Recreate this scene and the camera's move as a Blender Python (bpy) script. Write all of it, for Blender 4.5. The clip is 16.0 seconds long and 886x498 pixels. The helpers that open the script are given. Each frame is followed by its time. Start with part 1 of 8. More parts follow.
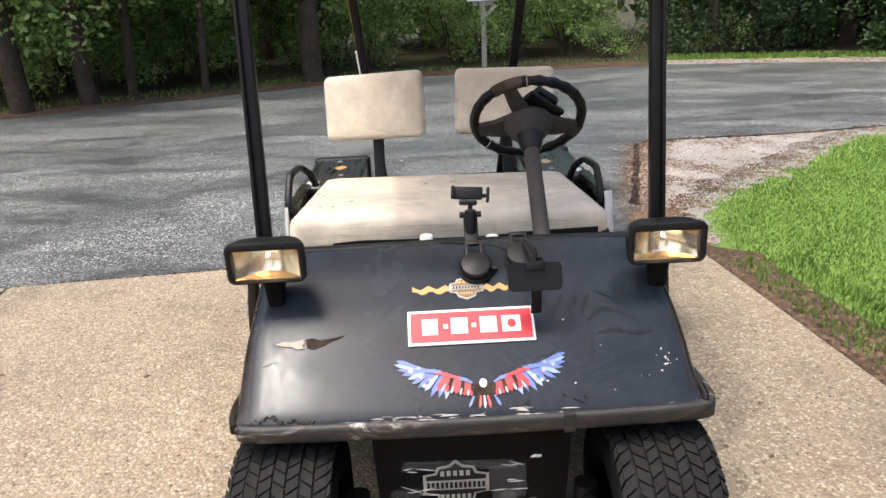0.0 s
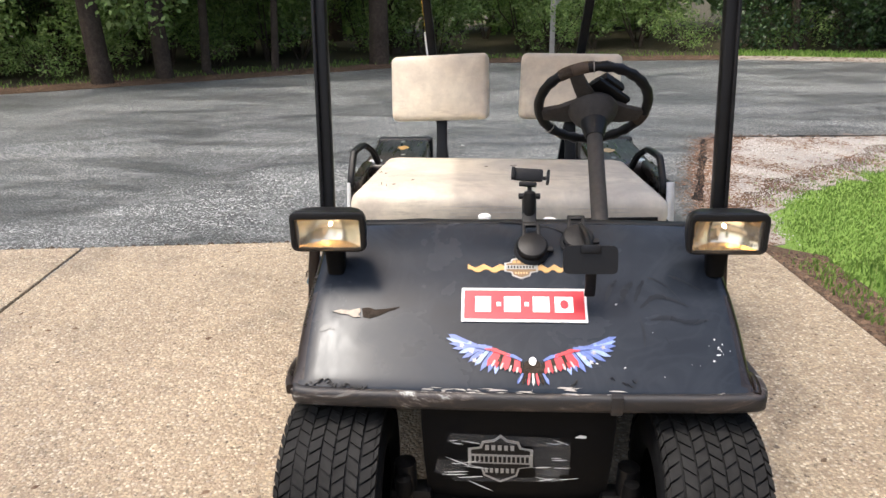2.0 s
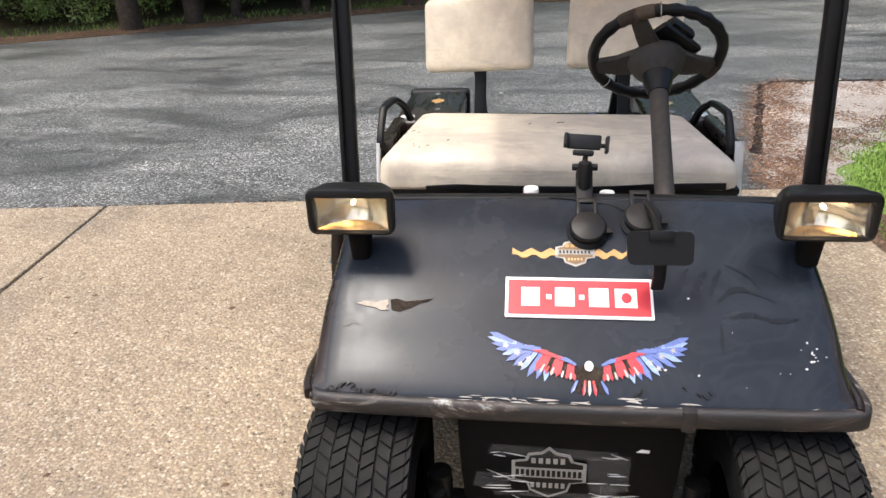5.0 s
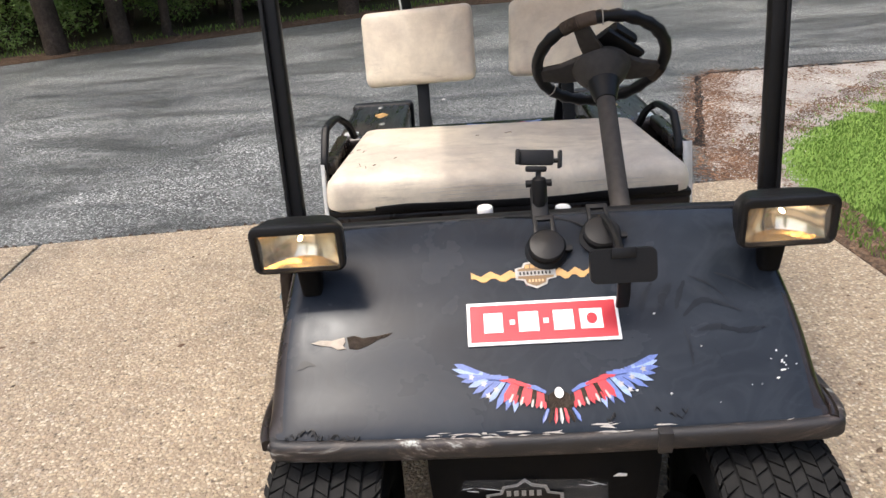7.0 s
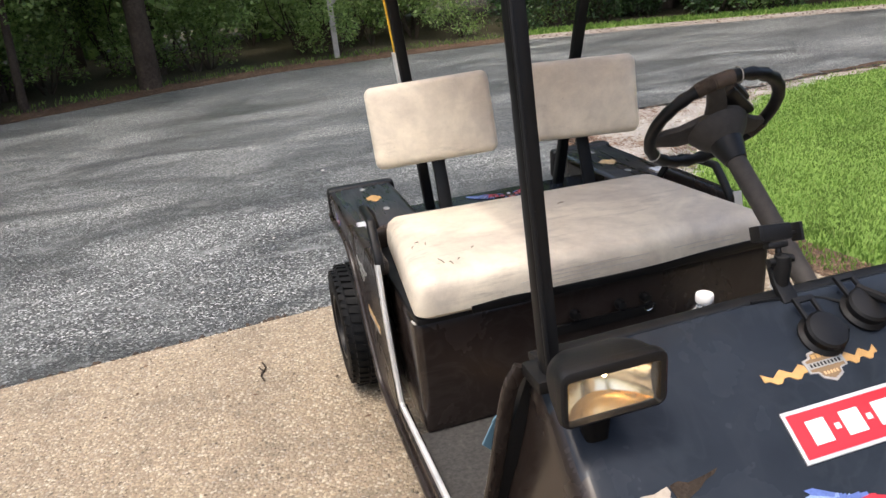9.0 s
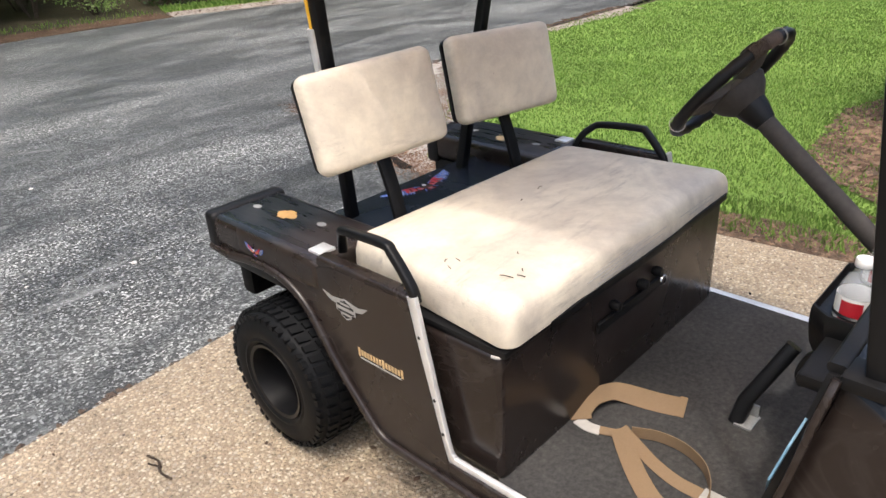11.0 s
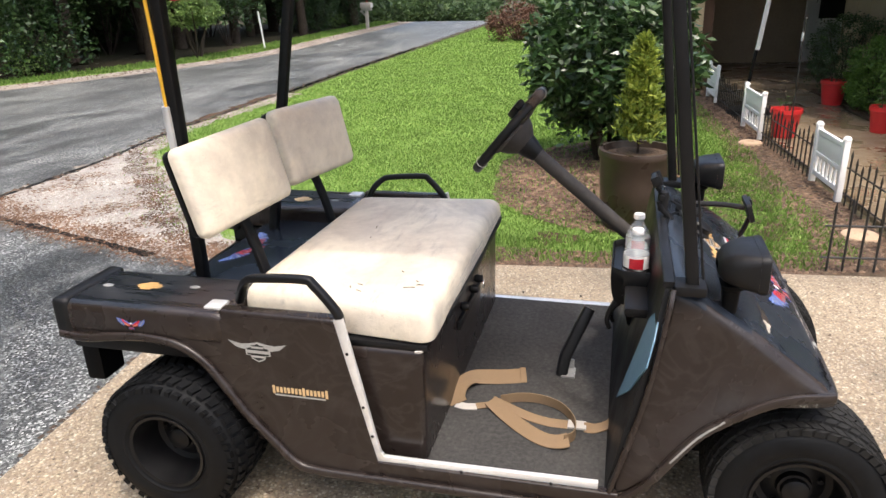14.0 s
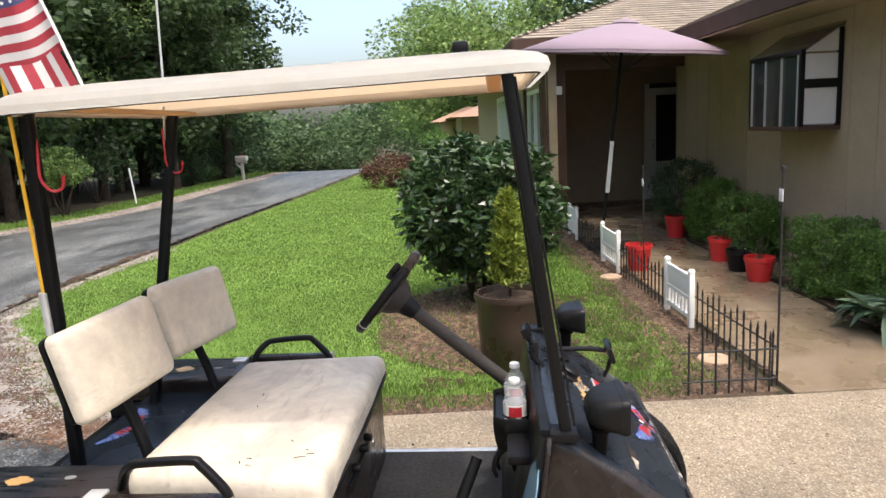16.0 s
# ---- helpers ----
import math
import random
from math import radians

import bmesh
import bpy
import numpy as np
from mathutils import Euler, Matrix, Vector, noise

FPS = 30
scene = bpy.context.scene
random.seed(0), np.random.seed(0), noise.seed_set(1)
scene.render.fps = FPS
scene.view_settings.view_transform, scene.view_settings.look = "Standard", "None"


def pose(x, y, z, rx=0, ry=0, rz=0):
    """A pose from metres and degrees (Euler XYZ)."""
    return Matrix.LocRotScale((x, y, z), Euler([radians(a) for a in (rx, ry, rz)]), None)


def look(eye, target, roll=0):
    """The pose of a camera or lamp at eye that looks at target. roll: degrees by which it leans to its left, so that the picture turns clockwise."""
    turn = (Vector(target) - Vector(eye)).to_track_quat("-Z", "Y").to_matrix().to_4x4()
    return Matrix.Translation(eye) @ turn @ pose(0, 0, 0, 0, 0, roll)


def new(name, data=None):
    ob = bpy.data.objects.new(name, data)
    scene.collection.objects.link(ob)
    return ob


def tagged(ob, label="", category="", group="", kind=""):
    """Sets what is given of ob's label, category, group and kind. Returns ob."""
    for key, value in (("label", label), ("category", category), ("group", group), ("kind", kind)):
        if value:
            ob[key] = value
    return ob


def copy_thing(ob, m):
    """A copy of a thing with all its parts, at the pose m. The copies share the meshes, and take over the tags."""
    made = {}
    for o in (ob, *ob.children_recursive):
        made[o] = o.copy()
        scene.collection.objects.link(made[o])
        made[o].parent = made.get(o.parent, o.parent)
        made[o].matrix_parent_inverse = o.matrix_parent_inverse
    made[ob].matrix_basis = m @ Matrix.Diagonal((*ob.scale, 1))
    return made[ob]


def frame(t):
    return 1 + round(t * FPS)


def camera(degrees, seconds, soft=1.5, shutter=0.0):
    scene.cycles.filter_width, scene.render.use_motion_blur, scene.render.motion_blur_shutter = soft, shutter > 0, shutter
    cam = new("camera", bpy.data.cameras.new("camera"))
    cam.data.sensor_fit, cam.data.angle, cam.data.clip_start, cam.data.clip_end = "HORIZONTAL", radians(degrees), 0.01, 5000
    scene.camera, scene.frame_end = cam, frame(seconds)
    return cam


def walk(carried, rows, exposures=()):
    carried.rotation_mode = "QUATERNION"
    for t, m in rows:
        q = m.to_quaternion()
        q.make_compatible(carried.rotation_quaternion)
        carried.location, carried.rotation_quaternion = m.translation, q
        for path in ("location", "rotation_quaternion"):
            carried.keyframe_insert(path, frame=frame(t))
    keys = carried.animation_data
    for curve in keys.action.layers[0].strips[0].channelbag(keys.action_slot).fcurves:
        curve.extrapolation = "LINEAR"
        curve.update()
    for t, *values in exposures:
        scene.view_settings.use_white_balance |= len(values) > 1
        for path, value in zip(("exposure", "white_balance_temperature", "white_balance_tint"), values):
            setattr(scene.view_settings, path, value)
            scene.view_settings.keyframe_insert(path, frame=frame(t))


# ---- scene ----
cam = camera(64.2, 16.0)
PATH = [
    (0, (0.093, 0.271, 1.377), (-0.002, 2.152, 0.702), -2.8),
    (0.5, (0.101, 0.273, 1.368), (-0.089, 2.127, 0.643), -3.2),
    (1, (0.104, 0.266, 1.362), (-0.102, 2.112, 0.62), -2.1),
    (1.5, (0.102, 0.244, 1.364), (-0.152, 2.098, 0.658), -1.9),
    (2, (0.091, 0.235, 1.364), (-0.16, 2.091, 0.662), -1.2),
    (2.5, (0.048, 0.235, 1.363), (-0.198, 2.055, 0.57), -1.0),
    (3, (0.002, 0.237, 1.357), (-0.165, 2.037, 0.502), -2.8),
    (3.5, (0.022, 0.283, 1.357), (-0.155, 2.075, 0.486), -3.3),
    (4, (0.056, 0.365, 1.365), (-0.145, 2.175, 0.539), -1.8),
    (4.5, (0.071, 0.432, 1.356), (-0.223, 2.23, 0.532), -1.1),
    (4.7, (0.053, 0.452, 1.353), (-0.291, 2.233, 0.511), -2.3),
    (7, (0.034, 0.557, 1.371), (-0.179, 2.359, 0.53), -4.7),
    (7.5, (-0.139, 0.541, 1.39), (-0.16, 2.356, 0.549), -2.8),
    (8, (-0.321, 0.627, 1.404), (-0.306, 2.462, 0.608), -3.7),
    (8.5, (-0.521, 0.812, 1.425), (-0.522, 2.643, 0.622), -6.1),
    (9, (-0.774, 0.912, 1.432), (-0.408, 2.732, 0.688), -5.8),
    (9.2, (-0.877, 0.955, 1.44), (-0.334, 2.71, 0.648), -6.3),
    (11.3, (-1.528, 1.793, 1.456), (-0.227, 3.051, 0.607), -4.2),
    (11.5, (-1.585, 1.868, 1.454), (-0.179, 3.062, 0.682), -6.0),
    (12, (-1.702, 1.968, 1.466), (-0.155, 2.852, 0.557), -7.0),
    (12.5, (-1.806, 1.889, 1.468), (-0.17, 2.671, 0.623), -5.1),
    (13, (-1.912, 1.864, 1.475), (-0.221, 2.556, 0.662), -2.4),
    (13.5, (-2.033, 1.954, 1.479), (-0.3, 2.55, 0.677), -3.3),
    (14, (-2.086, 1.957, 1.484), (-0.309, 2.544, 0.778), -1.8),
    (14.5, (-2.084, 1.882, 1.477), (-0.348, 2.48, 0.685), -3.6),
    (15, (-2.085, 1.832, 1.473), (-0.336, 2.554, 0.827), -2.3),
    (15.4, (-2.127, 1.847, 1.537), (-0.302, 2.53, 1.089), -0.7),
    (15.5, (-2.143, 1.856, 1.546), (-0.281, 2.449, 1.123), -0.1),
    (15.6, (-2.138, 1.859, 1.547), (-0.246, 2.368, 1.148), -0.4),
    (16, (-2.183, 1.925, 1.586), (-0.232, 2.203, 1.244), -2.9),
]
walk(cam, [(t, look(eye, target, roll)) for t, eye, target, roll in PATH], [(0, 1.43), (1, 1.46), (3, 1.46), (4.5, 1.38), (9, 1.30), (11.5, 1.43), (13.5, 1.52), (15, 1.72), (15.5, 1.68), (16, 1.48)])

# ---- light: overcast sky with a wide, weak sun ----
world = bpy.data.worlds.new("overcast_sky")
scene.world = world
world.use_nodes = True
wn = world.node_tree.nodes
sky = wn.new("ShaderNodeTexSky")
sky.sky_type = "NISHITA"
sky.sun_disc = False
sky.sun_elevation, sky.sun_rotation = radians(69.3), radians(231.8)
sky.air_density, sky.dust_density, sky.ozone_density = 1.0, 5.5, 0.8
wn["Background"].inputs["Strength"].default_value = 0.15
world.node_tree.links.new(sky.outputs["Color"], wn["Background"].inputs["Color"])

sun_data = bpy.data.lights.new("sun", "SUN")
sun_data.energy, sun_data.angle, sun_data.color = 0.64, radians(1.8), (1.0, 0.965, 0.91)
sun = new("sun", sun_data)
sun.matrix_world = look((0, 0, 30), (8.9, 7.0, 0.0))

# ---- materials ----
def material(name, rough=0.6, metal=0.0, spec=0.5):
    m = bpy.data.materials.new(name)
    m.use_nodes = True
    b = m.node_tree.nodes["Principled BSDF"]
    b.inputs["Roughness"].default_value = rough
    b.inputs["Metallic"].default_value = metal
    b.inputs["Specular IOR Level"].default_value = spec
    return m, m.node_tree.nodes, m.node_tree.links, b


def coords(n, l, scale=(1, 1, 1), kind="Object", turn=0.0):
    tc, mp = n.new("ShaderNodeTexCoord"), n.new("ShaderNodeMapping")
    mp.inputs["Scale"].default_value = scale
    mp.inputs["Rotation"].default_value = (0, 0, turn)
    l.new(tc.outputs[kind], mp.inputs["Vector"])
    return mp.outputs["Vector"]


def noise_tex(n, l, vec, scale, detail=4.0, rough=0.55, warp=0.0):
    t = n.new("ShaderNodeTexNoise")
    t.inputs["Scale"].default_value = scale
    t.inputs["Detail"].default_value = detail
    t.inputs["Roughness"].default_value = rough
    t.inputs["Distortion"].default_value = warp
    l.new(vec, t.inputs["Vector"])
    return t.outputs["Fac"]


def ramp(n, l, fac, stops):
    r = n.new("ShaderNodeValToRGB")
    e = r.color_ramp.elements
    while len(e) < len(stops):
        e.new(0.5)
    for el, (p, c) in zip(e, stops):
        el.position = p
        el.color = (*c, 1) if len(c) == 3 else (c[0], c[0], c[0], 1)
    l.new(fac, r.inputs["Fac"])
    return r.outputs["Color"]


def mix(n, l, fac, a, b, how="MIX"):
    x = n.new("ShaderNodeMix")
    x.data_type, x.blend_type = "RGBA", how
    for sock, val in ((x.inputs[0], fac), (x.inputs[6], a), (x.inputs[7], b)):
        if isinstance(val, (int, float)):
            sock.default_value = val
        elif isinstance(val, tuple):
            sock.default_value = (*val, 1)
        else:
            l.new(val, sock)
    return x.outputs[2]


def bump(n, l, b, height, strength=0.3, dist=0.01):
    u = n.new("ShaderNodeBump")
    u.inputs["Strength"].default_value = strength
    u.inputs["Distance"].default_value = dist
    l.new(height, u.inputs["Height"])
    l.new(u.outputs["Normal"], b.inputs["Normal"])


def plain(name, col, rough=0.5, metal=0.0, vary=0.25, grain=60.0, bumps=0.08, spec=0.5):
    """A surface of one paint with faint blotches, grain and uneven gloss."""
    m, n, l, b = material(name, rough, metal, spec)
    v = coords(n, l)
    big, fine = noise_tex(n, l, v, 5.0, 3), noise_tex(n, l, v, grain, 5)
    dark, light = tuple(c * (1 - vary) for c in col), tuple(min(1, c * (1 + vary)) for c in col)
    both = mix(n, l, 0.45, big, fine)
    l.new(ramp(n, l, both, [(0.3, dark), (0.7, light)]), b.inputs["Base Color"])
    l.new(ramp(n, l, big, [(0.3, (max(0.03, rough - 0.12),)), (0.7, (min(1, rough + 0.12),))]), b.inputs["Roughness"])
    bump(n, l, b, fine, bumps, 0.003)
    return m


def aggregate(name):
    """Exposed-aggregate concrete: tan matrix full of small pebbles."""
    m, n, l, b = material(name, 0.75)
    v = coords(n, l)
    vor = n.new("ShaderNodeTexVoronoi")
    vor.inputs["Scale"].default_value = 92
    vor.inputs["Randomness"].default_value = 1.0
    warp, shift, push = n.new("ShaderNodeTexNoise"), n.new("ShaderNodeVectorMath"), n.new("ShaderNodeVectorMath")
    warp.inputs["Scale"].default_value = 110
    l.new(v, warp.inputs["Vector"])
    shift.operation, push.operation = "SCALE", "ADD"
    shift.inputs["Scale"].default_value = 0.011
    l.new(warp.outputs["Color"], shift.inputs[0])
    l.new(v, push.inputs[0])
    l.new(shift.outputs[0], push.inputs[1])
    l.new(push.outputs[0], vor.inputs["Vector"])
    sep = n.new("ShaderNodeSeparateColor")
    l.new(vor.outputs["Color"], sep.inputs["Color"])
    pebble = ramp(n, l, sep.outputs[0], [(0.0, (0.165, 0.135, 0.10)), (0.12, (0.28, 0.23, 0.175)), (0.3, (0.39, 0.305, 0.215)), (0.5, (0.37, 0.315, 0.24)), (0.72, (0.45, 0.37, 0.265)), (0.86, (0.60, 0.54, 0.44)), (0.94, (0.43, 0.39, 0.33)), (1.0, (0.26, 0.22, 0.18))])
    rim = ramp(n, l, vor.outputs["Distance"], [(0.40, (1, 1, 1)), (0.62, (0.0, 0.0, 0.0))])
    col = mix(n, l, rim, (0.285, 0.232, 0.172), pebble)
    blot = ramp(n, l, noise_tex(n, l, v, 1.6, 5, 0.6), [(0.32, (0.64, 0.63, 0.61)), (0.48, (0.87, 0.845, 0.80)), (0.65, (0.99, 0.97, 0.92))])
    col = mix(n, l, 1.0, col, blot, "MULTIPLY")
    mottle = ramp(n, l, noise_tex(n, l, v, 24, 4, 0.65), [(0.36, (0.85, 0.838, 0.81)), (0.5, (1.0, 1.0, 0.985)), (0.66, (1.1, 1.1, 1.08))])
    col = mix(n, l, 1.0, col, mottle, "MULTIPLY")
    dirt = ramp(n, l, noise_tex(n, l, v, 9, 6, 0.7), [(0.62, (0, 0, 0)), (0.78, (0.4, 0.4, 0.4))])
    col = mix(n, l, dirt, col, (0.17, 0.13, 0.09))
    speck = ramp(n, l, noise_tex(n, l, v, 46, 3, 0.55), [(0.635, (0, 0, 0)), (0.68, (0.9, 0.9, 0.9))])
    col = mix(n, l, speck, col, (0.085, 0.062, 0.042))
    # small pits where single pebbles have come out
    pit = n.new("ShaderNodeTexVoronoi")
    pit.inputs["Scale"].default_value = 17
    l.new(push.outputs[0], pit.inputs["Vector"])
    hole = ramp(n, l, pit.outputs["Distance"], [(0.075, (0.95, 0.95, 0.95)), (0.13, (0, 0, 0))])
    some = n.new("ShaderNodeSeparateColor")
    l.new(pit.outputs["Color"], some.inputs["Color"])
    hole = mix(n, l, 1.0, hole, ramp(n, l, some.outputs[1], [(0.55, (0, 0, 0)), (0.6, (1, 1, 1))]), "MULTIPLY")
    col = mix(n, l, hole, col, (0.075, 0.056, 0.04))
    l.new(col, b.inputs["Base Color"])
    bump(n, l, b, mix(n, l, 0.3, rim, noise_tex(n, l, v, 160, 3)), 0.8, 0.007)
    return m


def asphalt_mat():
    """Old asphalt: dark grit, long pale scoured streaks, darker tracks."""
    m, n, l, b = material("worn_asphalt", 0.62)
    v = coords(n, l)
    long = coords(n, l, (0.42, 1.0, 1), turn=-0.16)
    grit = noise_tex(n, l, v, 210, 3, 0.75)
    vor = n.new("ShaderNodeTexVoronoi")
    vor.inputs["Scale"].default_value = 120
    l.new(v, vor.inputs["Vector"])
    sep = n.new("ShaderNodeSeparateColor")
    l.new(vor.outputs["Color"], sep.inputs["Color"])
    stones = ramp(n, l, sep.outputs[0], [(0.0, (0.012, 0.013, 0.013)), (0.45, (0.030, 0.032, 0.032)), (0.68, (0.066, 0.070, 0.068)), (0.85, (0.125, 0.130, 0.126)), (1.0, (0.28, 0.285, 0.277))])
    streak = noise_tex(n, l, long, 1.5, 7, 0.64, 0.9)
    worn = ramp(n, l, streak, [(0.33, (0.62, 0.63, 0.64)), (0.47, (0.98, 0.99, 1.0)), (0.62, (1.85, 1.85, 1.82))])
    col = mix(n, l, 1.0, stones, worn, "MULTIPLY")
    bands = ramp(n, l, noise_tex(n, l, coords(n, l, (0.22, 0.55, 1), turn=-0.16), 1.3, 3, 0.5, 0.4), [(0.38, (0.86, 0.87, 0.88)), (0.6, (1.22, 1.22, 1.21))])
    col = mix(n, l, 1.0, col, bands, "MULTIPLY")
    pale = ramp(n, l, noise_tex(n, l, long, 5.5, 7, 0.7, 0.5), [(0.54, (0, 0, 0)), (0.72, (0.6, 0.6, 0.6))])
    col = mix(n, l, pale, col, (0.235, 0.242, 0.235))
    l.new(col, b.inputs["Base Color"])
    l.new(ramp(n, l, streak, [(0.35, (0.42,)), (0.65, (0.75,))]), b.inputs["Roughness"])
    bump(n, l, b, mix(n, l, 0.5, grit, vor.outputs["Distance"]), 0.6, 0.006)
    return m


def ground_mat(name, colours, fine=40.0, coarse=1.2, strength=0.6):
    m, n, l, b = material(name, 0.95, spec=0.2)
    v = coords(n, l)
    f, c = noise_tex(n, l, v, fine, 6, 0.75), noise_tex(n, l, v, coarse, 5, 0.6)
    both = mix(n, l, 0.45, f, c)
    stops = [(0.3 + 0.4 * i / (len(colours) - 1), col) for i, col in enumerate(colours)]
    l.new(ramp(n, l, both, stops), b.inputs["Base Color"])
    bump(n, l, b, f, strength, 0.03)
    return m


def island(name, colours, rough=0.6, trans=0.0, spec=0.4, by_object=False):
    """Many small pieces whose colour varies from piece to piece."""
    m, n, l, b = material(name, rough, spec=spec)
    if by_object:
        fac = n.new("ShaderNodeObjectInfo").outputs["Random"]
    else:
        fac = n.new("ShaderNodeNewGeometry").outputs["Random Per Island"]
    stops = [(i / (len(colours) - 1), col) for i, col in enumerate(colours)]
    col = ramp(n, l, fac, stops)
    patch = ramp(n, l, noise_tex(n, l, coords(n, l), 2.2, 3), [(0.3, (0.72, 0.72, 0.72)), (0.7, (1.2, 1.2, 1.15))])
    col = mix(n, l, 1.0, col, patch, "MULTIPLY")
    l.new(col, b.inputs["Base Color"])
    if trans:
        t, x = n.new("ShaderNodeBsdfTranslucent"), n.new("ShaderNodeMixShader")
        l.new(col, t.inputs["Color"])
        x.inputs[0].default_value = trans
        l.new(b.outputs[0], x.inputs[1])
        l.new(t.outputs[0], x.inputs[2])
        l.new(x.outputs[0], n["Material Output"].inputs["Surface"])
    return m


def vinyl_mat():
    """Cream seat vinyl: grey worn patches, dark drag marks and fine creases."""
    m, n, l, b = material("cream_vinyl", 0.5)
    v = coords(n, l)
    use = ramp(n, l, noise_tex(n, l, v, 3.1, 6, 0.62, 0.5), [(0.45, (0, 0, 0)), (0.60, (0.85, 0.85, 0.85))])
    col = mix(n, l, use, (0.655, 0.59, 0.475), (0.48, 0.43, 0.36))
    mottle = ramp(n, l, noise_tex(n, l, v, 13, 6, 0.7), [(0.35, (0.86, 0.85, 0.84)), (0.65, (1.05, 1.05, 1.04))])
    col = mix(n, l, 1.0, col, mottle, "MULTIPLY")
    smear = ramp(n, l, noise_tex(n, l, coords(n, l, (1.2, 6, 7)), 5, 7, 0.72), [(0.52, (0, 0, 0)), (0.72, (0.62, 0.62, 0.62))])
    where = ramp(n, l, noise_tex(n, l, v, 3.7, 3, 0.5), [(0.45, (0, 0, 0)), (0.6, (1, 1, 1))])
    col = mix(n, l, mix(n, l, 1.0, smear, where, "MULTIPLY"), col, (0.20, 0.17, 0.145))
    speck = ramp(n, l, noise_tex(n, l, v, 55, 3, 0.6), [(0.70, (0, 0, 0)), (0.78, (0.5, 0.5, 0.5))])
    col = mix(n, l, speck, col, (0.26, 0.22, 0.18))
    l.new(col, b.inputs["Base Color"])
    l.new(ramp(n, l, use, [(0.0, (0.42,)), (1.0, (0.6,))]), b.inputs["Roughness"])
    bump(n, l, b, mix(n, l, 0.6, noise_tex(n, l, v, 300, 3), noise_tex(n, l, coords(n, l, (1, 3, 4)), 9, 5)), 0.34, 0.006)
    return m


def cart_paint(name, base, blotch, rough, spec=0.5, dust=(0.085, 0.072, 0.066), wave=0.10, film=0.35):
    """Hand-sprayed paint: blotches, scuffs and a patchy sheen."""
    m, n, l, b = material(name, rough, spec=spec)
    v = coords(n, l)
    big = noise_tex(n, l, v, 3.2, 5, 0.6, 0.5)
    col = ramp(n, l, big, [(0.35, base), (0.65, blotch)])
    scuff = ramp(n, l, noise_tex(n, l, coords(n, l, (1, 2.5, 2.5)), 14, 7, 0.75), [(0.62, (0, 0, 0)), (0.8, (0.5, 0.5, 0.5))])
    col = mix(n, l, scuff, col, dust)
    haze = ramp(n, l, noise_tex(n, l, coords(n, l, (1, 1.0, 2.2)), 4.5, 4, 0.6), [(0.60 - 0.4 * (film - 0.35), (0, 0, 0)), (0.78, (film,) * 3)])
    col = mix(n, l, haze, col, tuple(0.87 * k for k in dust))
    swipe = ramp(n, l, noise_tex(n, l, v, 5.5, 3, 0.5, 2.6), [(0.46, (0, 0, 0)), (0.53, (film,) * 3), (0.61, (0, 0, 0))])
    col = mix(n, l, swipe, col, tuple(0.6 * k for k in dust))
    l.new(col, b.inputs["Base Color"])
    l.new(ramp(n, l, big, [(0.3, (max(0.10, rough - 0.14),)), (0.7, (rough + 0.14,))]), b.inputs["Roughness"])
    bump(n, l, b, mix(n, l, 0.75, noise_tex(n, l, v, 60, 4), noise_tex(n, l, v, 6, 3)), wave, 0.004)
    return m


def deck_mat():
    """Rear deck: black overspray that thins out to the brown below towards the seat."""
    m, n, l, b = material("oversprayed_deck_paint", 0.3, spec=0.45)
    v = coords(n, l)
    part_y = n.new("ShaderNodeSeparateXYZ")
    l.new(v, part_y.inputs[0])
    place = n.new("ShaderNodeMapRange")
    place.inputs["From Min"].default_value, place.inputs["From Max"].default_value = 1.60, 1.88
    l.new(part_y.outputs["Y"], place.inputs["Value"])
    big, streak = noise_tex(n, l, v, 9, 5, 0.65), noise_tex(n, l, coords(n, l, (9, 1.2, 1)), 4, 5, 0.6)
    edge = ramp(n, l, mix(n, l, 0.4, place.outputs["Result"], big), [(0.36, (0, 0, 0)), (0.56, (1, 1, 1))])
    col = mix(n, l, edge, (0.021, 0.0148, 0.0125), (0.0095, 0.0105, 0.013))
    dust = ramp(n, l, streak, [(0.5, (0, 0, 0)), (0.75, (0.45, 0.45, 0.45))])
    l.new(mix(n, l, dust, col, (0.075, 0.070, 0.066)), b.inputs["Base Color"])
    l.new(ramp(n, l, streak, [(0.35, (0.2,)), (0.7, (0.5,))]), b.inputs["Roughness"])
    bump(n, l, b, mix(n, l, 0.6, noise_tex(n, l, v, 60, 4), big), 0.12, 0.004)
    return m


def worn_edge_mat():
    """Front lip: dark paint rubbed through to grey primer and white filler."""
    m, n, l, b = material("rubbed_lip_paint", 0.5)
    v = coords(n, l, (0.9, 2.2, 2.6))
    big = noise_tex(n, l, v, 6.5, 8, 0.72, 0.8)
    col = ramp(n, l, big, [(0.0, (0.009, 0.009, 0.010)), (0.48, (0.013, 0.012, 0.012)), (0.54, (0.035, 0.026, 0.022)), (0.575, (0.09, 0.08, 0.072)), (0.61, (0.26, 0.27, 0.25)), (0.68, (0.45, 0.46, 0.42))])
    l.new(col, b.inputs["Base Color"])
    bump(n, l, b, big, 0.3, 0.01)
    return m


def film_mat(name, col, rough, alpha):
    """A thin clear sheet that mostly lets light straight through."""
    m, n, l, b = material(name, rough)
    b.inputs["Base Color"].default_value = (*col, 1)
    b.inputs["Alpha"].default_value = alpha
    return m


def glow(name, col, power):
    m, n, l, b = material(name, 0.4)
    b.inputs["Base Color"].default_value = (*col, 1)
    b.inputs["Emission Color"].default_value = (*col, 1)
    b.inputs["Emission Strength"].default_value = power
    return m


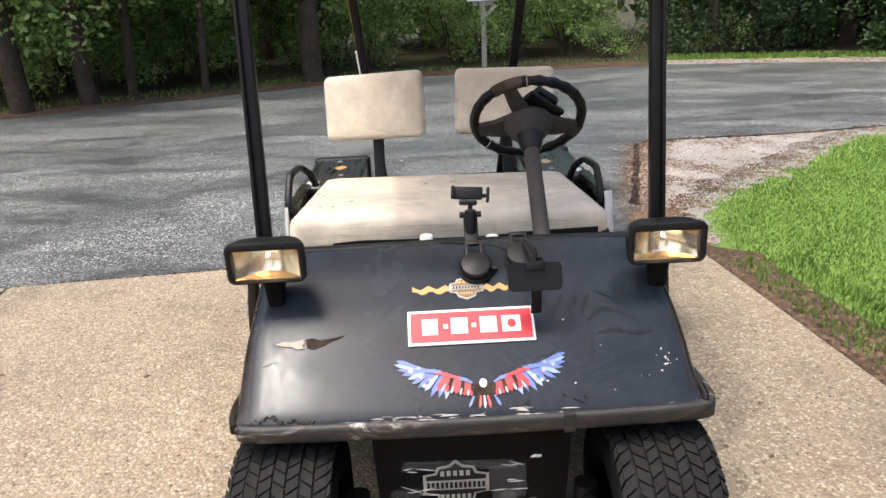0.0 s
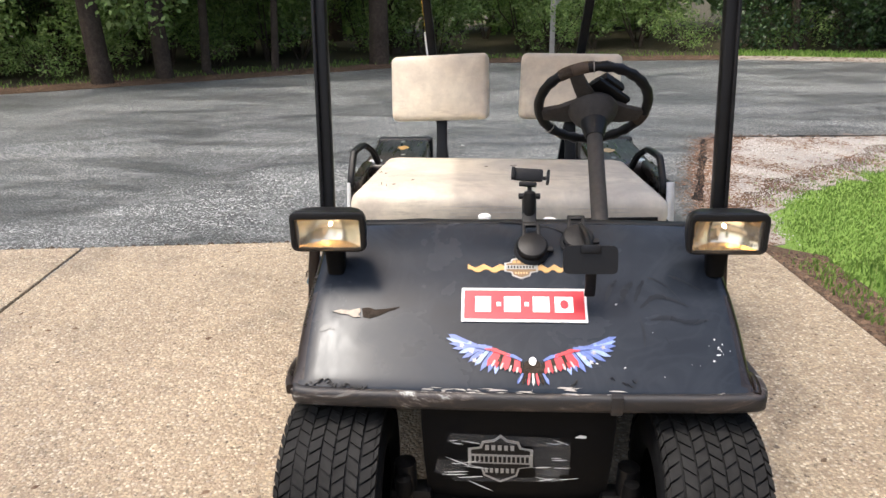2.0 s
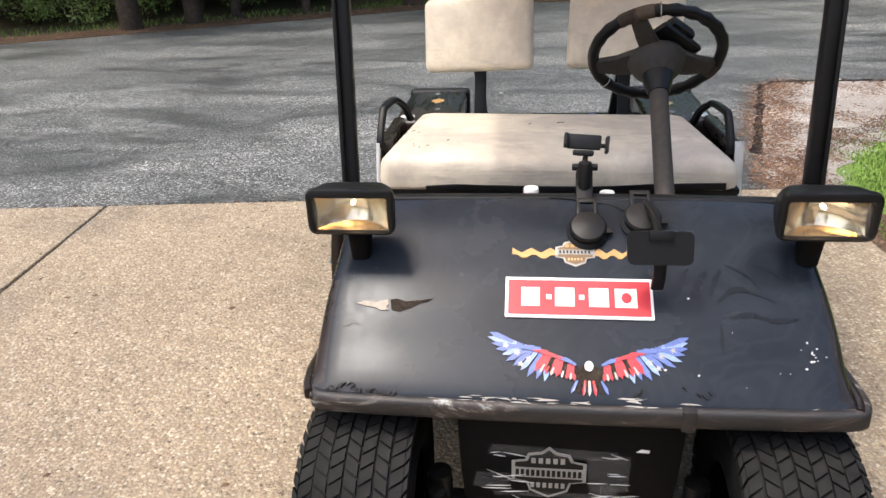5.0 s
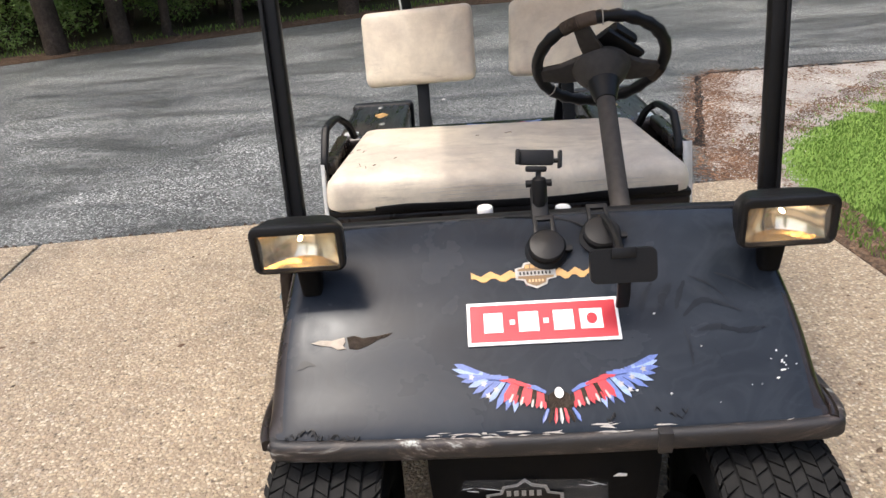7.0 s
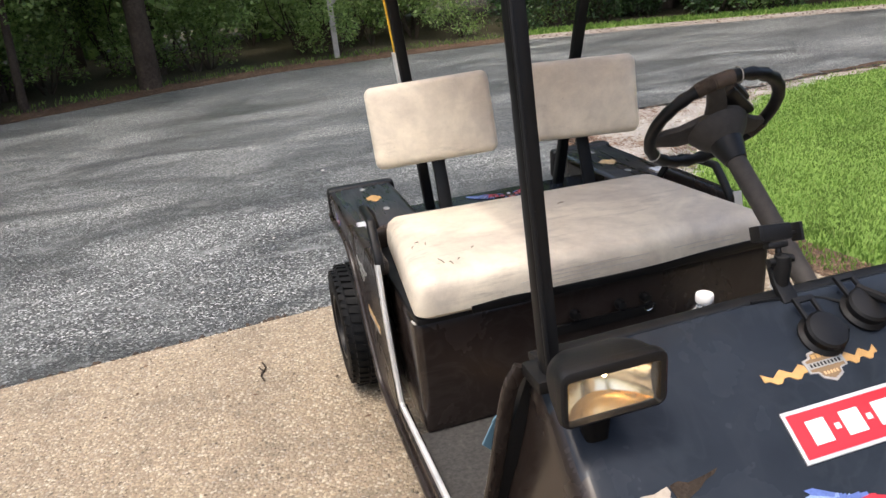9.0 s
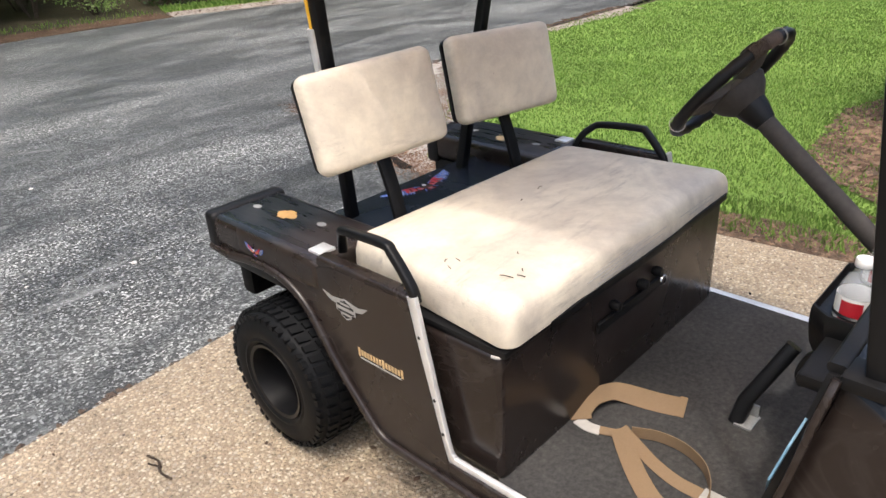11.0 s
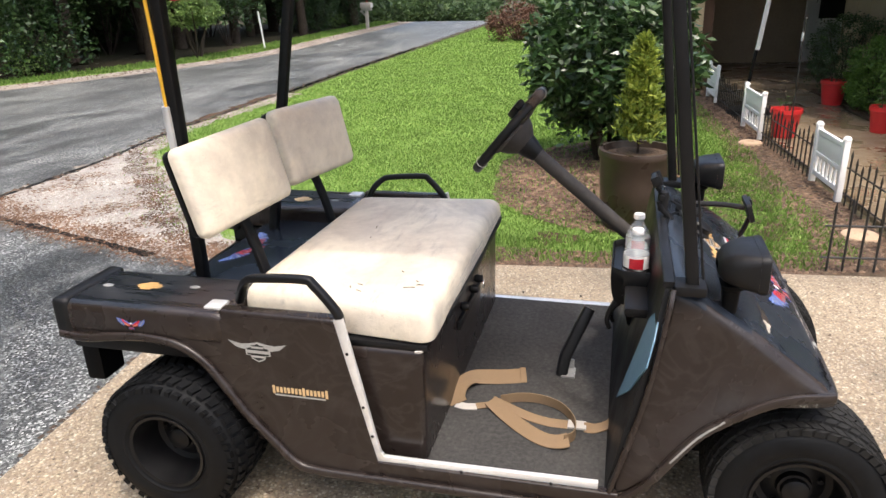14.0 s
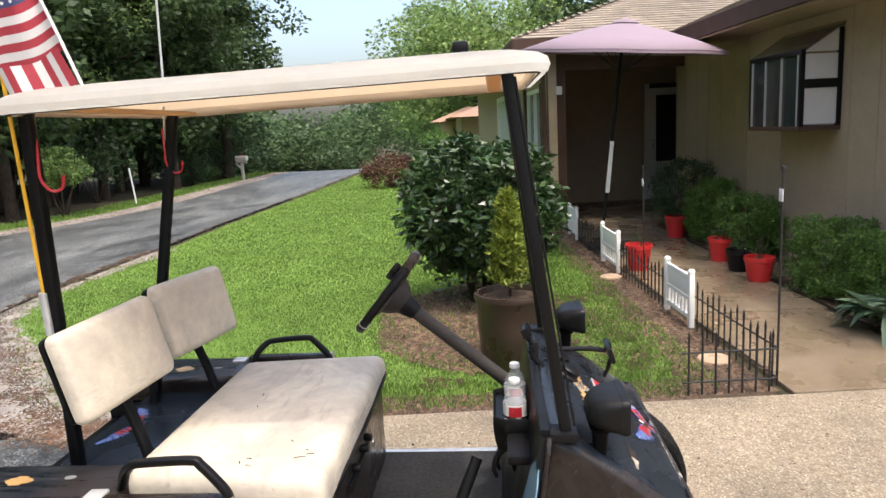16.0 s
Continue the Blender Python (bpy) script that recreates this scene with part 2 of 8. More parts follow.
M = {
    "concrete": aggregate("exposed_aggregate"),
    "walk": ground_mat("worn_walk_concrete", [(0.105, 0.076, 0.047), (0.195, 0.145, 0.092), (0.31, 0.242, 0.162)], 60, 1.5, 0.12),
    "asphalt": asphalt_mat(),
    "soil": ground_mat("woodland_floor", [(0.02, 0.017, 0.011), (0.04, 0.036, 0.02), (0.066, 0.056, 0.032), (0.036, 0.05, 0.018)], 14, 0.5, 0.8),
    "lawn": ground_mat("turf", [(0.10, 0.155, 0.034), (0.14, 0.23, 0.045), (0.175, 0.28, 0.056), (0.23, 0.32, 0.085)], 26, 0.6, 0.9),
    "dirt": ground_mat("damp_dirt", [(0.045, 0.032, 0.022), (0.10, 0.07, 0.047), (0.17, 0.12, 0.08)], 45, 2.0, 0.9),
    "straw": ground_mat("pine_straw", [(0.042, 0.026, 0.017), (0.092, 0.056, 0.035), (0.17, 0.115, 0.075)], 60, 2.5, 1.0),
    "gravel": ground_mat("pale_gravel_bed", [(0.17, 0.12, 0.09), (0.31, 0.27, 0.235), (0.40, 0.375, 0.345)], 50, 2.0, 0.8),
    "stones": island("gravel_stone", [(0.22, 0.212, 0.20), (0.33, 0.32, 0.305), (0.45, 0.44, 0.42), (0.28, 0.27, 0.255)], 0.85),
    "chips": island("bark_chip", [(0.048, 0.028, 0.018), (0.105, 0.063, 0.039), (0.18, 0.12, 0.077), (0.042, 0.030, 0.022)], 0.9),
    "needles": island("pine_needle", [(0.068, 0.036, 0.022), (0.13, 0.068, 0.038), (0.19, 0.118, 0.075)], 0.9),
    "blade": island("grass_blade", [(0.092, 0.165, 0.036), (0.13, 0.225, 0.046), (0.17, 0.275, 0.06), (0.25, 0.33, 0.11)], 0.8, 0.35, 0.15),
    "leaf": island("woodland_leaf", [(0.108, 0.175, 0.054), (0.185, 0.285, 0.082), (0.26, 0.385, 0.115), (0.38, 0.48, 0.195)], 0.5, 0.5),
    # darker copy of the leaf colour; paints the woods' shade into the leaves
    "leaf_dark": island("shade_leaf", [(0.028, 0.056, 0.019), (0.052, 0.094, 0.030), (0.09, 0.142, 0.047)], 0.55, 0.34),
    "laurel": island("laurel_leaf", [(0.014, 0.035, 0.012), (0.028, 0.062, 0.018), (0.045, 0.09, 0.026), (0.075, 0.12, 0.045)], 0.3, 0.12),
    "conifer": island("young_conifer_spray", [(0.10, 0.15, 0.018), (0.18, 0.24, 0.03), (0.30, 0.34, 0.05)], 0.6, 0.3),
    "boxwood": island("clipped_hedge_leaf", [(0.068, 0.14, 0.028), (0.122, 0.235, 0.045), (0.19, 0.32, 0.068)], 0.5, 0.3),
    "hosta": island("hosta_leaf", [(0.07, 0.125, 0.07), (0.12, 0.19, 0.105), (0.21, 0.29, 0.19)], 0.5, 0.2),
    "brown_leaf": island("dried_bush_leaf", [(0.06, 0.03, 0.02), (0.13, 0.06, 0.04), (0.17, 0.09, 0.06)], 0.8, 0.1),
    "bark": ground_mat("tree_bark", [(0.025, 0.019, 0.014), (0.06, 0.045, 0.034), (0.11, 0.085, 0.065)], 25, 3, 1.0),
    "vinyl": vinyl_mat(),
    "brown": cart_paint("brown_cart_paint", (0.0145, 0.0102, 0.0085), (0.0215, 0.0155, 0.0135), 0.28, 0.34, (0.060, 0.051, 0.046), 0.12, 0.32),
    "black": cart_paint("black_cowl_paint", (0.0130, 0.0165, 0.0225), (0.0205, 0.0258, 0.0345), 0.24, 0.15, (0.044, 0.052, 0.065), 0.12, 0.36),
    # tone of the cowl's dark smears, coloured to look like smeared reflections
    "smear_tone": plain("dark_smear_tone", (0.0105, 0.0132, 0.0178), 0.32, 0.0, 0.35, 25, 0.06, 0.16),
    "deck": deck_mat(),
    "lip": worn_edge_mat(),
    "steel_black": plain("black_steel", (0.005, 0.005, 0.0054), 0.42, 0.0, 0.3, 60, 0.08, 0.22),
    "plastic": plain("black_plastic", (0.0065, 0.0065, 0.007), 0.46, 0.0, 0.2, 140, 0.12, 0.24),
    "rubber": plain("tyre_rubber", (0.0042, 0.0045, 0.005), 0.6, 0.0, 0.6, 40, 0.2, 0.14),
    "tread": plain("dusty_tread_rubber", (0.0165, 0.0163, 0.0157), 0.8, 0.0, 0.7, 30, 0.3, 0.12),
    "matte_black": plain("matte_black_paint", (0.0036, 0.0036, 0.0038), 0.6, 0.0, 0.3, 80, 0.15, 0.10),
    "rust": plain("rusty_bracket", (0.075, 0.052, 0.037), 0.85, 0.0, 0.4, 70, 0.6),
    "mat": ground_mat("grey_floor_mat", [(0.016, 0.016, 0.016), (0.031, 0.030, 0.029), (0.054, 0.052, 0.049), (0.088, 0.084, 0.078)], 70, 2.2, 0.12),
    "silver": plain("scuffed_aluminium", (0.70, 0.70, 0.69), 0.40, 0.55, 0.2, 30, 0.1),
    "chrome": plain("chrome", (0.7, 0.7, 0.7), 0.12, 1.0, 0.05),
    "roof_cream": plain("cream_canopy_plastic", (0.60, 0.61, 0.59), 0.5, 0.0, 0.12, 20, 0.05),
    "roof_liner": plain("tan_canopy_underside", (0.42, 0.305, 0.195), 0.6, 0.0, 0.22, 14, 0.1),
    "flag_red": plain("flag_red_cloth", (0.36, 0.035, 0.05), 0.8, 0.0, 0.15),
    "flag_blue": plain("flag_blue_cloth", (0.06, 0.075, 0.17), 0.8, 0.0, 0.2),
    "flag_white": plain("flag_white_cloth", (0.62, 0.60, 0.58), 0.8, 0.0, 0.08),
    "white": plain("white_paint", (0.78, 0.77, 0.74), 0.5, 0.0, 0.06),
    "red": plain("red_paint", (0.45, 0.018, 0.03), 0.4, 0.0, 0.12),
    "red_pot": plain("red_plastic", (0.58, 0.03, 0.03), 0.4, 0.0, 0.12),
    "blue": plain("blue_print", (0.085, 0.135, 0.37), 0.4, 0.0, 0.5, 220),
    "blue_light": plain("light_blue_print", (0.22, 0.31, 0.55), 0.4, 0.0, 0.5, 220),
    "blue_pale": plain("pale_blue_paint", (0.10, 0.195, 0.265), 0.5, 0.0, 0.2),
    "gold": plain("peeling_gold_foil", (0.44, 0.26, 0.095), 0.45, 0.1, 0.3),
    "gold_pale": plain("faded_gold_print", (0.50, 0.34, 0.17), 0.5, 0.0, 0.3),
    "silver_print": plain("silver_print", (0.33, 0.325, 0.31), 0.4, 0.3, 0.35),
    "badge_silver": plain("dull_badge_silver", (0.27, 0.27, 0.26), 0.4, 0.2, 0.35, 200, 0.1),
    "tan": plain("tan_webbing", (0.19, 0.125, 0.068), 0.85, 0.0, 0.15, 260, 0.4),
    "tan_dark": plain("grey_webbing_end", (0.40, 0.38, 0.35), 0.7, 0.0, 0.15),
    "yellow": plain("yellow_pole_paint", (0.75, 0.42, 0.03), 0.5, 0.0, 0.1),
    "house_wall": plain("tan_house_siding", (0.37, 0.29, 0.20), 0.8, 0.0, 0.14, 30, 0.1),
    "brown_trim": plain("dark_brown_trim", (0.075, 0.044, 0.032), 0.7, 0.0, 0.2, 60, 0.08, 0.2),
    "shingle": island("roof_shingle", [(0.21, 0.175, 0.135), (0.29, 0.24, 0.19), (0.25, 0.205, 0.16)], 0.9),
    "umbrella": plain("pale_pink_canvas", (0.255, 0.19, 0.225), 0.8, 0.0, 0.08, 90, 0.1),
    "dusty": plain("dusty_black_plastic", (0.046, 0.041, 0.037), 0.7, 0.0, 0.35, 60, 0.12, 0.3),
    "pot": plain("brown_glazed_pot", (0.040, 0.026, 0.019), 0.35, 0.0, 0.25, 30, 0.1),
    "iron": plain("black_wire", (0.015, 0.014, 0.013), 0.5, 0.0, 0.2),
    "wood_grey": plain("weathered_post", (0.34, 0.32, 0.29), 0.85, 0.0, 0.25, 50, 0.3),
    "paver": plain("tan_paver", (0.40, 0.285, 0.185), 0.85, 0.0, 0.2, 80, 0.3),
    "pane": plain("dark_window_glass", (0.03, 0.034, 0.036), 0.06, 0.0, 0.2, 5, 0.0, 0.8),
    "screen_white": plain("white_window_board", (0.55, 0.56, 0.55), 0.6, 0.0, 0.08),
    "fibre": plain("bare_glass_fibre", (0.40, 0.345, 0.28), 0.8, 0.0, 0.3, 90, 0.5),
    "roof_glass": film_mat("dull_roof_glass", (0.10, 0.085, 0.06), 0.25, 0.45),
    # duller leaf colour with the haze of distance mixed in
    "far_leaf": island("haze_toned_far_leaf", [(0.065, 0.115, 0.045), (0.10, 0.165, 0.065), (0.155, 0.22, 0.095)], 0.7, 0.35),
    "bottle": film_mat("clear_bottle_plastic", (0.80, 0.84, 0.87), 0.06, 0.26),
    "bulb": glow("warm_bulb", (1.0, 0.70, 0.40), 9.0),
    "reflector": plain("lamp_reflector", (0.84, 0.70, 0.50), 0.15, 0.96, 0.25, 16, 0.5),
    "lens": film_mat("ribbed_lamp_lens", (0.92, 0.84, 0.70), 0.10, 0.10),
    "terracotta_roof": plain("orange_tile_roof", (0.33, 0.20, 0.135), 0.85, 0.0, 0.15),
}

# rain still stands on the walk in patches
wm = M["walk"].node_tree
wet = noise_tex(wm.nodes, wm.links, coords(wm.nodes, wm.links), 2.2, 4, 0.6)
wm.links.new(ramp(wm.nodes, wm.links, wet, [(0.40, (0.16,)), (0.62, (0.62,))]), wm.nodes["Principled BSDF"].inputs["Roughness"])
wm.nodes["Principled BSDF"].inputs["Specular IOR Level"].default_value = 0.5

# the moulded canopy lets some warm light through
for key, through_col, share in (("roof_cream", (0.92, 0.91, 0.86), 0.64), ("roof_liner", (0.78, 0.60, 0.41), 0.70)):
    rt = M[key].node_tree
    glowing, blend = rt.nodes.new("ShaderNodeBsdfTranslucent"), rt.nodes.new("ShaderNodeMixShader")
    glowing.inputs["Color"].default_value = (*through_col, 1)
    blend.inputs[0].default_value = share
    rt.links.new(rt.nodes["Principled BSDF"].outputs[0], blend.inputs[1])
    rt.links.new(glowing.outputs[0], blend.inputs[2])
    rt.links.new(blend.outputs[0], rt.nodes["Material Output"].inputs["Surface"])

# ---- building tools ----
def link_mesh(name, bm, mat, parent=None, smooth=True):
    me = bpy.data.meshes.new(name)
    bm.normal_update()
    bm.to_mesh(me)
    bm.free()
    if mat:
        for one in mat if isinstance(mat, (list, tuple)) else [mat]:
            me.materials.append(one)
    if smooth:
        me.shade_smooth()
        me.set_sharp_from_angle(angle=radians(38))
    ob = new(name, me)
    ob.parent = parent
    return ob


def part(name, bm, mat, parent, label="", smooth=True):
    ob = link_mesh(name, bm, mat, parent, smooth)
    if label:
        tagged(ob, label)
    return ob


def thing(name, m, label, category, group="", kind=""):
    ob = new(name)
    ob.empty_display_size = 0.1
    ob.matrix_world = m
    return tagged(ob, label, category, group, kind)


def quick_mesh(name, verts, faces, mat, parent=None, smooth=False):
    me = bpy.data.meshes.new(name)
    me.from_pydata([tuple(map(float, v)) for v in verts], [], [tuple(map(int, f)) for f in faces])
    me.materials.append(mat)
    if smooth:
        me.shade_smooth()
    ob = new(name, me)
    ob.parent = parent
    return ob


def box(x0, x1, y0, y1, z0, z1, bevel=0.0, seg=2, bm=None):
    out = bm or bmesh.new()
    made = bmesh.ops.create_cube(out, size=1.0, matrix=Matrix.Translation(((x0 + x1) / 2, (y0 + y1) / 2, (z0 + z1) / 2)) @ Matrix.Diagonal((x1 - x0, y1 - y0, z1 - z0, 1)))
    if bevel:
        vs = set(made["verts"])
        edges = [e for e in out.edges if e.verts[0] in vs and e.verts[1] in vs]
        bmesh.ops.bevel(out, geom=edges, offset=bevel, segments=seg, profile=0.6, affect="EDGES", clamp_overlap=True)
    return out


def moved(bm, m):
    bmesh.ops.transform(bm, matrix=m, verts=bm.verts)
    return bm


def joined(*bms):
    out = bmesh.new()
    for b in bms:
        me = bpy.data.meshes.new("tmp")
        b.to_mesh(me)
        out.from_mesh(me)
        bpy.data.meshes.remove(me)
        b.free()
    return out


def rings(list_of_rings, closed=True, caps=True, bm=None):
    """Skin through rings of equal count."""
    out = bm or bmesh.new()
    vs = [[out.verts.new(p) for p in ring] for ring in list_of_rings]
    n = len(vs[0])
    for a, b in zip(vs, vs[1:]):
        for i in range(n if closed else n - 1):
            j = (i + 1) % n
            out.faces.new((a[i], a[j], b[j], b[i]))
    if caps and closed:
        out.faces.new(list(reversed(vs[0])))
        out.faces.new(vs[-1])
    return out


def smooth_path(pts, per=6):
    """A Catmull-Rom curve through the points."""
    p = [Vector(q) for q in pts]
    p = [p[0] * 2 - p[1]] + p + [p[-1] * 2 - p[-2]]
    out = []
    for i in range(1, len(p) - 2):
        for k in range(per):
            t = k / per
            a, b, c, d = p[i - 1 : i + 3]
            out.append(0.5 * (2 * b + (c - a) * t + (2 * a - 5 * b + 4 * c - d) * t * t + (3 * b - a - 3 * c + d) * t**3))
    return out + [p[-2]]


def sweep(path, profile, up=(0, 0, 1), caps=True, bm=None, closed=False):
    """A profile of (side, up) pairs carried along a path; profile may be a function of the place along it."""
    path = [Vector(p) for p in path]
    n, made = len(path), []
    up = Vector(up)
    for i, p in enumerate(path):
        d = (path[min(i + 1, n - 1)] - path[max(i - 1, 0)]).normalized()
        side = d.cross(up)
        if side.length < 1e-4:
            side = d.cross(Vector((1, 0, 0)))
        side.normalize()
        top = side.cross(d).normalized()
        prof = profile(i / (n - 1)) if callable(profile) else profile
        made.append([p + side * a + top * b for a, b in prof])
    return rings(made, True, caps, bm)


def circle(r, n=10, sx=1.0, sy=1.0):
    return [(r * sx * math.cos(2 * math.pi * i / n), r * sy * math.sin(2 * math.pi * i / n)) for i in range(n)]


def tube(path, r, n=10, bm=None, up=(0, 0, 1)):
    return sweep(path, circle(r, n), up, True, bm)


def rounded_rect(w, h, r, seg=4):
    out = []
    for cx, cy, a0 in ((w / 2 - r, h / 2 - r, 0), (-w / 2 + r, h / 2 - r, 90), (-w / 2 + r, -h / 2 + r, 180), (w / 2 - r, -h / 2 + r, 270)):
        for k in range(seg + 1):
            a = radians(a0 + 90 * k / seg)
            out.append((cx + r * math.cos(a), cy + r * math.sin(a)))
    return out


def lathe(profile, n=32, bm=None, caps=False):
    """Turn (radius, height) pairs round z."""
    out = bm or bmesh.new()
    made = [[(r * math.cos(2 * math.pi * i / n), r * math.sin(2 * math.pi * i / n), z) for i in range(n)] for r, z in profile]
    return rings(made, True, caps, out)


def plate(outline, depth, axis="z", bm=None, at=0.0):
    """A flat outline given a thickness along an axis."""
    out = bm or bmesh.new()
    def put(a, b, c):
        return {"z": (a, b, c), "x": (c, a, b), "y": (a, c, b)}[axis]
    lo = [out.verts.new(put(a, b, at)) for a, b in outline]
    hi = [out.verts.new(put(a, b, at + depth)) for a, b in outline]
    n = len(lo)
    out.faces.new(lo)
    out.faces.new(list(reversed(hi)))
    for i in range(n):
        j = (i + 1) % n
        out.faces.new((lo[j], lo[i], hi[i], hi[j]))
    bmesh.ops.recalc_face_normals(out, faces=out.faces)
    return out


def leaves(name, centres, size, mat, rng, parent=None, aspect=0.45, droop=0.0, spread=0.35):
    """Many small folded leaves, one diamond each, scattered at the centres."""
    c = np.asarray(centres, float)
    n = len(c)
    d = rng.normal(size=(n, 3))
    d[:, 2] = d[:, 2] * 0.6 - droop
    d /= np.linalg.norm(d, axis=1)[:, None]
    s = np.cross(d, rng.normal(size=(n, 3)))
    s /= np.linalg.norm(s, axis=1)[:, None] + 1e-9
    up = np.cross(s, d)
    ln = (size * (1 + spread * rng.uniform(-1, 1, n)))[:, None]
    w = ln * aspect
    mid = c + d * ln * 0.45
    v = np.stack([c, mid + s * w * 0.5 + up * w * 0.12, c + d * ln, mid - s * w * 0.5 + up * w * 0.12], 1).reshape(-1, 3)
    me = bpy.data.meshes.new(name)
    me.vertices.add(4 * n)
    me.vertices.foreach_set("co", v.astype(np.float32).ravel())
    me.loops.add(4 * n)
    me.loops.foreach_set("vertex_index", np.arange(4 * n, dtype=np.int32))
    me.polygons.add(n)
    me.polygons.foreach_set("loop_start", np.arange(0, 4 * n, 4, dtype=np.int32))
    me.update(calc_edges=True)
    me.materials.append(mat)
    ob = new(name, me)
    ob.parent = parent
    return ob


def clumps(rng, count, clump_count, centre, radii, clump_r, shell=0.55):
    """Leaf places gathered in clumps over the outside of an uneven rounded form."""
    d = rng.normal(size=(clump_count, 3))
    d /= np.linalg.norm(d, axis=1)[:, None]
    k = np.asarray(centre) + d * np.asarray(radii) * (shell + (1 - shell) * rng.uniform(0, 1, (clump_count, 1)) ** 0.5) * rng.uniform(0.82, 1.1, (clump_count, 1))
    pick = rng.integers(0, clump_count, count)
    o = rng.normal(size=(count, 3))
    o /= np.linalg.norm(o, axis=1)[:, None]
    return k[pick] + o * clump_r * rng.uniform(0.2, 1, (count, 1)) ** 0.5


# The house, walk and drive stand on one grid, turned from the cart's.
HOUSE = Matrix.Translation((1.88, 0.61, 0)) @ Matrix.Rotation(radians(8.5), 4, "Z")


def hw(u, v, z=0.0):
    return HOUSE @ Vector((u, v, z))


def flat(name, pts, z, thick, mat, label, category, kind="structure", bevel=0.0):
    """A sheet of ground: its outline from above, its top and its thickness."""
    bm = plate([(p[0], p[1]) for p in pts], -thick, "z", None, z)
    if bevel:
        top = [e for e in bm.edges if all(abs(v.co.z - z) < 1e-5 for v in e.verts)]
        bmesh.ops.bevel(bm, geom=top, offset=bevel, segments=2, affect="EDGES")
    return tagged(link_mesh(name, bm, mat, None, False), label, category, "", kind)

# ---- ground, road and drive ----
rng = np.random.default_rng(7)
CREST, FOOT, FALL = 27.0, 62.0, 2.0


def falling(x):
    """Height lost beyond the low crest, where the road dips out of sight."""
    return -FALL * min(1.0, max(0.0, (x - CREST) / (FOOT - CREST)))


def sheet(bm, near, far_side, z):
    """One sloping stretch of ground from the crest down to its foot."""
    (y0, y1), (y2, y3) = near, far_side
    top = [bm.verts.new(p) for p in ((CREST, y0, z), (FOOT, y2, z - FALL), (FOOT, y3, z - FALL), (CREST, y1, z))]
    low = [bm.verts.new((v.co.x, v.co.y, v.co.z - 0.08)) for v in top]
    bm.faces.new(top)
    bm.faces.new(list(reversed(low)))
    for i in range(4):
        j = (i + 1) % 4
        bm.faces.new((top[j], top[i], low[i], low[j]))
    bmesh.ops.recalc_face_normals(bm, faces=bm.faces)
    return bm


bm = bmesh.new()
lines = [[bm.verts.new((x, y, -0.035 + falling(x))) for y in (-220, 220)] for x in (-220, CREST, FOOT, 220)]
for a, b in zip(lines, lines[1:]):
    bm.faces.new((a[0], b[0], b[1], a[1]))
tagged(link_mesh("ground", bm, M["soil"], None, False), "dark woodland soil with leaf litter running to the horizon", "ground", "", "structure")
tagged(link_mesh("road", sheet(bmesh.new(), (9.05, 12.6), (12.1, 16.3), -0.012), M["asphalt"], None, False), "grey asphalt road falling away beyond the crest", "road", "", "structure")
tagged(link_mesh("lawn", sheet(bmesh.new(), (4.36, 8.8), (-4.0, 11.8), -0.014), M["lawn"], None, False), "green lawn falling away beyond the crest", "lawn", "", "structure")

ROAD_NEAR = [(1.16, 4.0), (1.17, 4.9), (1.38, 5.82), (1.6, 6.8), (1.75, 6.98), (3.13, 7.08), (4.68, 7.38), (7.5, 7.6), (10.1, 7.87), (14.9, 8.15), (25, 8.9), (27, 9.05)]
ROAD_FAR = [(27, 12.6), (20.8, 12.0), (14, 11.2), (12, 11.3), (10, 11.8), (8, 12.5), (6, 13.3), (3.66, 13.95), (1.64, 13.95), (-0.73, 13.7), (-2.6, 12.9), (-3.8, 12.1), (-5.65, 11.0), (-7.63, 9.8), (-18, 4.2), (-40, -8)]
flat("road", ROAD_NEAR + ROAD_FAR + [(-40, -14), (-12, 1.2)], -0.012, 0.1, M["asphalt"], "worn grey asphalt road with pale streaks", "road")

drive = thing("pavement", Matrix(), "tan exposed-aggregate concrete drive with joints", "driveway", kind="structure")
for u0, u1, v0, v1 in ((-3.81, -0.06, -1.8, 3.71), (-7.6, -3.83, -1.8, 3.71), (-11.4, -7.62, -1.8, 3.71), (-3.81, -0.06, -7.3, -1.82), (-7.6, -3.83, -7.3, -1.82), (-11.4, -7.62, -7.3, -1.82)):
    bm = box(u0, u1, v0, v1, -0.1, 0.0, 0.008, 2)
    part("slab", moved(bm, HOUSE), M["concrete"], drive, smooth=False)
for u0, u1 in ((-0.035, 1.65), (1.665, 3.4), (3.415, 5.1), (5.115, 7.0)):
    bm = box(u0, u1, -1.16 - 0.03 * u0, -0.08, -0.1, -0.002, 0.008, 2)
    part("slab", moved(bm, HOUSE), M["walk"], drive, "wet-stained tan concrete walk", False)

LAWN = [hw(-0.03, 0.02), hw(-0.03, 3.3), (1.35, 4.1), (1.4, 4.75), (1.85, 5.4), (2.45, 5.9), (2.9, 6.45), (3.5, 6.95), (4.7, 7.25), (7.5, 7.42), (10.1, 7.68), (14.9, 7.95), (25, 8.65), (27, 8.8), (27, 4.36), hw(7, 0.3), hw(6.8, 0.02)]
flat("lawn", [(p[0], p[1]) for p in LAWN], -0.014, 0.08, M["lawn"], "bright green mown lawn with clover", "lawn")
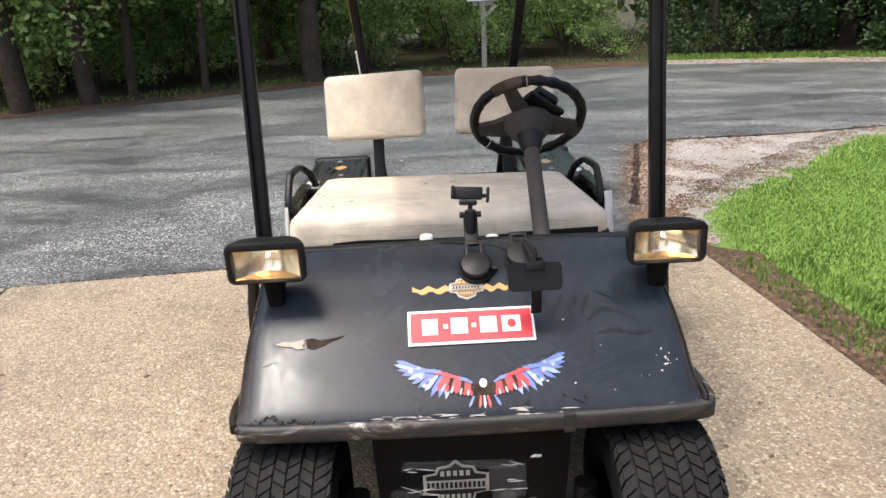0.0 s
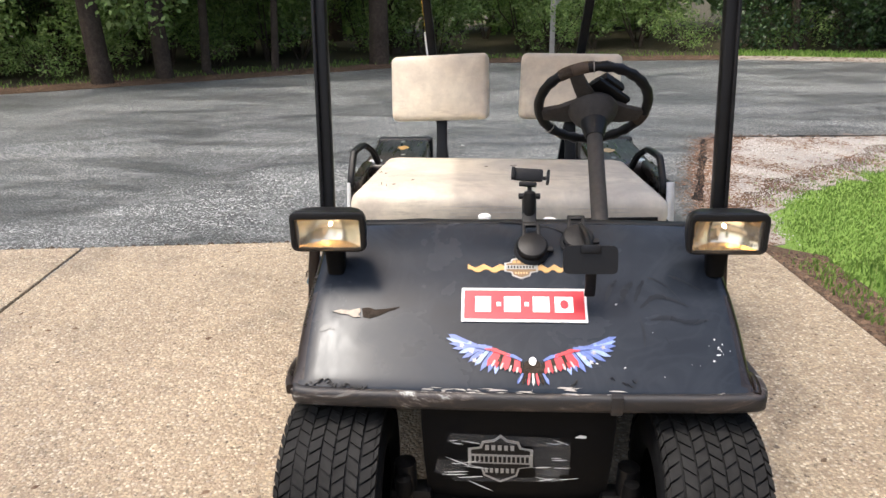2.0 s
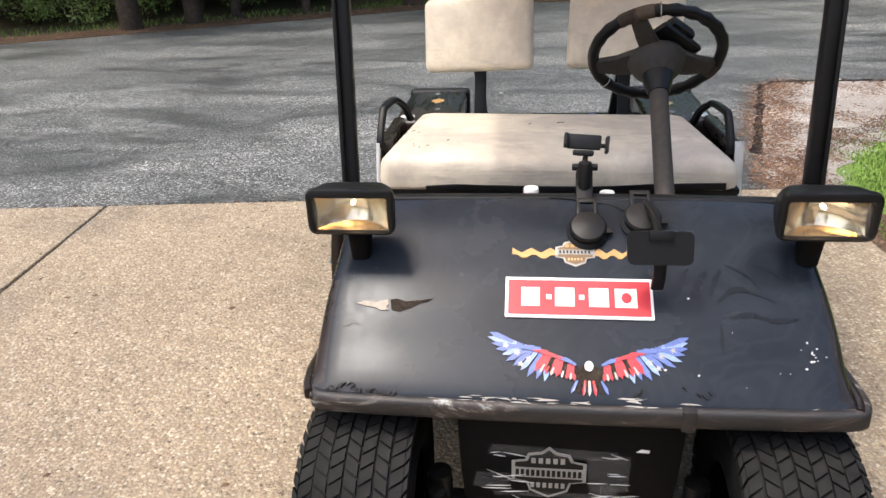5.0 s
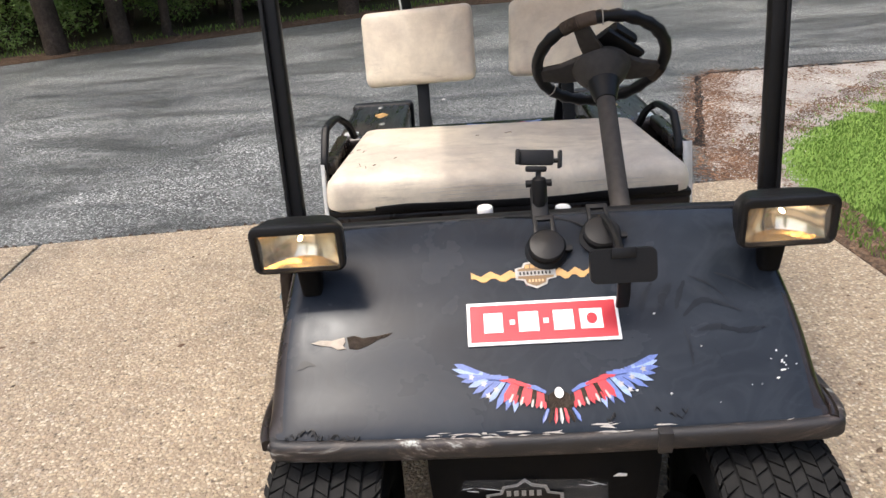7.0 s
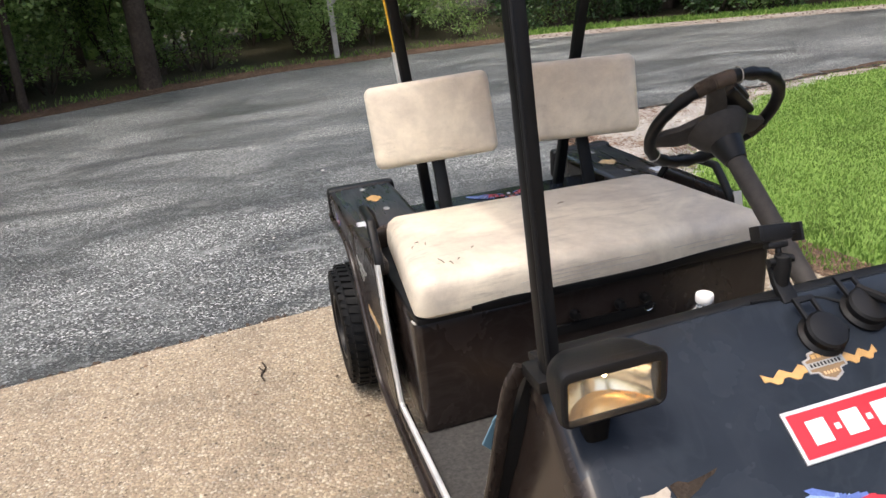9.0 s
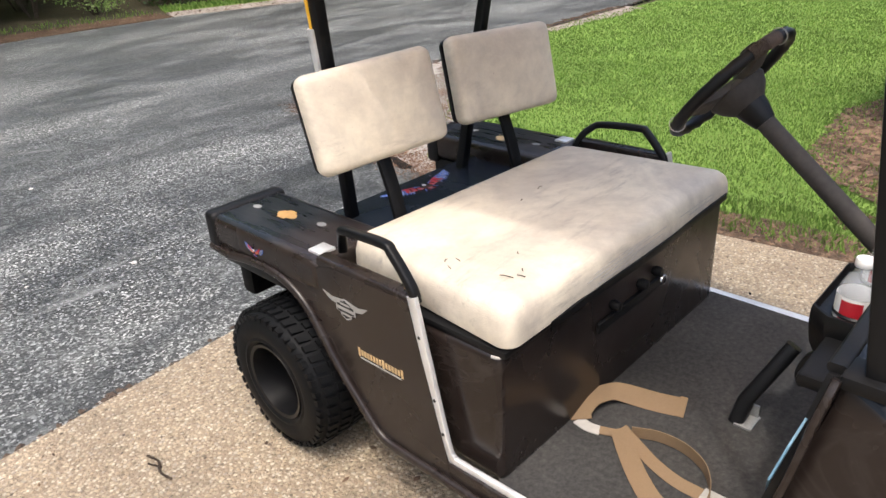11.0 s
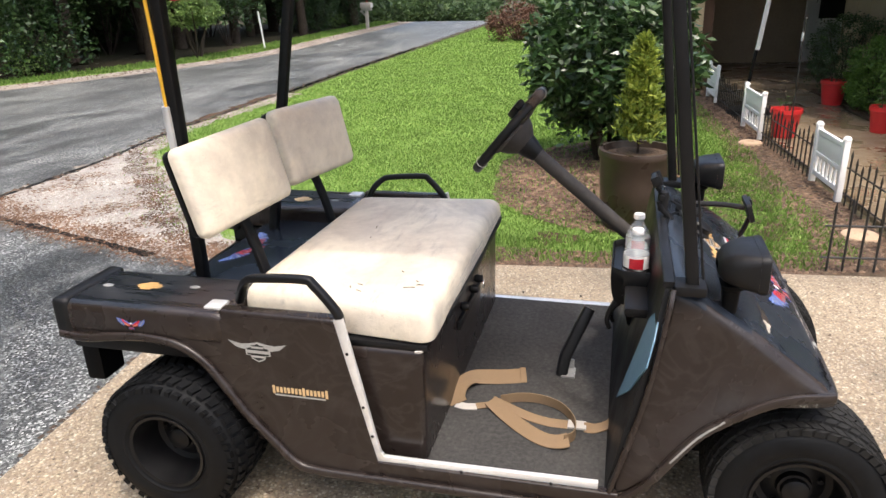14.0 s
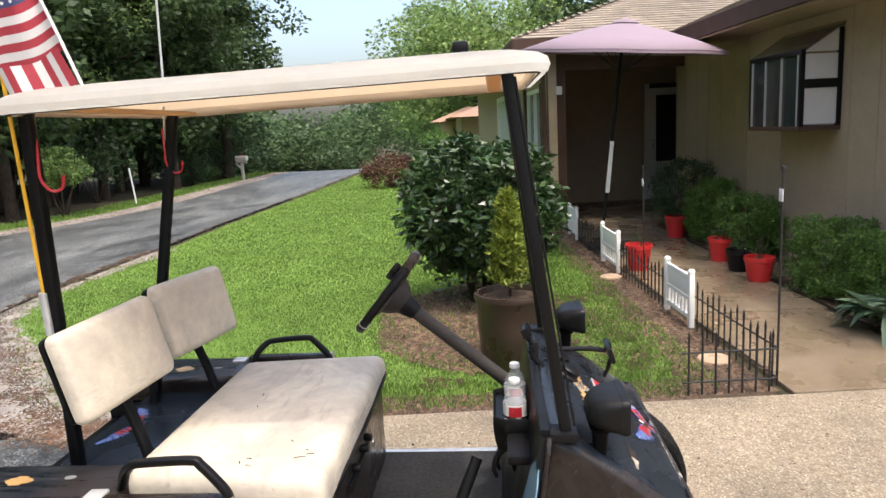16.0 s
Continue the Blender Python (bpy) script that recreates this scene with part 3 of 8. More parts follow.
def ragged(pts, step=0.09, amp=0.05, seed=2):
    """The same outline, broken into short uneven pieces."""
    r = random.Random(seed)
    p = [Vector((q[0], q[1])) for q in pts]
    out = []
    for a, b in zip(p, p[1:] + p[:1]):
        n = max(1, int((b - a).length / step))
        d = (b - a).normalized()
        for i in range(n):
            q = a.lerp(b, i / n) + Vector((-d.y, d.x)) * r.gauss(0, amp)
            out.append((q.x, q.y))
    return out


flat("gravel_patch", ragged([(1.17, 4.2), (1.17, 4.9), (1.38, 5.82), (1.62, 6.85), (1.75, 7.0), (3.13, 7.1), (4.68, 7.4), (7.5, 7.62), (7.5, 7.3), (4.7, 7.2), (3.65, 6.85), (3.05, 6.3), (2.6, 5.75), (2.0, 5.25), (1.55, 4.65), (1.46, 4.1), (1.18, 3.95)]), -0.008, 0.06, M["gravel"], "patch of pale gravel strewn with pine straw", "gravel")
flat("dirt_strip", [hw(-0.05, 0.02), hw(-0.05, 3.55), (1.45, 4.0), (1.62, 3.9), hw(0.2, 3.1), hw(0.24, 2.2), hw(0.17, 1.5), hw(0.26, 0.9), *[hw(0.3 + 0.13 * i, 0.40 + 0.05 * math.sin(1.9 * i) + 0.05 * math.sin(0.7 * i + 1)) for i in range(49)], hw(6.8, -0.06)], -0.006, 0.06, M["dirt"], "strip of bare brown dirt edging the lawn", "dirt")

def blob(cx, cy, rx, ry, n=28, wob=0.12, seed=1):
    r = random.Random(seed)
    ph = [r.uniform(0, 6.28) for _ in range(4)]
    out = []
    for i in range(n):
        a = 2 * math.pi * i / n
        k = 1 + wob * (math.sin(2 * a + ph[0]) + 0.6 * math.sin(3 * a + ph[1]) + 0.4 * math.sin(5 * a + ph[2]))
        out.append((cx + rx * k * math.cos(a), cy + ry * k * math.sin(a)))
    return out


flat("mulch_bed", blob(3.55, 2.55, 1.15, 0.78, seed=3), -0.004, 0.05, M["straw"], "bed of brown bark mulch and pine straw", "mulch")
# thin, worn places in the lawn beside the fence
for k, (u, v, rx, ry) in enumerate(((0.62, 0.62, 0.34, 0.16), (1.25, 0.58, 0.3, 0.2), (1.75, 0.72, 0.36, 0.2), (0.5, 1.15, 0.16, 0.2), (1.05, 1.0, 0.22, 0.12), (2.3, 0.8, 0.3, 0.3), (0.42, 1.9, 0.14, 0.3), (1.6, 1.35, 0.2, 0.12))):
    flat("bare_soil", ragged(blob(*hw(u, v)[:2], 0.6 * rx, 0.6 * ry, 22, 0.25, seed=30 + k), 0.05, 0.025, 40 + k), -0.009, 0.04, M["straw"], "thin worn lawn showing reddish-brown soil", "soil")
flat("planting_bed", [hw(-0.02, -1.2), hw(7, -1.42), hw(7, -1.9), hw(-0.02, -1.9)], -0.006, 0.06, M["dirt"], "dark mulched bed along the house wall", "mulch")

# Verge on the far side of the road: leaf litter, then a strip of grass
def offset_line(pts, d):
    out = []
    for i, p in enumerate(pts):
        a, b = Vector(pts[max(i - 1, 0)]), Vector(pts[min(i + 1, len(pts) - 1)])
        t = (b - a).normalized()
        out.append((p[0] + t.y * d, p[1] - t.x * d))
    return out


far = ROAD_FAR[:-1]
flat("gravel_verge", offset_line(far[:8], -0.07) + list(reversed(offset_line(far[:8], 0.72))), -0.004, 0.06, M["gravel"], "verge of pale grit and gravel along the road", "verge")
flat("litter_verge", offset_line(far[7:], -0.08) + list(reversed(offset_line(far[7:], 0.75))), -0.0045, 0.06, M["straw"], "verge of leaf litter and grit along the road", "verge")
flat("grass_verge", offset_line(far[:8], 0.65) + list(reversed(offset_line(far[:8], 1.5))), -0.002, 0.06, M["lawn"], "narrow strip of roadside grass", "verge")


def bits(name, xy, z, size, mat, label, category, flatness=0.5, long=1.0):
    """Loose small pieces: one joined mesh of many low, uneven lumps."""
    base = np.array([(-1, 0, 0), (0, -0.8, 0), (1, 0, 0), (0, 0.9, 0), (0.1, 0.05, 1)])
    tri = np.array([(0, 1, 4), (1, 2, 4), (2, 3, 4), (3, 0, 4)])
    n = len(xy)
    a, s = rng.uniform(0, 6.28, n), size * rng.uniform(0.5, 1.3, n)
    p = base[None] * np.stack([s * long, s, s * flatness], 1)[:, None] + rng.normal(size=(n, 5, 3)) * (s * 0.12)[:, None, None]
    x, y = p[..., 0] * np.cos(a)[:, None] - p[..., 1] * np.sin(a)[:, None], p[..., 0] * np.sin(a)[:, None] + p[..., 1] * np.cos(a)[:, None]
    v = np.stack([x + xy[:, :1], y + xy[:, 1:2], p[..., 2] + z], -1).reshape(-1, 3)
    f = (tri[None] + 5 * np.arange(n)[:, None, None]).reshape(-1, 3)
    return tagged(quick_mesh(name, v, f, mat), label, category, "", "stuff")


def inside(poly, pts):
    p, x, y = np.array([(q[0], q[1]) for q in poly]), pts[:, 0], pts[:, 1]
    hit = np.zeros(len(pts), bool)
    for (x0, y0), (x1, y1) in zip(p, np.roll(p, -1, 0)):
        cross = ((y0 > y) != (y1 > y)) & (x < (x1 - x0) * (y - y0) / (y1 - y0 + 1e-12) + x0)
        hit ^= cross
    return hit


def spread(poly, count):
    p = np.array([(q[0], q[1]) for q in poly])
    pts = rng.uniform(p.min(0), p.max(0), (count * 4, 2))
    return pts[inside(poly, pts)][:count]


GRAVEL = [(1.17, 4.2), (1.17, 4.9), (1.38, 5.82), (1.62, 6.85), (3.13, 7.1), (4.68, 7.4), (4.7, 7.2), (3.65, 6.85), (3.05, 6.3), (2.6, 5.75), (2.0, 5.25), (1.55, 4.65), (1.46, 4.1)]
bits("gravel_stones", spread(GRAVEL, 26000) + rng.normal(size=(26000, 2)) * 0.05, -0.008, 0.0052, M["stones"], "loose pale gravel stones", "gravel", 0.7)
crack = ROAD_NEAR[1:10]
flat("road_edge_crack", ragged([*offset_line(crack, -0.022), *reversed(offset_line(crack, 0.03))], 0.05, 0.009, 8), -0.0045, 0.03, M["matte_black"], "dark crack along the asphalt's broken edge", "crack")
RIM = [(1.46, 4.1), (1.55, 4.65), (2.0, 5.25), (2.6, 5.75), (3.05, 6.3), (3.65, 6.85), (4.7, 7.2), (7.5, 7.42)]
flat("worn_turf_edge", ragged([*offset_line(RIM, -0.30), *reversed(offset_line(RIM, -0.12))], 0.06, 0.035, 9), -0.0075, 0.04, M["straw"], "thin brown soil where the lawn meets the gravel", "soil")
edge = [(1.05, 4.3), (1.12, 5.0), (1.3, 5.9), (1.55, 6.85), (1.85, 7.1), (2.0, 6.95), (1.68, 6.2), (1.50, 5.5), (1.40, 4.8), (1.38, 4.0), (1.15, 4.0)]
bits("pine_straw_litter", spread(edge, 5600) + rng.normal(size=(5600, 2)) * 0.045, -0.006, 0.0062, M["needles"], "rust-brown pine straw and leaves on the gravel", "litter", 0.5, 2.2)
wisp = spread(GRAVEL, 15000)
drift = np.sin(3.1 * wisp[:, 0] + 2.2 * np.sin(2.3 * wisp[:, 1])) * np.sin(4.7 * wisp[:, 1] + 1.9 * np.sin(2.9 * wisp[:, 0])) + 0.5 * np.sin(13 * wisp[:, 0] + 9 * wisp[:, 1])
bits("straw_patches", wisp[rng.uniform(size=len(wisp)) < np.clip(0.95 * drift - 0.12, 0.03, 0.65)], -0.005, 0.006, M["needles"], "wisps of pine straw lying across gravel", "litter", 0.4, 2.6)
bits("bark_mulch", spread(blob(3.55, 2.55, 1.2, 0.82, seed=3), 5200), -0.004, 0.02, M["chips"], "brown bark mulch chips round the bush", "mulch", 0.45, 1.8)
bits("fence_mulch", spread([hw(0, 0.0), hw(0.0, 0.45), hw(1.4, 0.4), hw(2.5, 0.34), hw(4, 0.4), hw(6.6, 0.34), hw(6.6, 0.0)], 4200), -0.005, 0.017, M["chips"], "bark chips and twigs beside the low fence", "mulch", 0.45, 1.9)
bits("dirt_crumbs", spread([hw(-0.05, 0.4), hw(-0.05, 3.4), hw(0.2, 3.3), hw(0.2, 0.5)], 2600), -0.006, 0.012, M["chips"], "crumbs of soil and dead leaves at the drive's edge", "dirt", 0.6, 1.5)
far_band = [(p[0], p[1]) for p in offset_line(far, -0.05)] + [(p[0], p[1]) for p in reversed(offset_line(far, 0.8))]
bits("roadside_leaf_litter", spread(far_band, 12000), -0.006, 0.022, M["chips"], "leaf litter and grit along the far roadside", "litter", 0.5, 1.6)
bits("house_bed_mulch", spread([hw(0, -1.2), hw(6.8, -1.4), hw(6.8, -1.85), hw(0, -1.85)], 2600), -0.004, 0.02, M["chips"], "bark mulch under the hedge", "mulch", 0.45, 1.8)
near_rim = [(p[0], p[1]) for p in offset_line(ROAD_NEAR[2:12], -0.06)] + [(p[0], p[1]) for p in reversed(offset_line(ROAD_NEAR[2:12], 0.07))]
bits("road_edge_crumbs", spread(near_rim, 3800), -0.008, 0.022, M["rust"], "dark crumbled asphalt and soil along the road's near edge", "grit", 0.6, 1.4)
asphalt_rim = [hw(-11.4, 3.70), hw(-0.1, 3.70), hw(-0.1, 3.735), hw(-11.4, 3.735)]
bits("joint_crumbs", spread(asphalt_rim, 5200), -0.006, 0.014, M["rust"], "dark broken asphalt along the edge of the concrete", "grit", 0.6)
bits("joint_grit", spread(asphalt_rim, 2600), -0.012, 0.009, M["stones"], "grit gathered along the edge of the concrete", "grit", 0.6)
bits("road_specks", spread([(-5, 4), (1, 4.3), (1.4, 6.6), (8, 8), (6, 12.5), (-2, 12), (-6, 9)], 70), -0.012, 0.016, M["stones"], "pale pebbles scattered on the asphalt", "grit", 0.5)
bits("drive_specks", spread([hw(-5.5, -1.5), hw(-0.1, -1.5), hw(-0.1, 3.6), hw(-5.5, 3.6)], 260), 0.0, 0.009, M["chips"], "tiny dead leaves and specks on concrete", "litter", 0.4, 1.5)

# a dry twig on the concrete
tw = thing("twig", Matrix.Translation((-1.03, 3.46, 0)), "dry brown twig lying on the concrete", "twig")
part("stem", tube(smooth_path([(0.0, -0.07, 0.006), (-0.012, -0.02, 0.008), (0.004, 0.03, 0.006), (-0.01, 0.08, 0.006)]), 0.004, 6), M["bark"], tw)
part("fork", tube(smooth_path([(0.0, 0.0, 0.006), (-0.018, 0.03, 0.008), (-0.022, 0.045, 0.006)]), 0.003, 6), M["bark"], tw)


def grass(name, xy, height, mat, label, width=0.006):
    n = len(xy)
    a = rng.uniform(0, 6.28, n)
    h = height * rng.uniform(0.45, 1.25, n)
    lean, b = rng.uniform(0.15, 0.75, n) * h, rng.uniform(0, 6.28, n)
    w = width * rng.uniform(0.7, 1.5, n)  # one width, or one for each blade
    x, y = xy[:, 0], xy[:, 1]
    dx, dy = np.cos(a) * w, np.sin(a) * w
    lx, ly = np.cos(b) * lean, np.sin(b) * lean
    z = np.full(n, -0.015)
    v = np.stack([np.stack([x - dx, y - dy, z], 1), np.stack([x + dx, y + dy, z], 1), np.stack([x + dx * 0.7 + lx * 0.4, y + dy * 0.7 + ly * 0.4, z + h * 0.65], 1), np.stack([x + lx, y + ly, z + h], 1), np.stack([x - dx * 0.7 + lx * 0.4, y - dy * 0.7 + ly * 0.4, z + h * 0.65], 1)], 1).reshape(-1, 3)
    f = [(5 * i, 5 * i + 1, 5 * i + 2, 5 * i + 3, 5 * i + 4) for i in range(n)]
    return tagged(quick_mesh(name, v, f, mat), label, "grass", "", "stuff")


def bare(pts):
    """Where the lawn stays thin: the mulch bed, the fence strip and the drive's edge."""
    inv = HOUSE.inverted()
    u = pts[:, 0] * inv[0][0] + pts[:, 1] * inv[0][1] + inv[0][3]
    v = pts[:, 0] * inv[1][0] + pts[:, 1] * inv[1][1] + inv[1][3]
    wob = 0.07 * np.sin(5 * v) + 0.05 * np.sin(11 * v + 1) + 0.06 * np.sin(4 * u) + 0.10 * rng.normal(size=len(pts))
    thin = np.sin(1.9 * pts[:, 0] + 2.0 * np.sin(1.3 * pts[:, 1])) * np.sin(2.3 * pts[:, 1] + 1.7 * np.sin(1.1 * pts[:, 0])) > 0.55
    rim = np.full(len(pts), 9.0)
    turf = offset_line(RIM, -0.26)
    for (x0, y0), (x1, y1) in zip(turf, turf[1:]):
        d = np.array((x1 - x0, y1 - y0))
        k = np.clip(((pts - (x0, y0)) @ d) / (d @ d), 0, 1)
        rim = np.minimum(rim, np.linalg.norm(pts - (x0, y0) - k[:, None] * d, axis=1))
    worn = (rng.uniform(size=len(pts)) > np.clip(rim / 0.40, 0.05, 1.0)) | thin & (pts[:, 0] < 6.0) & (rng.uniform(size=len(pts)) < 0.25)
    patch = (v < 1.5) & (u < 2.6) & (rng.uniform(size=len(pts)) < np.clip(0.12 - 0.22 * v + 0.26 * np.sin(4.3 * u + 2 * np.sin(3 * v)) * np.sin(5.1 * v + 1), 0, 0.9))
    return worn | patch | inside(blob(3.55, 2.55, 1.05, 0.7, seed=3), pts + 0.07 * rng.normal(size=pts.shape)) | (u < 0.20 + wob) | (v < 0.30 + 1.2 * wob) | ((u > 2.3) & (u < 4.6) & (v < 0.9 + wob) & (rng.uniform(size=len(pts)) < 0.55))


NEAR_LAWN = [hw(-0.03, 0.05), hw(-0.03, 3.3), (1.45, 4.0), (1.55, 4.55), (2.0, 5.1), (2.63, 5.6), (3.0, 6.15), (3.6, 6.8), (4.7, 7.15), (6.5, 7.3), (7.5, 5.0), (7.6, 1.6)]
WHOLE = [hw(-0.03, 0.05), hw(-0.03, 3.3), *offset_line(RIM, -0.24)[:-1], (7.5, 7.4), (14.9, 7.95), (26.8, 8.75), (26.8, 5.2), (12, 2.4), hw(6.6, 0.05)]
pts = spread(WHOLE, 560000)
gap = np.hypot(pts[:, 0], pts[:, 1] - 2.0)
pts += rng.normal(size=pts.shape) * 0.09
keep = (rng.uniform(size=len(pts)) < np.minimum(1.0, (4.2 / gap) ** 1.35)) & ~bare(pts)
pts, gap = pts[keep], gap[keep]
# blades thin out smoothly with distance and stand for wider tufts
grass("lawn_grass", pts, 0.023, M["blade"], "short bright green mown lawn grass", 0.0030 * np.maximum(1.0, gap / 4.2) ** 0.8)
grass("verge_grass", spread([(p[0], p[1]) for p in offset_line(far[:8], 0.62)] + [(p[0], p[1]) for p in reversed(offset_line(far[:8], 1.6))], 11000), 0.07, M["blade"], "longer roadside grass below the trees", 0.014)
grass("woodland_edge_grass", spread([(p[0], p[1]) for p in offset_line(far[7:], 0.5)] + [(p[0], p[1]) for p in reversed(offset_line(far[7:], 1.5))], 6000), 0.07, M["blade"], "thin grass and weeds at the woodland edge", 0.006)
grass("edge_grass", np.concatenate([spread([hw(0.1, 0.25), hw(0.1, 0.85), hw(5.5, 0.75), hw(5.5, 0.25)], 5200), spread([hw(0.0, 0.5), hw(0.0, 3.2), hw(0.42, 3.2), hw(0.42, 0.5)], 2600), spread(blob(3.55, 2.55, 1.25, 0.9, seed=3), 1800)]), 0.042, M["blade"], "stray grass creeping over the edges of soil and mulch", 0.0045)
bits("lawn_litter", spread([hw(0.2, 0.35), hw(0.2, 1.5), hw(2.6, 1.4), hw(2.6, 0.35)], 1500), -0.004, 0.012, M["chips"], "dead leaves and crumbs of soil in the thin lawn", "litter", 0.5, 1.6)
# clover: small round leaves among the blades
cl = spread(NEAR_LAWN, 12000)
cl = cl[~bare(cl)]
tagged(leaves("clover", np.c_[cl, rng.uniform(0.008, 0.026, len(cl))], 0.015, M["blade"], rng, aspect=0.9), "patches of clover in the lawn", "clover", "", "stuff")

# ---- house ----
house = thing("house", HOUSE, "single-storey tan house with brown fascia and shingle roof", "house")


def wall_with(name, u0, u1, v0, v1, z0, z1, holes, along):
    """A wall box with rectangular openings (a0, a1, z0, z1) along u or v."""
    bm = bmesh.new()
    a0, a1 = (u0, u1) if along == "u" else (v0, v1)
    cuts = sorted({a0, a1, *[h[0] for h in holes], *[h[1] for h in holes]})
    for a, b in zip(cuts, cuts[1:]):
        spans = [(z0, z1)]
        for h in holes:
            if h[0] <= a and b <= h[1]:
                spans = [s for s in ((z0, h[2]), (h[3], z1)) if s[1] - s[0] > 1e-4]
        for s in spans:
            if along == "u":
                box(a, b, v0, v1, s[0], s[1], bm=bm)
            else:
                box(u0, u1, a, b, s[0], s[1], bm=bm)
    return part(name, bm, M["house_wall"], house, smooth=False)


wall_with("front_wall", 0.25, 7.0, -2.02, -1.8, 0, 2.6, [(2.66, 3.62, 1.42, 2.2)], "u")
wall_with("porch_wall", 9.3, 9.5, -4.5, 0.2, 0, 2.75, [(-2.95, -2.05, 0.0, 2.1)], "v")
part("porch_side_wall", box(7.0, 9.3, -4.6, -4.4, 0, 2.75), M["house_wall"], house, smooth=False)
part("recess_wall", box(6.8, 7.0, -4.4, -2.04, 0, 2.75), M["house_wall"], house, smooth=False)
wall_with("wing_wall", 6.75, 22.0, 0.02, 0.2, 0, 2.75, [(7.3, 8.9, 0.6, 2.1), (11.5, 14.5, 0.3, 2.2)], "u")
part("porch_floor", box(6.6, 9.28, -2.9, 0.0, -0.1, 0.06, 0.01), M["walk"], house, "grey porch slab", False)
# vertical grooves of the siding
for i, u in enumerate(np.arange(0.45, 7.0, 0.2032 * 2)):
    if not 2.6 < u < 3.68:
        part("siding_batten", box(u, u + 0.012, -1.8, -1.794, 0.1, 2.45), M["house_wall"], house, smooth=False)
part("porch_beam", box(6.62, 6.78, -1.79, 0.0, 2.28, 2.595, 0.01), M["brown_trim"], house, "dark brown beam over the porch", False)
post = part("porch_post", box(6.62, 6.74, -0.06, 0.2, 0, 2.6, 0.01), M["brown_trim"], house, "brown timber porch post")
part("post_trim", box(6.56, 6.615, 0.08, 0.2, 0, 2.6, 0.006), M["house_wall"], house)
part("shutter", box(7.0, 7.25, 0.2, 0.235, 0.55, 2.15, 0.01), M["brown_trim"], house, "dark brown shutter")
part("shutter", box(8.95, 9.2, 0.2, 0.235, 0.55, 2.15, 0.01), M["brown_trim"], house)
win = part("window_frame", joined(box(7.3, 8.9, 0.12, 0.2, 0.6, 0.66), box(7.3, 8.9, 0.12, 0.2, 2.04, 2.1), box(7.3, 7.36, 0.12, 0.2, 0.66, 2.04), box(8.84, 8.9, 0.12, 0.2, 0.66, 2.04), box(8.07, 8.13, 0.12, 0.2, 0.66, 2.04)), M["white"], house, "white window frame", False)
part("pane", box(7.36, 8.84, 0.14, 0.15, 0.66, 2.04), M["pane"], win, smooth=False)
big = part("window_frame", joined(box(11.5, 14.5, 0.12, 0.22, 0.3, 0.4), box(11.5, 14.5, 0.12, 0.22, 2.1, 2.2), box(11.5, 11.6, 0.12, 0.22, 0.4, 2.1), box(14.4, 14.5, 0.12, 0.22, 0.4, 2.1)), M["white"], house, "white window frame", False)
part("pane", box(11.6, 14.4, 0.14, 0.15, 0.4, 2.1), M["screen_white"], big, smooth=False)

# Front door standing in the porch
door = part("door", joined(box(9.32, 9.37, -2.945, -2.055, 0.062, 2.099, 0.004)), M["white"], house, "white storm door with a tall dark pane", False)
part("pane", box(9.305, 9.318, -2.78, -2.22, 0.75, 1.95), M["pane"], door, smooth=False)
part("kick_panel", box(9.305, 9.318, -2.78, -2.22, 0.15, 0.62, 0.004), M["screen_white"], door, smooth=False)
part("door_handle", tube([(9.29, -2.16, 1.0), (9.27, -2.16, 1.05), (9.29, -2.16, 1.15)], 0.008), M["chrome"], door, "chrome handle")
part("door_frame", joined(box(9.26, 9.3, -2.08, -2.0, 0, 2.16), box(9.26, 9.3, -3.0, -2.92, 0, 2.16)), M["white"], house, "white door frame", False)
# head of the white frame; its brown stands in for the porch shade
part("door_head", box(9.26, 9.3, -2.92, -2.08, 2.08, 2.16), M["brown_trim"], house, "head of the white door frame, coloured dark for porch shade", False)

# Garden window: a glazed bay on the front wall
bay = part("garden_window", box(2.62, 3.66, -1.8, -1.42, 1.38, 1.42, 0.004), M["brown_trim"], house, "dark-framed projecting garden window", False)
for piece in ((2.62, 2.66, -1.46, -1.42, 1.42, 2.06), (3.62, 3.66, -1.46, -1.42, 1.42, 2.06), (2.62, 3.66, -1.46, -1.42, 2.06, 2.1), (2.62, 2.66, -1.8, -1.76, 1.42, 2.28), (2.62, 2.66, -1.76, -1.46, 1.76, 1.84)):
    part("frame_bar", box(*piece, 0.003), M["steel_black"], bay, "", False)
for u in (2.67, 2.98, 3.3, 3.59):
    part("glazing_bar", box(u, u + 0.018, -1.436, -1.418, 1.422, 2.058, 0.002), M["wood_grey"], bay, "thin pale glazing bar", False)
part("pane", box(2.66, 3.62, -1.445, -1.437, 1.42, 2.06), M["pane"], bay, smooth=False)
part("side_pane", box(2.635, 2.645, -1.76, -1.46, 1.84, 2.06), M["screen_white"], bay, "pale side pane", False)
part("side_panel", box(2.635, 2.645, -1.76, -1.46, 1.44, 1.76), M["screen_white"], bay, "white lower side panel", False)
part("side_gable", plate([(-1.78, 2.08), (-1.44, 2.08), (-1.78, 2.3)], 0.01, "x", None, 2.635), M["screen_white"], bay, smooth=False)
part("bay_roof", moved(box(-0.54, 0.54, -0.02, 0.42, -0.012, 0.012, 0.004), Matrix.Translation((3.14, -1.8, 2.32)) @ Matrix.Rotation(radians(-32), 4, "X")), M["roof_glass"], bay, "sloping dark glass cover", False)

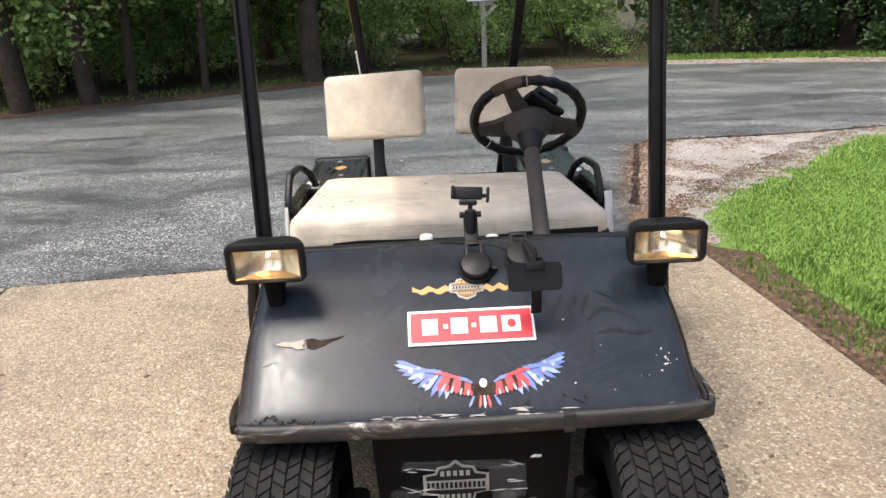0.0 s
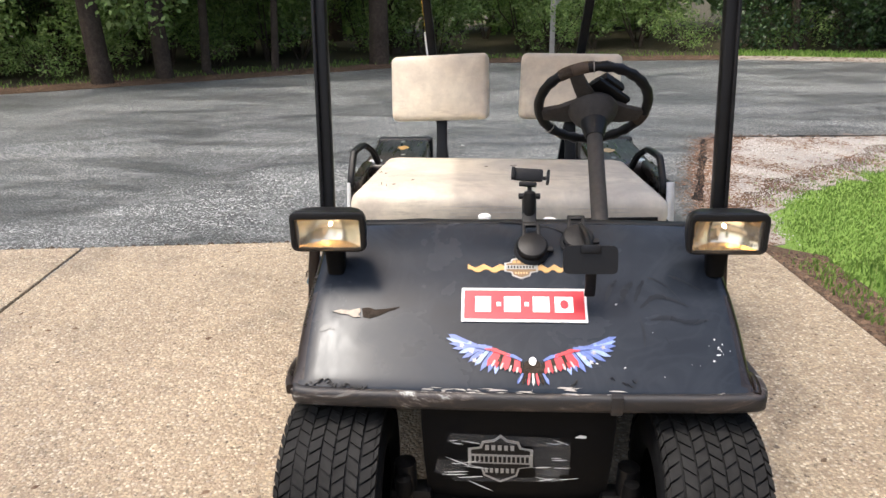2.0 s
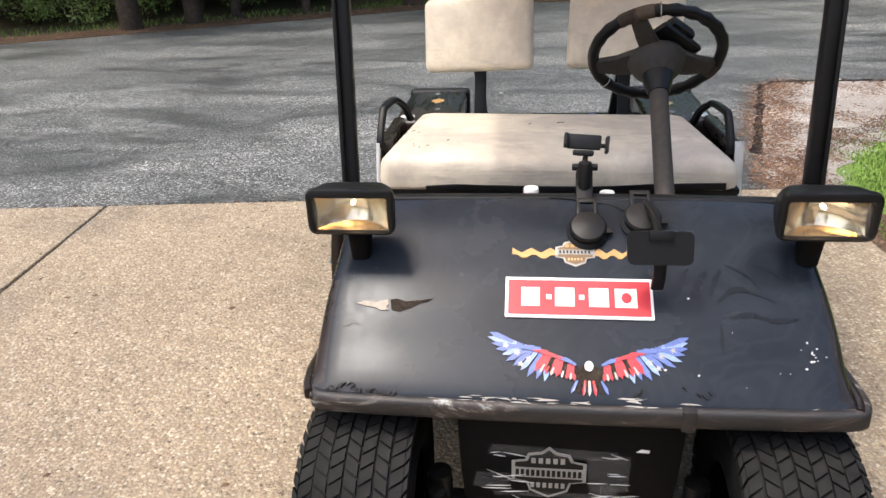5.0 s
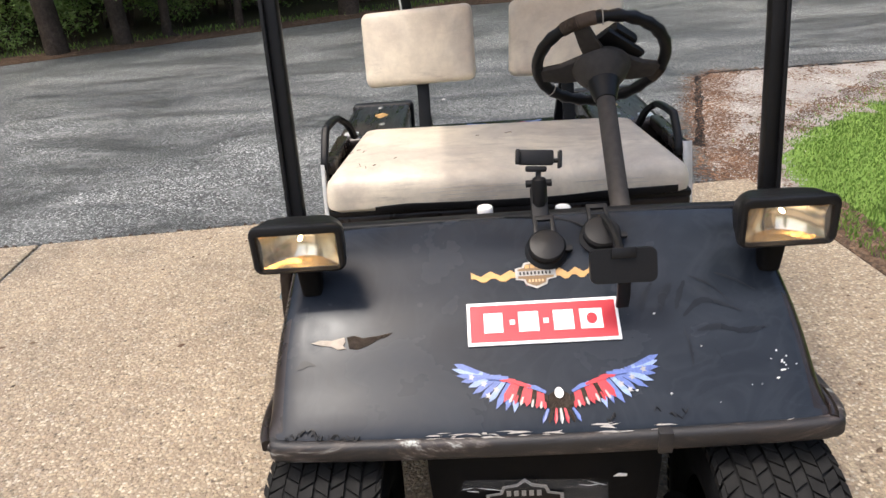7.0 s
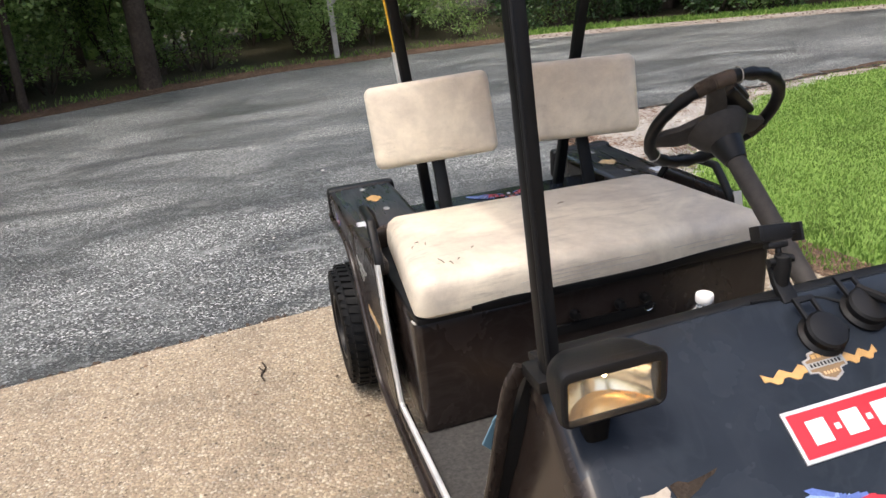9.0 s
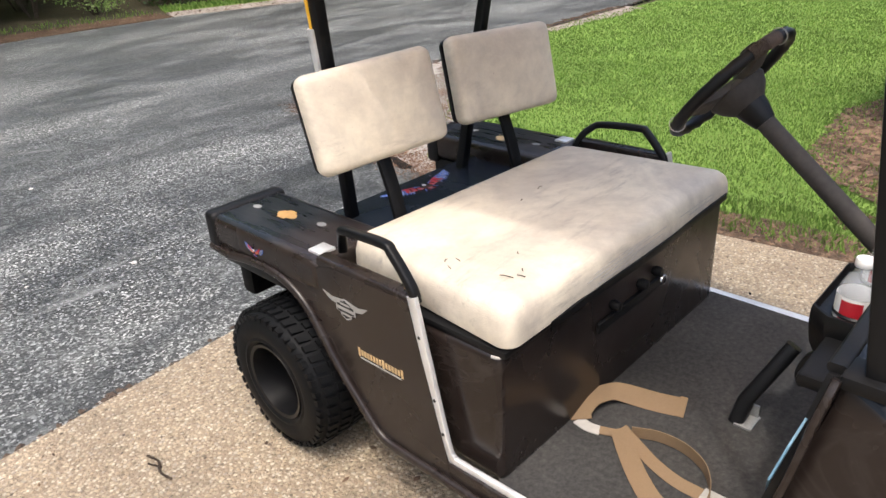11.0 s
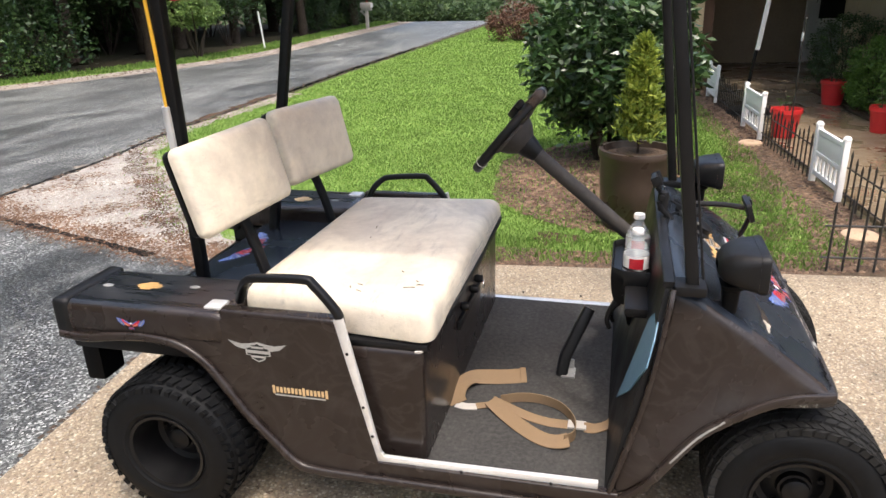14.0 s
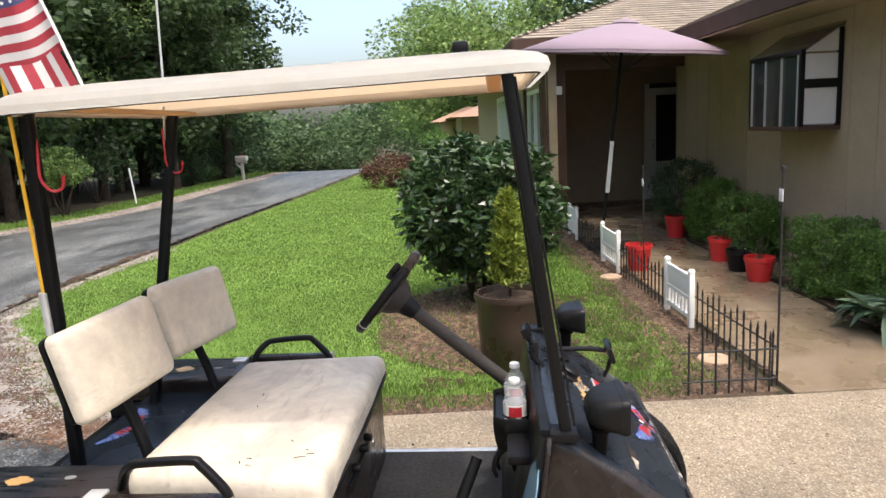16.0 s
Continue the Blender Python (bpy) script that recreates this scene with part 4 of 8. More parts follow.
# Roofs: near wing falls towards the drive, far wing towards the walk; the courses are real steps
def roof_slope(name, corner, along, up, length, run, hip0=0.0, hip1=0.0):
    """Shingle courses from an eave corner; up climbs the slope; the hips cut the ends."""
    bm = bmesh.new()
    c, a, b = Vector(corner), Vector(along).normalized(), Vector(up).normalized()
    nrm = a.cross(b)
    if nrm.z < 0:
        nrm = -nrm
    rows = int(run / 0.14)
    r = random.Random(4)
    for i in range(rows):
        s0, s1 = i * 0.14, i * 0.14 + 0.15
        x = hip0 * s0 + r.uniform(0, 0.2)
        end = length - hip1 * s0
        left = hip0 * s0
        while left < end:
            right = min(end, left + r.uniform(0.24, 0.34) * (1 if left > hip0 * s0 + 0.01 else 0.6))
            q = [c + a * left + b * s0 + nrm * 0.016, c + a * (right - 0.004) + b * s0 + nrm * 0.016, c + a * (right - 0.004) + b * s1 + nrm * 0.004, c + a * left + b * s1 + nrm * 0.004]
            lo = [q[0] - nrm * 0.014, q[1] - nrm * 0.014]
            v = [bm.verts.new(p) for p in q + lo]
            bm.faces.new(v[:4])
            bm.faces.new((v[4], v[5], v[1], v[0]))
            left = right
    deck = plate([(0, 0), (length, 0), (length - hip1 * run, run), (hip0 * run, run)], -0.06)
    m = Matrix((a, b, nrm)).transposed().to_4x4()
    m.translation = c
    ob = part(name, moved(deck, m), M["brown_trim"], house, "tan shingle roof slope", False)
    part("shingle_layer", bm, M["shingle"], ob, "rows of tan asphalt shingles", False)["kind"] = "stuff"
    return ob


pitch = radians(21)
roof_slope("roof", (-0.2, -1.28, 2.64), (1, 0, 0), (0, -math.cos(pitch), math.sin(pitch)), 6.4, 4.6)
roof_slope("roof", (6.15, 0.75, 2.7), (0, -1, 0), (math.cos(pitch), 0, math.sin(pitch)), 9.0, 4.6, 0.93, 0.0)
roof_slope("roof", (22.2, 0.75, 2.7), (-1, 0, 0), (0, -math.cos(pitch), math.sin(pitch)), 16.05, 4.6, 0.0, 0.93)
part("fascia", box(-0.2, 6.17, -1.3, -1.265, 2.46, 2.63, 0.004), M["brown_trim"], house, "brown painted fascia board", False)
part("fascia", box(6.13, 6.165, -1.26, 0.75, 2.52, 2.69, 0.004), M["brown_trim"], house, "", False)
part("fascia", box(6.17, 22.0, 0.74, 0.775, 2.52, 2.69, 0.004), M["brown_trim"], house, "", False)
part("soffit", box(-0.2, 6.8, -1.795, -1.302, 2.44, 2.46), M["house_wall"], house, smooth=False)
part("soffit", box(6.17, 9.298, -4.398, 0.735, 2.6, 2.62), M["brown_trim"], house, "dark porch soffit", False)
part("soffit", box(9.3, 22.0, 0.205, 0.735, 2.6, 2.62), M["house_wall"], house, "", False)
part("back_wall", box(0.25, 22.0, -9.2, -9.0, 0, 4.2), M["house_wall"], house, smooth=False)
part("end_wall", box(0.05, 0.25, -9.0, -1.8, 0, 3.4), M["house_wall"], house, smooth=False)
part("end_wall", box(22.0, 22.2, -9.0, 0.2, 0, 3.4), M["house_wall"], house, smooth=False)
part("downpipe", tube([(6.5, 0.42, 2.5), (6.55, 0.28, 2.3), (6.55, 0.24, 0.05)], 0.035, 8), M["brown_trim"], house, "brown downpipe")
# porch clutter: a wall lantern, a chair in the shade and two small hooks
part("wall_lantern", joined(box(6.56, 6.6, 0.0, 0.1, 1.95, 2.07, 0.01)), M["screen_white"], house, "small white wall lantern")

wing = thing("house", HOUSE @ Matrix.Translation((24.0, 0, -0.45)), "farther house wing with an orange-brown tiled roof", "house")
part("wall", box(0, 6.4, -8, 0.75, 0, 2.45), M["house_wall"], wing, smooth=False)
bm = bmesh.new()
v = [bm.verts.new(p) for p in ((-0.6, 1.25, 2.35), (-0.6, -8.6, 2.35), (6.9, -8.6, 2.35), (6.9, 1.25, 2.35), (3.0, -3.5, 4.0), (3.6, -3.9, 4.0))]
for f in ((0, 1, 4), (1, 2, 5, 4), (2, 3, 5), (3, 0, 4, 5), (0, 3, 2, 1)):
    bm.faces.new([v[i] for i in f])
part("roof", bm, M["terracotta_roof"], wing, "orange-brown tiled hip roof", False)
part("shutter", box(-0.04, -0.005, -0.5, 0.0, 0.6, 2.1), M["brown_trim"], wing, "", False)
part("back_wall", box(6.404, 9.6, -1.8, 1.5, 0, 2.3), M["house_wall"], wing, smooth=False)
bm = bmesh.new()
v = [bm.verts.new(p) for p in ((6.1, 2.0, 2.25), (6.1, -2.2, 2.25), (10.0, -2.2, 2.25), (10.0, 2.0, 2.25), (7.8, 0.1, 2.95), (8.3, -0.1, 2.95))]
for f in ((0, 1, 4), (1, 2, 5, 4), (2, 3, 5), (3, 0, 4, 5), (0, 3, 2, 1)):
    bm.faces.new([v[i] for i in f])
part("roof", bm, M["terracotta_roof"], wing, "", False)

# ---- by the walk ----
um = thing("patio_umbrella", HOUSE @ Matrix.Translation((4.75, -0.18, 0)), "open pale pink patio umbrella on a dark pole beside the walk", "umbrella")
part("pole", tube([(0, 0.06, 0.12), (0.0, -0.06, 1.2), (0, -0.23, 2.6)], 0.019, 10), M["steel_black"], um)
part("pole_tag", moved(box(-0.035, -0.022, -0.024, 0.024, -0.31, 0.31, 0.003), Matrix.Translation((0, -0.04, 1.0)) @ Matrix.Rotation(radians(6), 4, "X")), M["white"], um, "white plastic strip on the pole")
part("base", lathe([(0.0, 0.13), (0.05, 0.13), (0.06, 0.09), (0.22, 0.05), (0.24, 0.0), (0.0, 0.0)], 24), M["plastic"], um)
bm = bmesh.new()
N = 8
profile = [(0.0, 2.68), (0.13, 2.66), (0.5, 2.58), (0.9, 2.47), (1.30, 2.345)]
rows = []
TILT = Matrix.Translation((0, -0.23, 2.5)) @ Matrix.Rotation(radians(3.5), 4, "X") @ Matrix.Rotation(radians(-5.0), 4, "Y") @ Matrix.Diagonal((0.94, 0.94, 1, 1)) @ Matrix.Translation((0, 0.03, -2.5))
for r, z in profile:
    row = []
    for i in range(N * 6):
        a = 2 * math.pi * i / (N * 6)
        f = abs(((i % 6) / 6) - 0.5) * 2
        rr = r * (0.955 + 0.045 * f)
        row.append((rr * math.cos(a), rr * math.sin(a) - 0.03, z + (1 - f) * 0.006 * r))
    rows.append(row)
rows[0] = [(0.001 * math.cos(2 * math.pi * i / 48), 0.001 * math.sin(2 * math.pi * i / 48) - 0.03, 2.68) for i in range(48)]
rings(rows, True, False, bm)
canopy = part("canopy", moved(bm, TILT), M["umbrella"], um, "pale pink canvas canopy with eight ribs")
canopy.modifiers.new("cloth", "SOLIDIFY").thickness = 0.006
part("vent", moved(lathe([(0.0, 2.73), (0.02, 2.725), (0.15, 2.69), (0.17, 2.67)], 24), TILT @ Matrix.Translation((0, -0.03, 0))), M["umbrella"], canopy)
part("valance", moved(rings([[(p[0] * k, p[1] * k + (k - 1) * 0.03, p[2] - d) for p in rows[-1]] for k, d in ((1.0, 0.0), (1.003, 0.03))], True, False), TILT), M["umbrella"], canopy)
for i in range(8):
    a = 2 * math.pi * i / 8
    part("rib", moved(tube([(0.03 * math.cos(a), 0.03 * math.sin(a) - 0.03, 2.66), (1.22 * math.cos(a), 1.22 * math.sin(a) - 0.03, 2.325)], 0.007, 6), TILT), M["steel_black"], um)
    part("strut", moved(tube([(0.02 * math.cos(a), 0.02 * math.sin(a) - 0.02, 2.12), (0.62 * math.cos(a), 0.62 * math.sin(a) - 0.03, 2.49)], 0.006, 6), TILT), M["steel_black"], um)


def picket_panel(u0, u1, v, label):
    """White plastic garden fence panel: two posts, cap rail, upper board, lower pickets."""
    w = u1 - u0
    f = thing("picket_fence_panel", HOUSE @ Matrix.Translation((u0, v, 0)), label, "fence panel", "white panels of the low fence")
    for x in (0, w - 0.045):
        p = part("post", box(x, x + 0.045, -0.02, 0.02, 0.0, 0.425, 0.004), M["white"], f)
        part("post_cap", lathe([(0, 0.452), (0.018, 0.447), (0.03, 0.43), (0.03, 0.424)], 8, bm=None), M["white"], p).location = (x + 0.0225, 0, 0)
    part("top_rail", box(0.03, w - 0.03, -0.012, 0.012, 0.365, 0.40, 0.003), M["white"], f)
    part("middle_rail", box(0.03, w - 0.03, -0.012, 0.012, 0.205, 0.235, 0.003), M["white"], f)
    part("bottom_rail", box(0.03, w - 0.03, -0.012, 0.012, 0.06, 0.095, 0.003), M["white"], f)
    part("board", box(0.045, w - 0.045, -0.006, 0.006, 0.235, 0.365, 0.002), M["white"], f)
    n = 7
    for i in range(n):
        x = 0.06 + (w - 0.12) * i / (n - 1)
        part("picket", box(x - 0.012, x + 0.012, -0.008, 0.008, 0.09, 0.208, 0.002), M["white"], f)
    return f


picket_panel(1.27, 1.86, 0.03, "white plastic picket fence panel with a solid upper board")
picket_panel(3.29, 4.01, 0.05, "white plastic picket fence panel with a solid upper board")
picket_panel(5.46, 6.02, 0.04, "white plastic picket fence panel with a solid upper board")


def wire_panel(p0, p1, count, label, h=0.335):
    """Black spiked wire edging: two rails and upright rods."""
    a, b = Vector(p0), Vector(p1)
    d = b - a
    f = thing("wire_fence_panel", HOUSE @ Matrix.Translation((a.x, a.y, 0)) @ Matrix.Rotation(math.atan2(d.y, d.x), 4, "Z"), label, "fence panel", "black spiked edging of the low fence")
    w = d.length
    for z in (0.075, 0.25):
        part("rail", tube([(0, 0, z), (w, 0, z)], 0.006, 6), M["iron"], f)
    for i in range(count):
        x = w * (i + 0.5) / count
        hh = h + 0.03 * math.sin(i * 1.7)
        bm = tube([(x, 0, 0), (x, 0, hh - 0.03)], 0.0065, 6)
        rings([[(x + 0.010 * c, 0.010 * s, hh - 0.035) for c, s in ((1, 0), (0, 1), (-1, 0), (0, -1))], [(x + 0.001 * c, 0.001 * s, hh + 0.015) for c, s in ((1, 0), (0, 1), (-1, 0), (0, -1))]], True, True, bm)
        part("rod", bm, M["iron"], f)
    return f


wire_panel((0.02, 0.0), (1.24, 0.02), 13, "low black spiked wire edging by the walk")
wire_panel((1.90, 0.03), (3.26, 0.05), 14, "low black spiked wire edging by the walk")
wire_panel((4.05, 0.05), (5.42, 0.04), 15, "low black spiked wire edging by the walk")
wire_panel((0.0, 0.55), (0.0, 0.01), 7, "low black wire edging turned back from the walk's corner", 0.365)


def garden_stake(u, v, h, label):
    s = thing("garden_stake", HOUSE @ Matrix.Translation((u, v, 0)), label, "stake", "thin stakes along the walk")
    part("rod", tube([(0, 0, 0), (0.004, 0, h)], 0.007, 8), M["iron"], s)
    part("knob", lathe([(0, h + 0.02), (0.013, h + 0.015), (0.015, h), (0.0, h - 0.005)], 10), M["iron"], s)
    part("tag", box(-0.022, 0.022, 0.007, 0.012, h - 0.18, h - 0.11, 0.002), M["white"], s, "white paper tag")
    return s


garden_stake(0.07, -0.03, 1.26, "tall thin dark metal stake with a white tag")
garden_stake(3.0, -0.12, 1.1, "tall thin dark metal stake with a white tag")


def flower_pot(u, v, r, h, mat, label):
    p = thing("flower_pot", HOUSE @ Matrix.Translation((u, v, 0)), label, "flower pot", "pots along the walk")
    part("pot", lathe([(0.0, 0.0), (r * 0.72, 0.0), (r * 0.74, 0.01), (r * 0.95, h - 0.05), (r * 0.96, h - 0.045), (r * 1.03, h - 0.04), (r * 1.03, h), (r * 0.93, h), (r * 0.9, h - 0.05), (0.0, h - 0.05)], 28), mat, p)
    part("soil", lathe([(0.0, h - 0.035), (r * 0.5, h - 0.04), (r * 0.9, h - 0.048)], 20), M["dirt"], p)
    g = np.random.default_rng(int(u * 100))
    stems = bmesh.new()
    for i in range(4):
        a = g.uniform(0, 6.28)
        tube([(0.02 * math.cos(a), 0.02 * math.sin(a), h - 0.05), (0.08 * math.cos(a), 0.08 * math.sin(a), h + g.uniform(0.08, 0.24))], 0.004, 5, stems)
    part("stem", stems, M["bark"], p)
    k = clumps(g, 26, 6, (0, 0, h + 0.05), (0.08, 0.08, 0.07), 0.04)
    leaves("foliage", k, 0.05, M["leaf_dark"], g, p, 0.35)
    return p


flower_pot(2.68, -1.12, 0.135, 0.23, M["red_pot"], "red plastic flower pot with a bare stem beside the walk")
flower_pot(3.14, -1.13, 0.13, 0.22, M["plastic"], "black plastic plant pot between red pots")
flower_pot(3.68, -1.15, 0.125, 0.25, M["red_pot"], "red plastic flower pot with thin foliage")
flower_pot(5.33, -1.24, 0.145, 0.28, M["red_pot"], "red plastic flower pot under the dark shrub")
flower_pot(3.45, -0.2, 0.14, 0.27, M["red_pot"], "large red plastic flower pot behind the fence")


def stone_ring(u, v):
    """Round tan paver with a hollow."""
    s = thing("stepping_stone", HOUSE @ Matrix.Translation((u, v, -0.006)), "round tan stepping stone lying in mulch", "stepping stone", "stepping stones by the fence")
    part("paver", lathe([(0.0, 0.016), (0.03, 0.016), (0.04, 0.024), (0.092, 0.024), (0.104, 0.015), (0.108, 0.0), (0, 0)], 24), M["paver"], s)


stone_ring(0.57, 0.14)
stone_ring(3.14, 0.17)

# ---- plants ----
def limb(bm, a, b, r0, r1, rng, n=7, wob=0.06):
    a, b = Vector(a), Vector(b)
    pts = [a.lerp(b, t) + Vector(rng.normal(size=3)) * wob * math.sin(math.pi * t) for t in np.linspace(0, 1, 5)]
    sweep(pts, lambda t: circle(r0 + (r1 - r0) * t, n), (0.3, 0.9, 0.1), True, bm)


def make_tree(seed, h, r, crown_low, crown_r, count, mat, lean=0.0, size=0.118, label="tall leafy woodland tree with a dark trunk", lumps=60, lump=0.3):
    g = np.random.default_rng(seed)
    t = thing("tree", Matrix(), label, "tree", "woodland trees beyond the road")
    bm = bmesh.new()
    top = Vector((lean * h, g.uniform(-0.2, 0.2), h * 0.9))
    bend = Vector((lean * h * 0.4 + g.uniform(-0.12, 0.12), g.uniform(-0.12, 0.12), h * 0.45))
    path = smooth_path([(0, 0, -0.05), (0.01, 0, 0.15), bend * 0.5, bend, top])
    sweep(path, lambda s: circle(r * (1.35 - 0.5 * min(1, s * 8)) * (1 - 0.75 * s), 10), (0.2, 0.95, 0.1), True, bm)
    for i in range(9):
        z = crown_low * 0.9 + (h * 0.9 - crown_low) * g.uniform(0, 0.9)
        a = g.uniform(0, 6.28)
        k = z / h
        p = Vector((lean * h * k, 0, z))
        reach = crown_r * g.uniform(0.5, 0.95)
        limb(bm, p, p + Vector((math.cos(a) * reach, math.sin(a) * reach, reach * g.uniform(0.15, 0.6))), r * 0.32 * (1 - 0.5 * k), 0.012, g)
    part("trunk", bm, M["bark"], t)
    mid = (crown_low + h) / 2
    c = clumps(g, count, lumps, (lean * mid, 0, mid), (crown_r, crown_r, (h - crown_low) / 2), crown_r * lump, 0.3)
    leaves("crown", c, size, mat, g, t, 0.55, 0.25)
    return t


def make_shrub(seed, h, r, count, mat, size=0.11, label="wild leafy shrub at the woodland edge"):
    g = np.random.default_rng(seed)
    t = thing("shrub", Matrix(), label, "shrub", "undergrowth below the trees")
    bm = bmesh.new()
    for i in range(6):
        a = g.uniform(0, 6.28)
        limb(bm, (0.06 * math.cos(a), 0.06 * math.sin(a), -0.04), (r * 0.7 * math.cos(a), r * 0.7 * math.sin(a), h * g.uniform(0.6, 0.95)), 0.018, 0.006, g, 5, 0.05)
    part("branchwork", bm, M["bark"], t)
    c = clumps(g, count, 26, (0, 0, h * 0.55), (r, r, h * 0.48), r * 0.32, 0.2)
    c = c[c[:, 2] > 0.02]
    leaves("foliage", c, size, mat, g, t, 0.5, 0.2)
    return t


g = np.random.default_rng(21)
FAR_AWAY = Matrix.Translation((0, 60, 0))
kinds = [
    make_tree(1, 11.0, 0.24, 1.3, 2.6, 11500, M["leaf"]),
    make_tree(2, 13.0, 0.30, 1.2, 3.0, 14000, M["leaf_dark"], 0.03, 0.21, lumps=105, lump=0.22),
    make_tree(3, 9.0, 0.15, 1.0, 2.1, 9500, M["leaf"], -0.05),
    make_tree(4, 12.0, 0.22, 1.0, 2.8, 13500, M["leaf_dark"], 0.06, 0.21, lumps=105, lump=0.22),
]
shrubs = [
    make_shrub(11, 1.5, 0.9, 2900, M["leaf"], 0.08),
    make_shrub(12, 2.6, 1.2, 3700, M["leaf"], 0.092),
    make_shrub(13, 0.8, 0.7, 1500, M["leaf"], 0.06),
    make_shrub(14, 3.4, 1.4, 3800, M["leaf_dark"], 0.11),
    make_shrub(15, 1.5, 1.0, 2400, M["laurel"], 0.09),
    make_shrub(16, 2.8, 1.3, 3300, M["laurel"], 0.11),
]


def stand(src, x, y, s=1.0, first={}):
    """Put a plant down: the original once, copies after that."""
    m = Matrix.Translation((x, y, -0.03)) @ Matrix.Rotation(g.uniform(0, 6.28), 4, "Z") @ Matrix.Diagonal((s, s, s, 1))
    if src.name not in first:
        first[src.name] = True
        src.matrix_world = m
        return src
    c = copy_thing(src, m)
    c.matrix_world = m
    return c


def along(line, count, d0, d1):
    """Places at a distance behind a line, evenly spread with some scatter."""
    p = [Vector(q) for q in line]
    ln = [0.0]
    for a, b in zip(p, p[1:]):
        ln.append(ln[-1] + (b - a).length)
    for i in range(count):
        s = ln[-1] * (i + g.uniform(0.1, 0.9)) / count
        k = max(j for j in range(len(p) - 1) if ln[j] <= s)
        t = (p[k + 1] - p[k]).normalized()
        q = p[k] + t * (s - ln[k]) + Vector((t.y, -t.x)) * g.uniform(d0, d1)
        yield q.x, q.y


edge_line = [q for q in ROAD_FAR if -19 < q[0] < 30]
# a few trunks that stand out at the road
for k, x, y, s in ((0, -6.75, 10.9, 1.05), (0, -6.0, 11.5, 0.85), (2, -5.6, 12.2, 0.8), (0, -2.85, 13.6, 1.15), (2, -4.5, 12.6, 0.7), (2, 5.2, 15.8, 0.9), (1, 8.8, 14.6, 1.0), (3, 12.4, 13.9, 1.0), (3, 17.0, 14.6, 0.95), (1, 22.0, 15.0, 0.85), (3, 19.6, 13.7, 1.0), (1, 24.2, 14.0, 0.95), (0, 26.2, 15.6, 1.1), (3, 21.2, 16.4, 1.15), (0, 15.2, 15.2, 1.05)):
    stand(kinds[k], x, y, s)
# from x = 5 on, dark-leaved kinds carry the shade in their colour
for x, y in along(edge_line, 16, 2.8, 5.0):
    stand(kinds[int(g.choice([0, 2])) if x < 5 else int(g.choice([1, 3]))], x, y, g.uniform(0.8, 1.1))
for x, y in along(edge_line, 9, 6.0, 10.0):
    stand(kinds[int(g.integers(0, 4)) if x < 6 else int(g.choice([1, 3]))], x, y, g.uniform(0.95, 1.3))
# undergrowth beyond x = 3 takes darker leaves to paint the shade there
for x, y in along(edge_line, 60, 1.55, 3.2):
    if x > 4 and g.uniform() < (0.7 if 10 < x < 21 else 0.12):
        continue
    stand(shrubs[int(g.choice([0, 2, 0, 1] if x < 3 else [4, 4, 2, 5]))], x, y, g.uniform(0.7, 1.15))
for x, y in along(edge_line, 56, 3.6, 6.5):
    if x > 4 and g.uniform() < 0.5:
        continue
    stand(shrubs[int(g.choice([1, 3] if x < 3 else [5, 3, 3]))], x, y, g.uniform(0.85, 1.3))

# Woods behind, too deep to count
pts = []
for x, y in along(edge_line, 100, 8.0, 13.0):
    hh = g.uniform(3.5, 9.5)
    c = clumps(g, 800, 24, (x, y, hh * 0.5), (2.2, 2.2, hh * 0.5), 0.8, 0.1)
    pts.append(c)
for x, y in along(edge_line, 90, 10.0, 15.0):
    hh = g.uniform(1.8, 3.2)
    pts.append(clumps(g, 520, 16, (x, y, hh * 0.5), (2.0, 2.0, hh * 0.5), 0.6, 0.1))
pts = np.concatenate(pts)
# one wood in two leaf colours: lit below x = 5, shade-dark beyond
for near_side, mat, words in ((True, "leaf", "woods behind the roadside trees in the lighter, lit leaf colour"), (False, "leaf_dark", "woods behind the roadside trees, leaf colour darkened for shade")):
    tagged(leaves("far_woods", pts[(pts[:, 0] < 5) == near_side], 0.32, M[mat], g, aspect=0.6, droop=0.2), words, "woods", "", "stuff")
pts = []
for i in range(95):
    a = g.uniform(-0.12, 0.62)
    d = g.uniform(58, 100)
    # the ground falls away beyond the road's end, so its trees look low
    hh = g.uniform(3.3, 4.4) if 0.25 < a < 0.39 else g.uniform(5.0, 10.0)
    x, y = -2 + d * math.cos(a), 2 + d * math.sin(a)
    pts.append(clumps(g, 620, 24, (x, y, hh * 0.5 - 1.3), (3.4, 3.4, hh * 0.5 + 0.8), 1.1, 0.2))
tagged(leaves("distant_woods", np.concatenate(pts), 0.42, M["far_leaf"], g, aspect=0.6), "green trees at the road's end, haze put into leaf colour", "woods", "", "stuff")
# thicket closing the view where the road dips out of sight
pts = []
for x, y in along([(62, 16.6), (45, 14.4), (27, 12.6)], 46, 1.6, 7.0):
    hh = g.uniform(1.3, 2.5)
    pts.append(clumps(g, 900, 20, (x, y, hh * 0.5 + falling(x)), (1.6, 1.6, hh * 0.5), 0.5, 0.1))
tagged(leaves("roadside_thicket", np.concatenate(pts), 0.24, M["leaf_dark"], g, aspect=0.55), "low dark thicket at the far end of the road", "woods", "", "stuff")
# a wide tree rising behind the house
c = make_tree(9, 9.4, 0.35, 2.0, 4.9, 30000, M["leaf"], 0.0, 0.22, "broad green tree rising behind the house roof")
c.matrix_world = HOUSE @ Matrix.Translation((36, -0.7, -1.1)) @ Matrix.Diagonal((1.1, 1.1, 1.06, 1))
c["group"] = ""
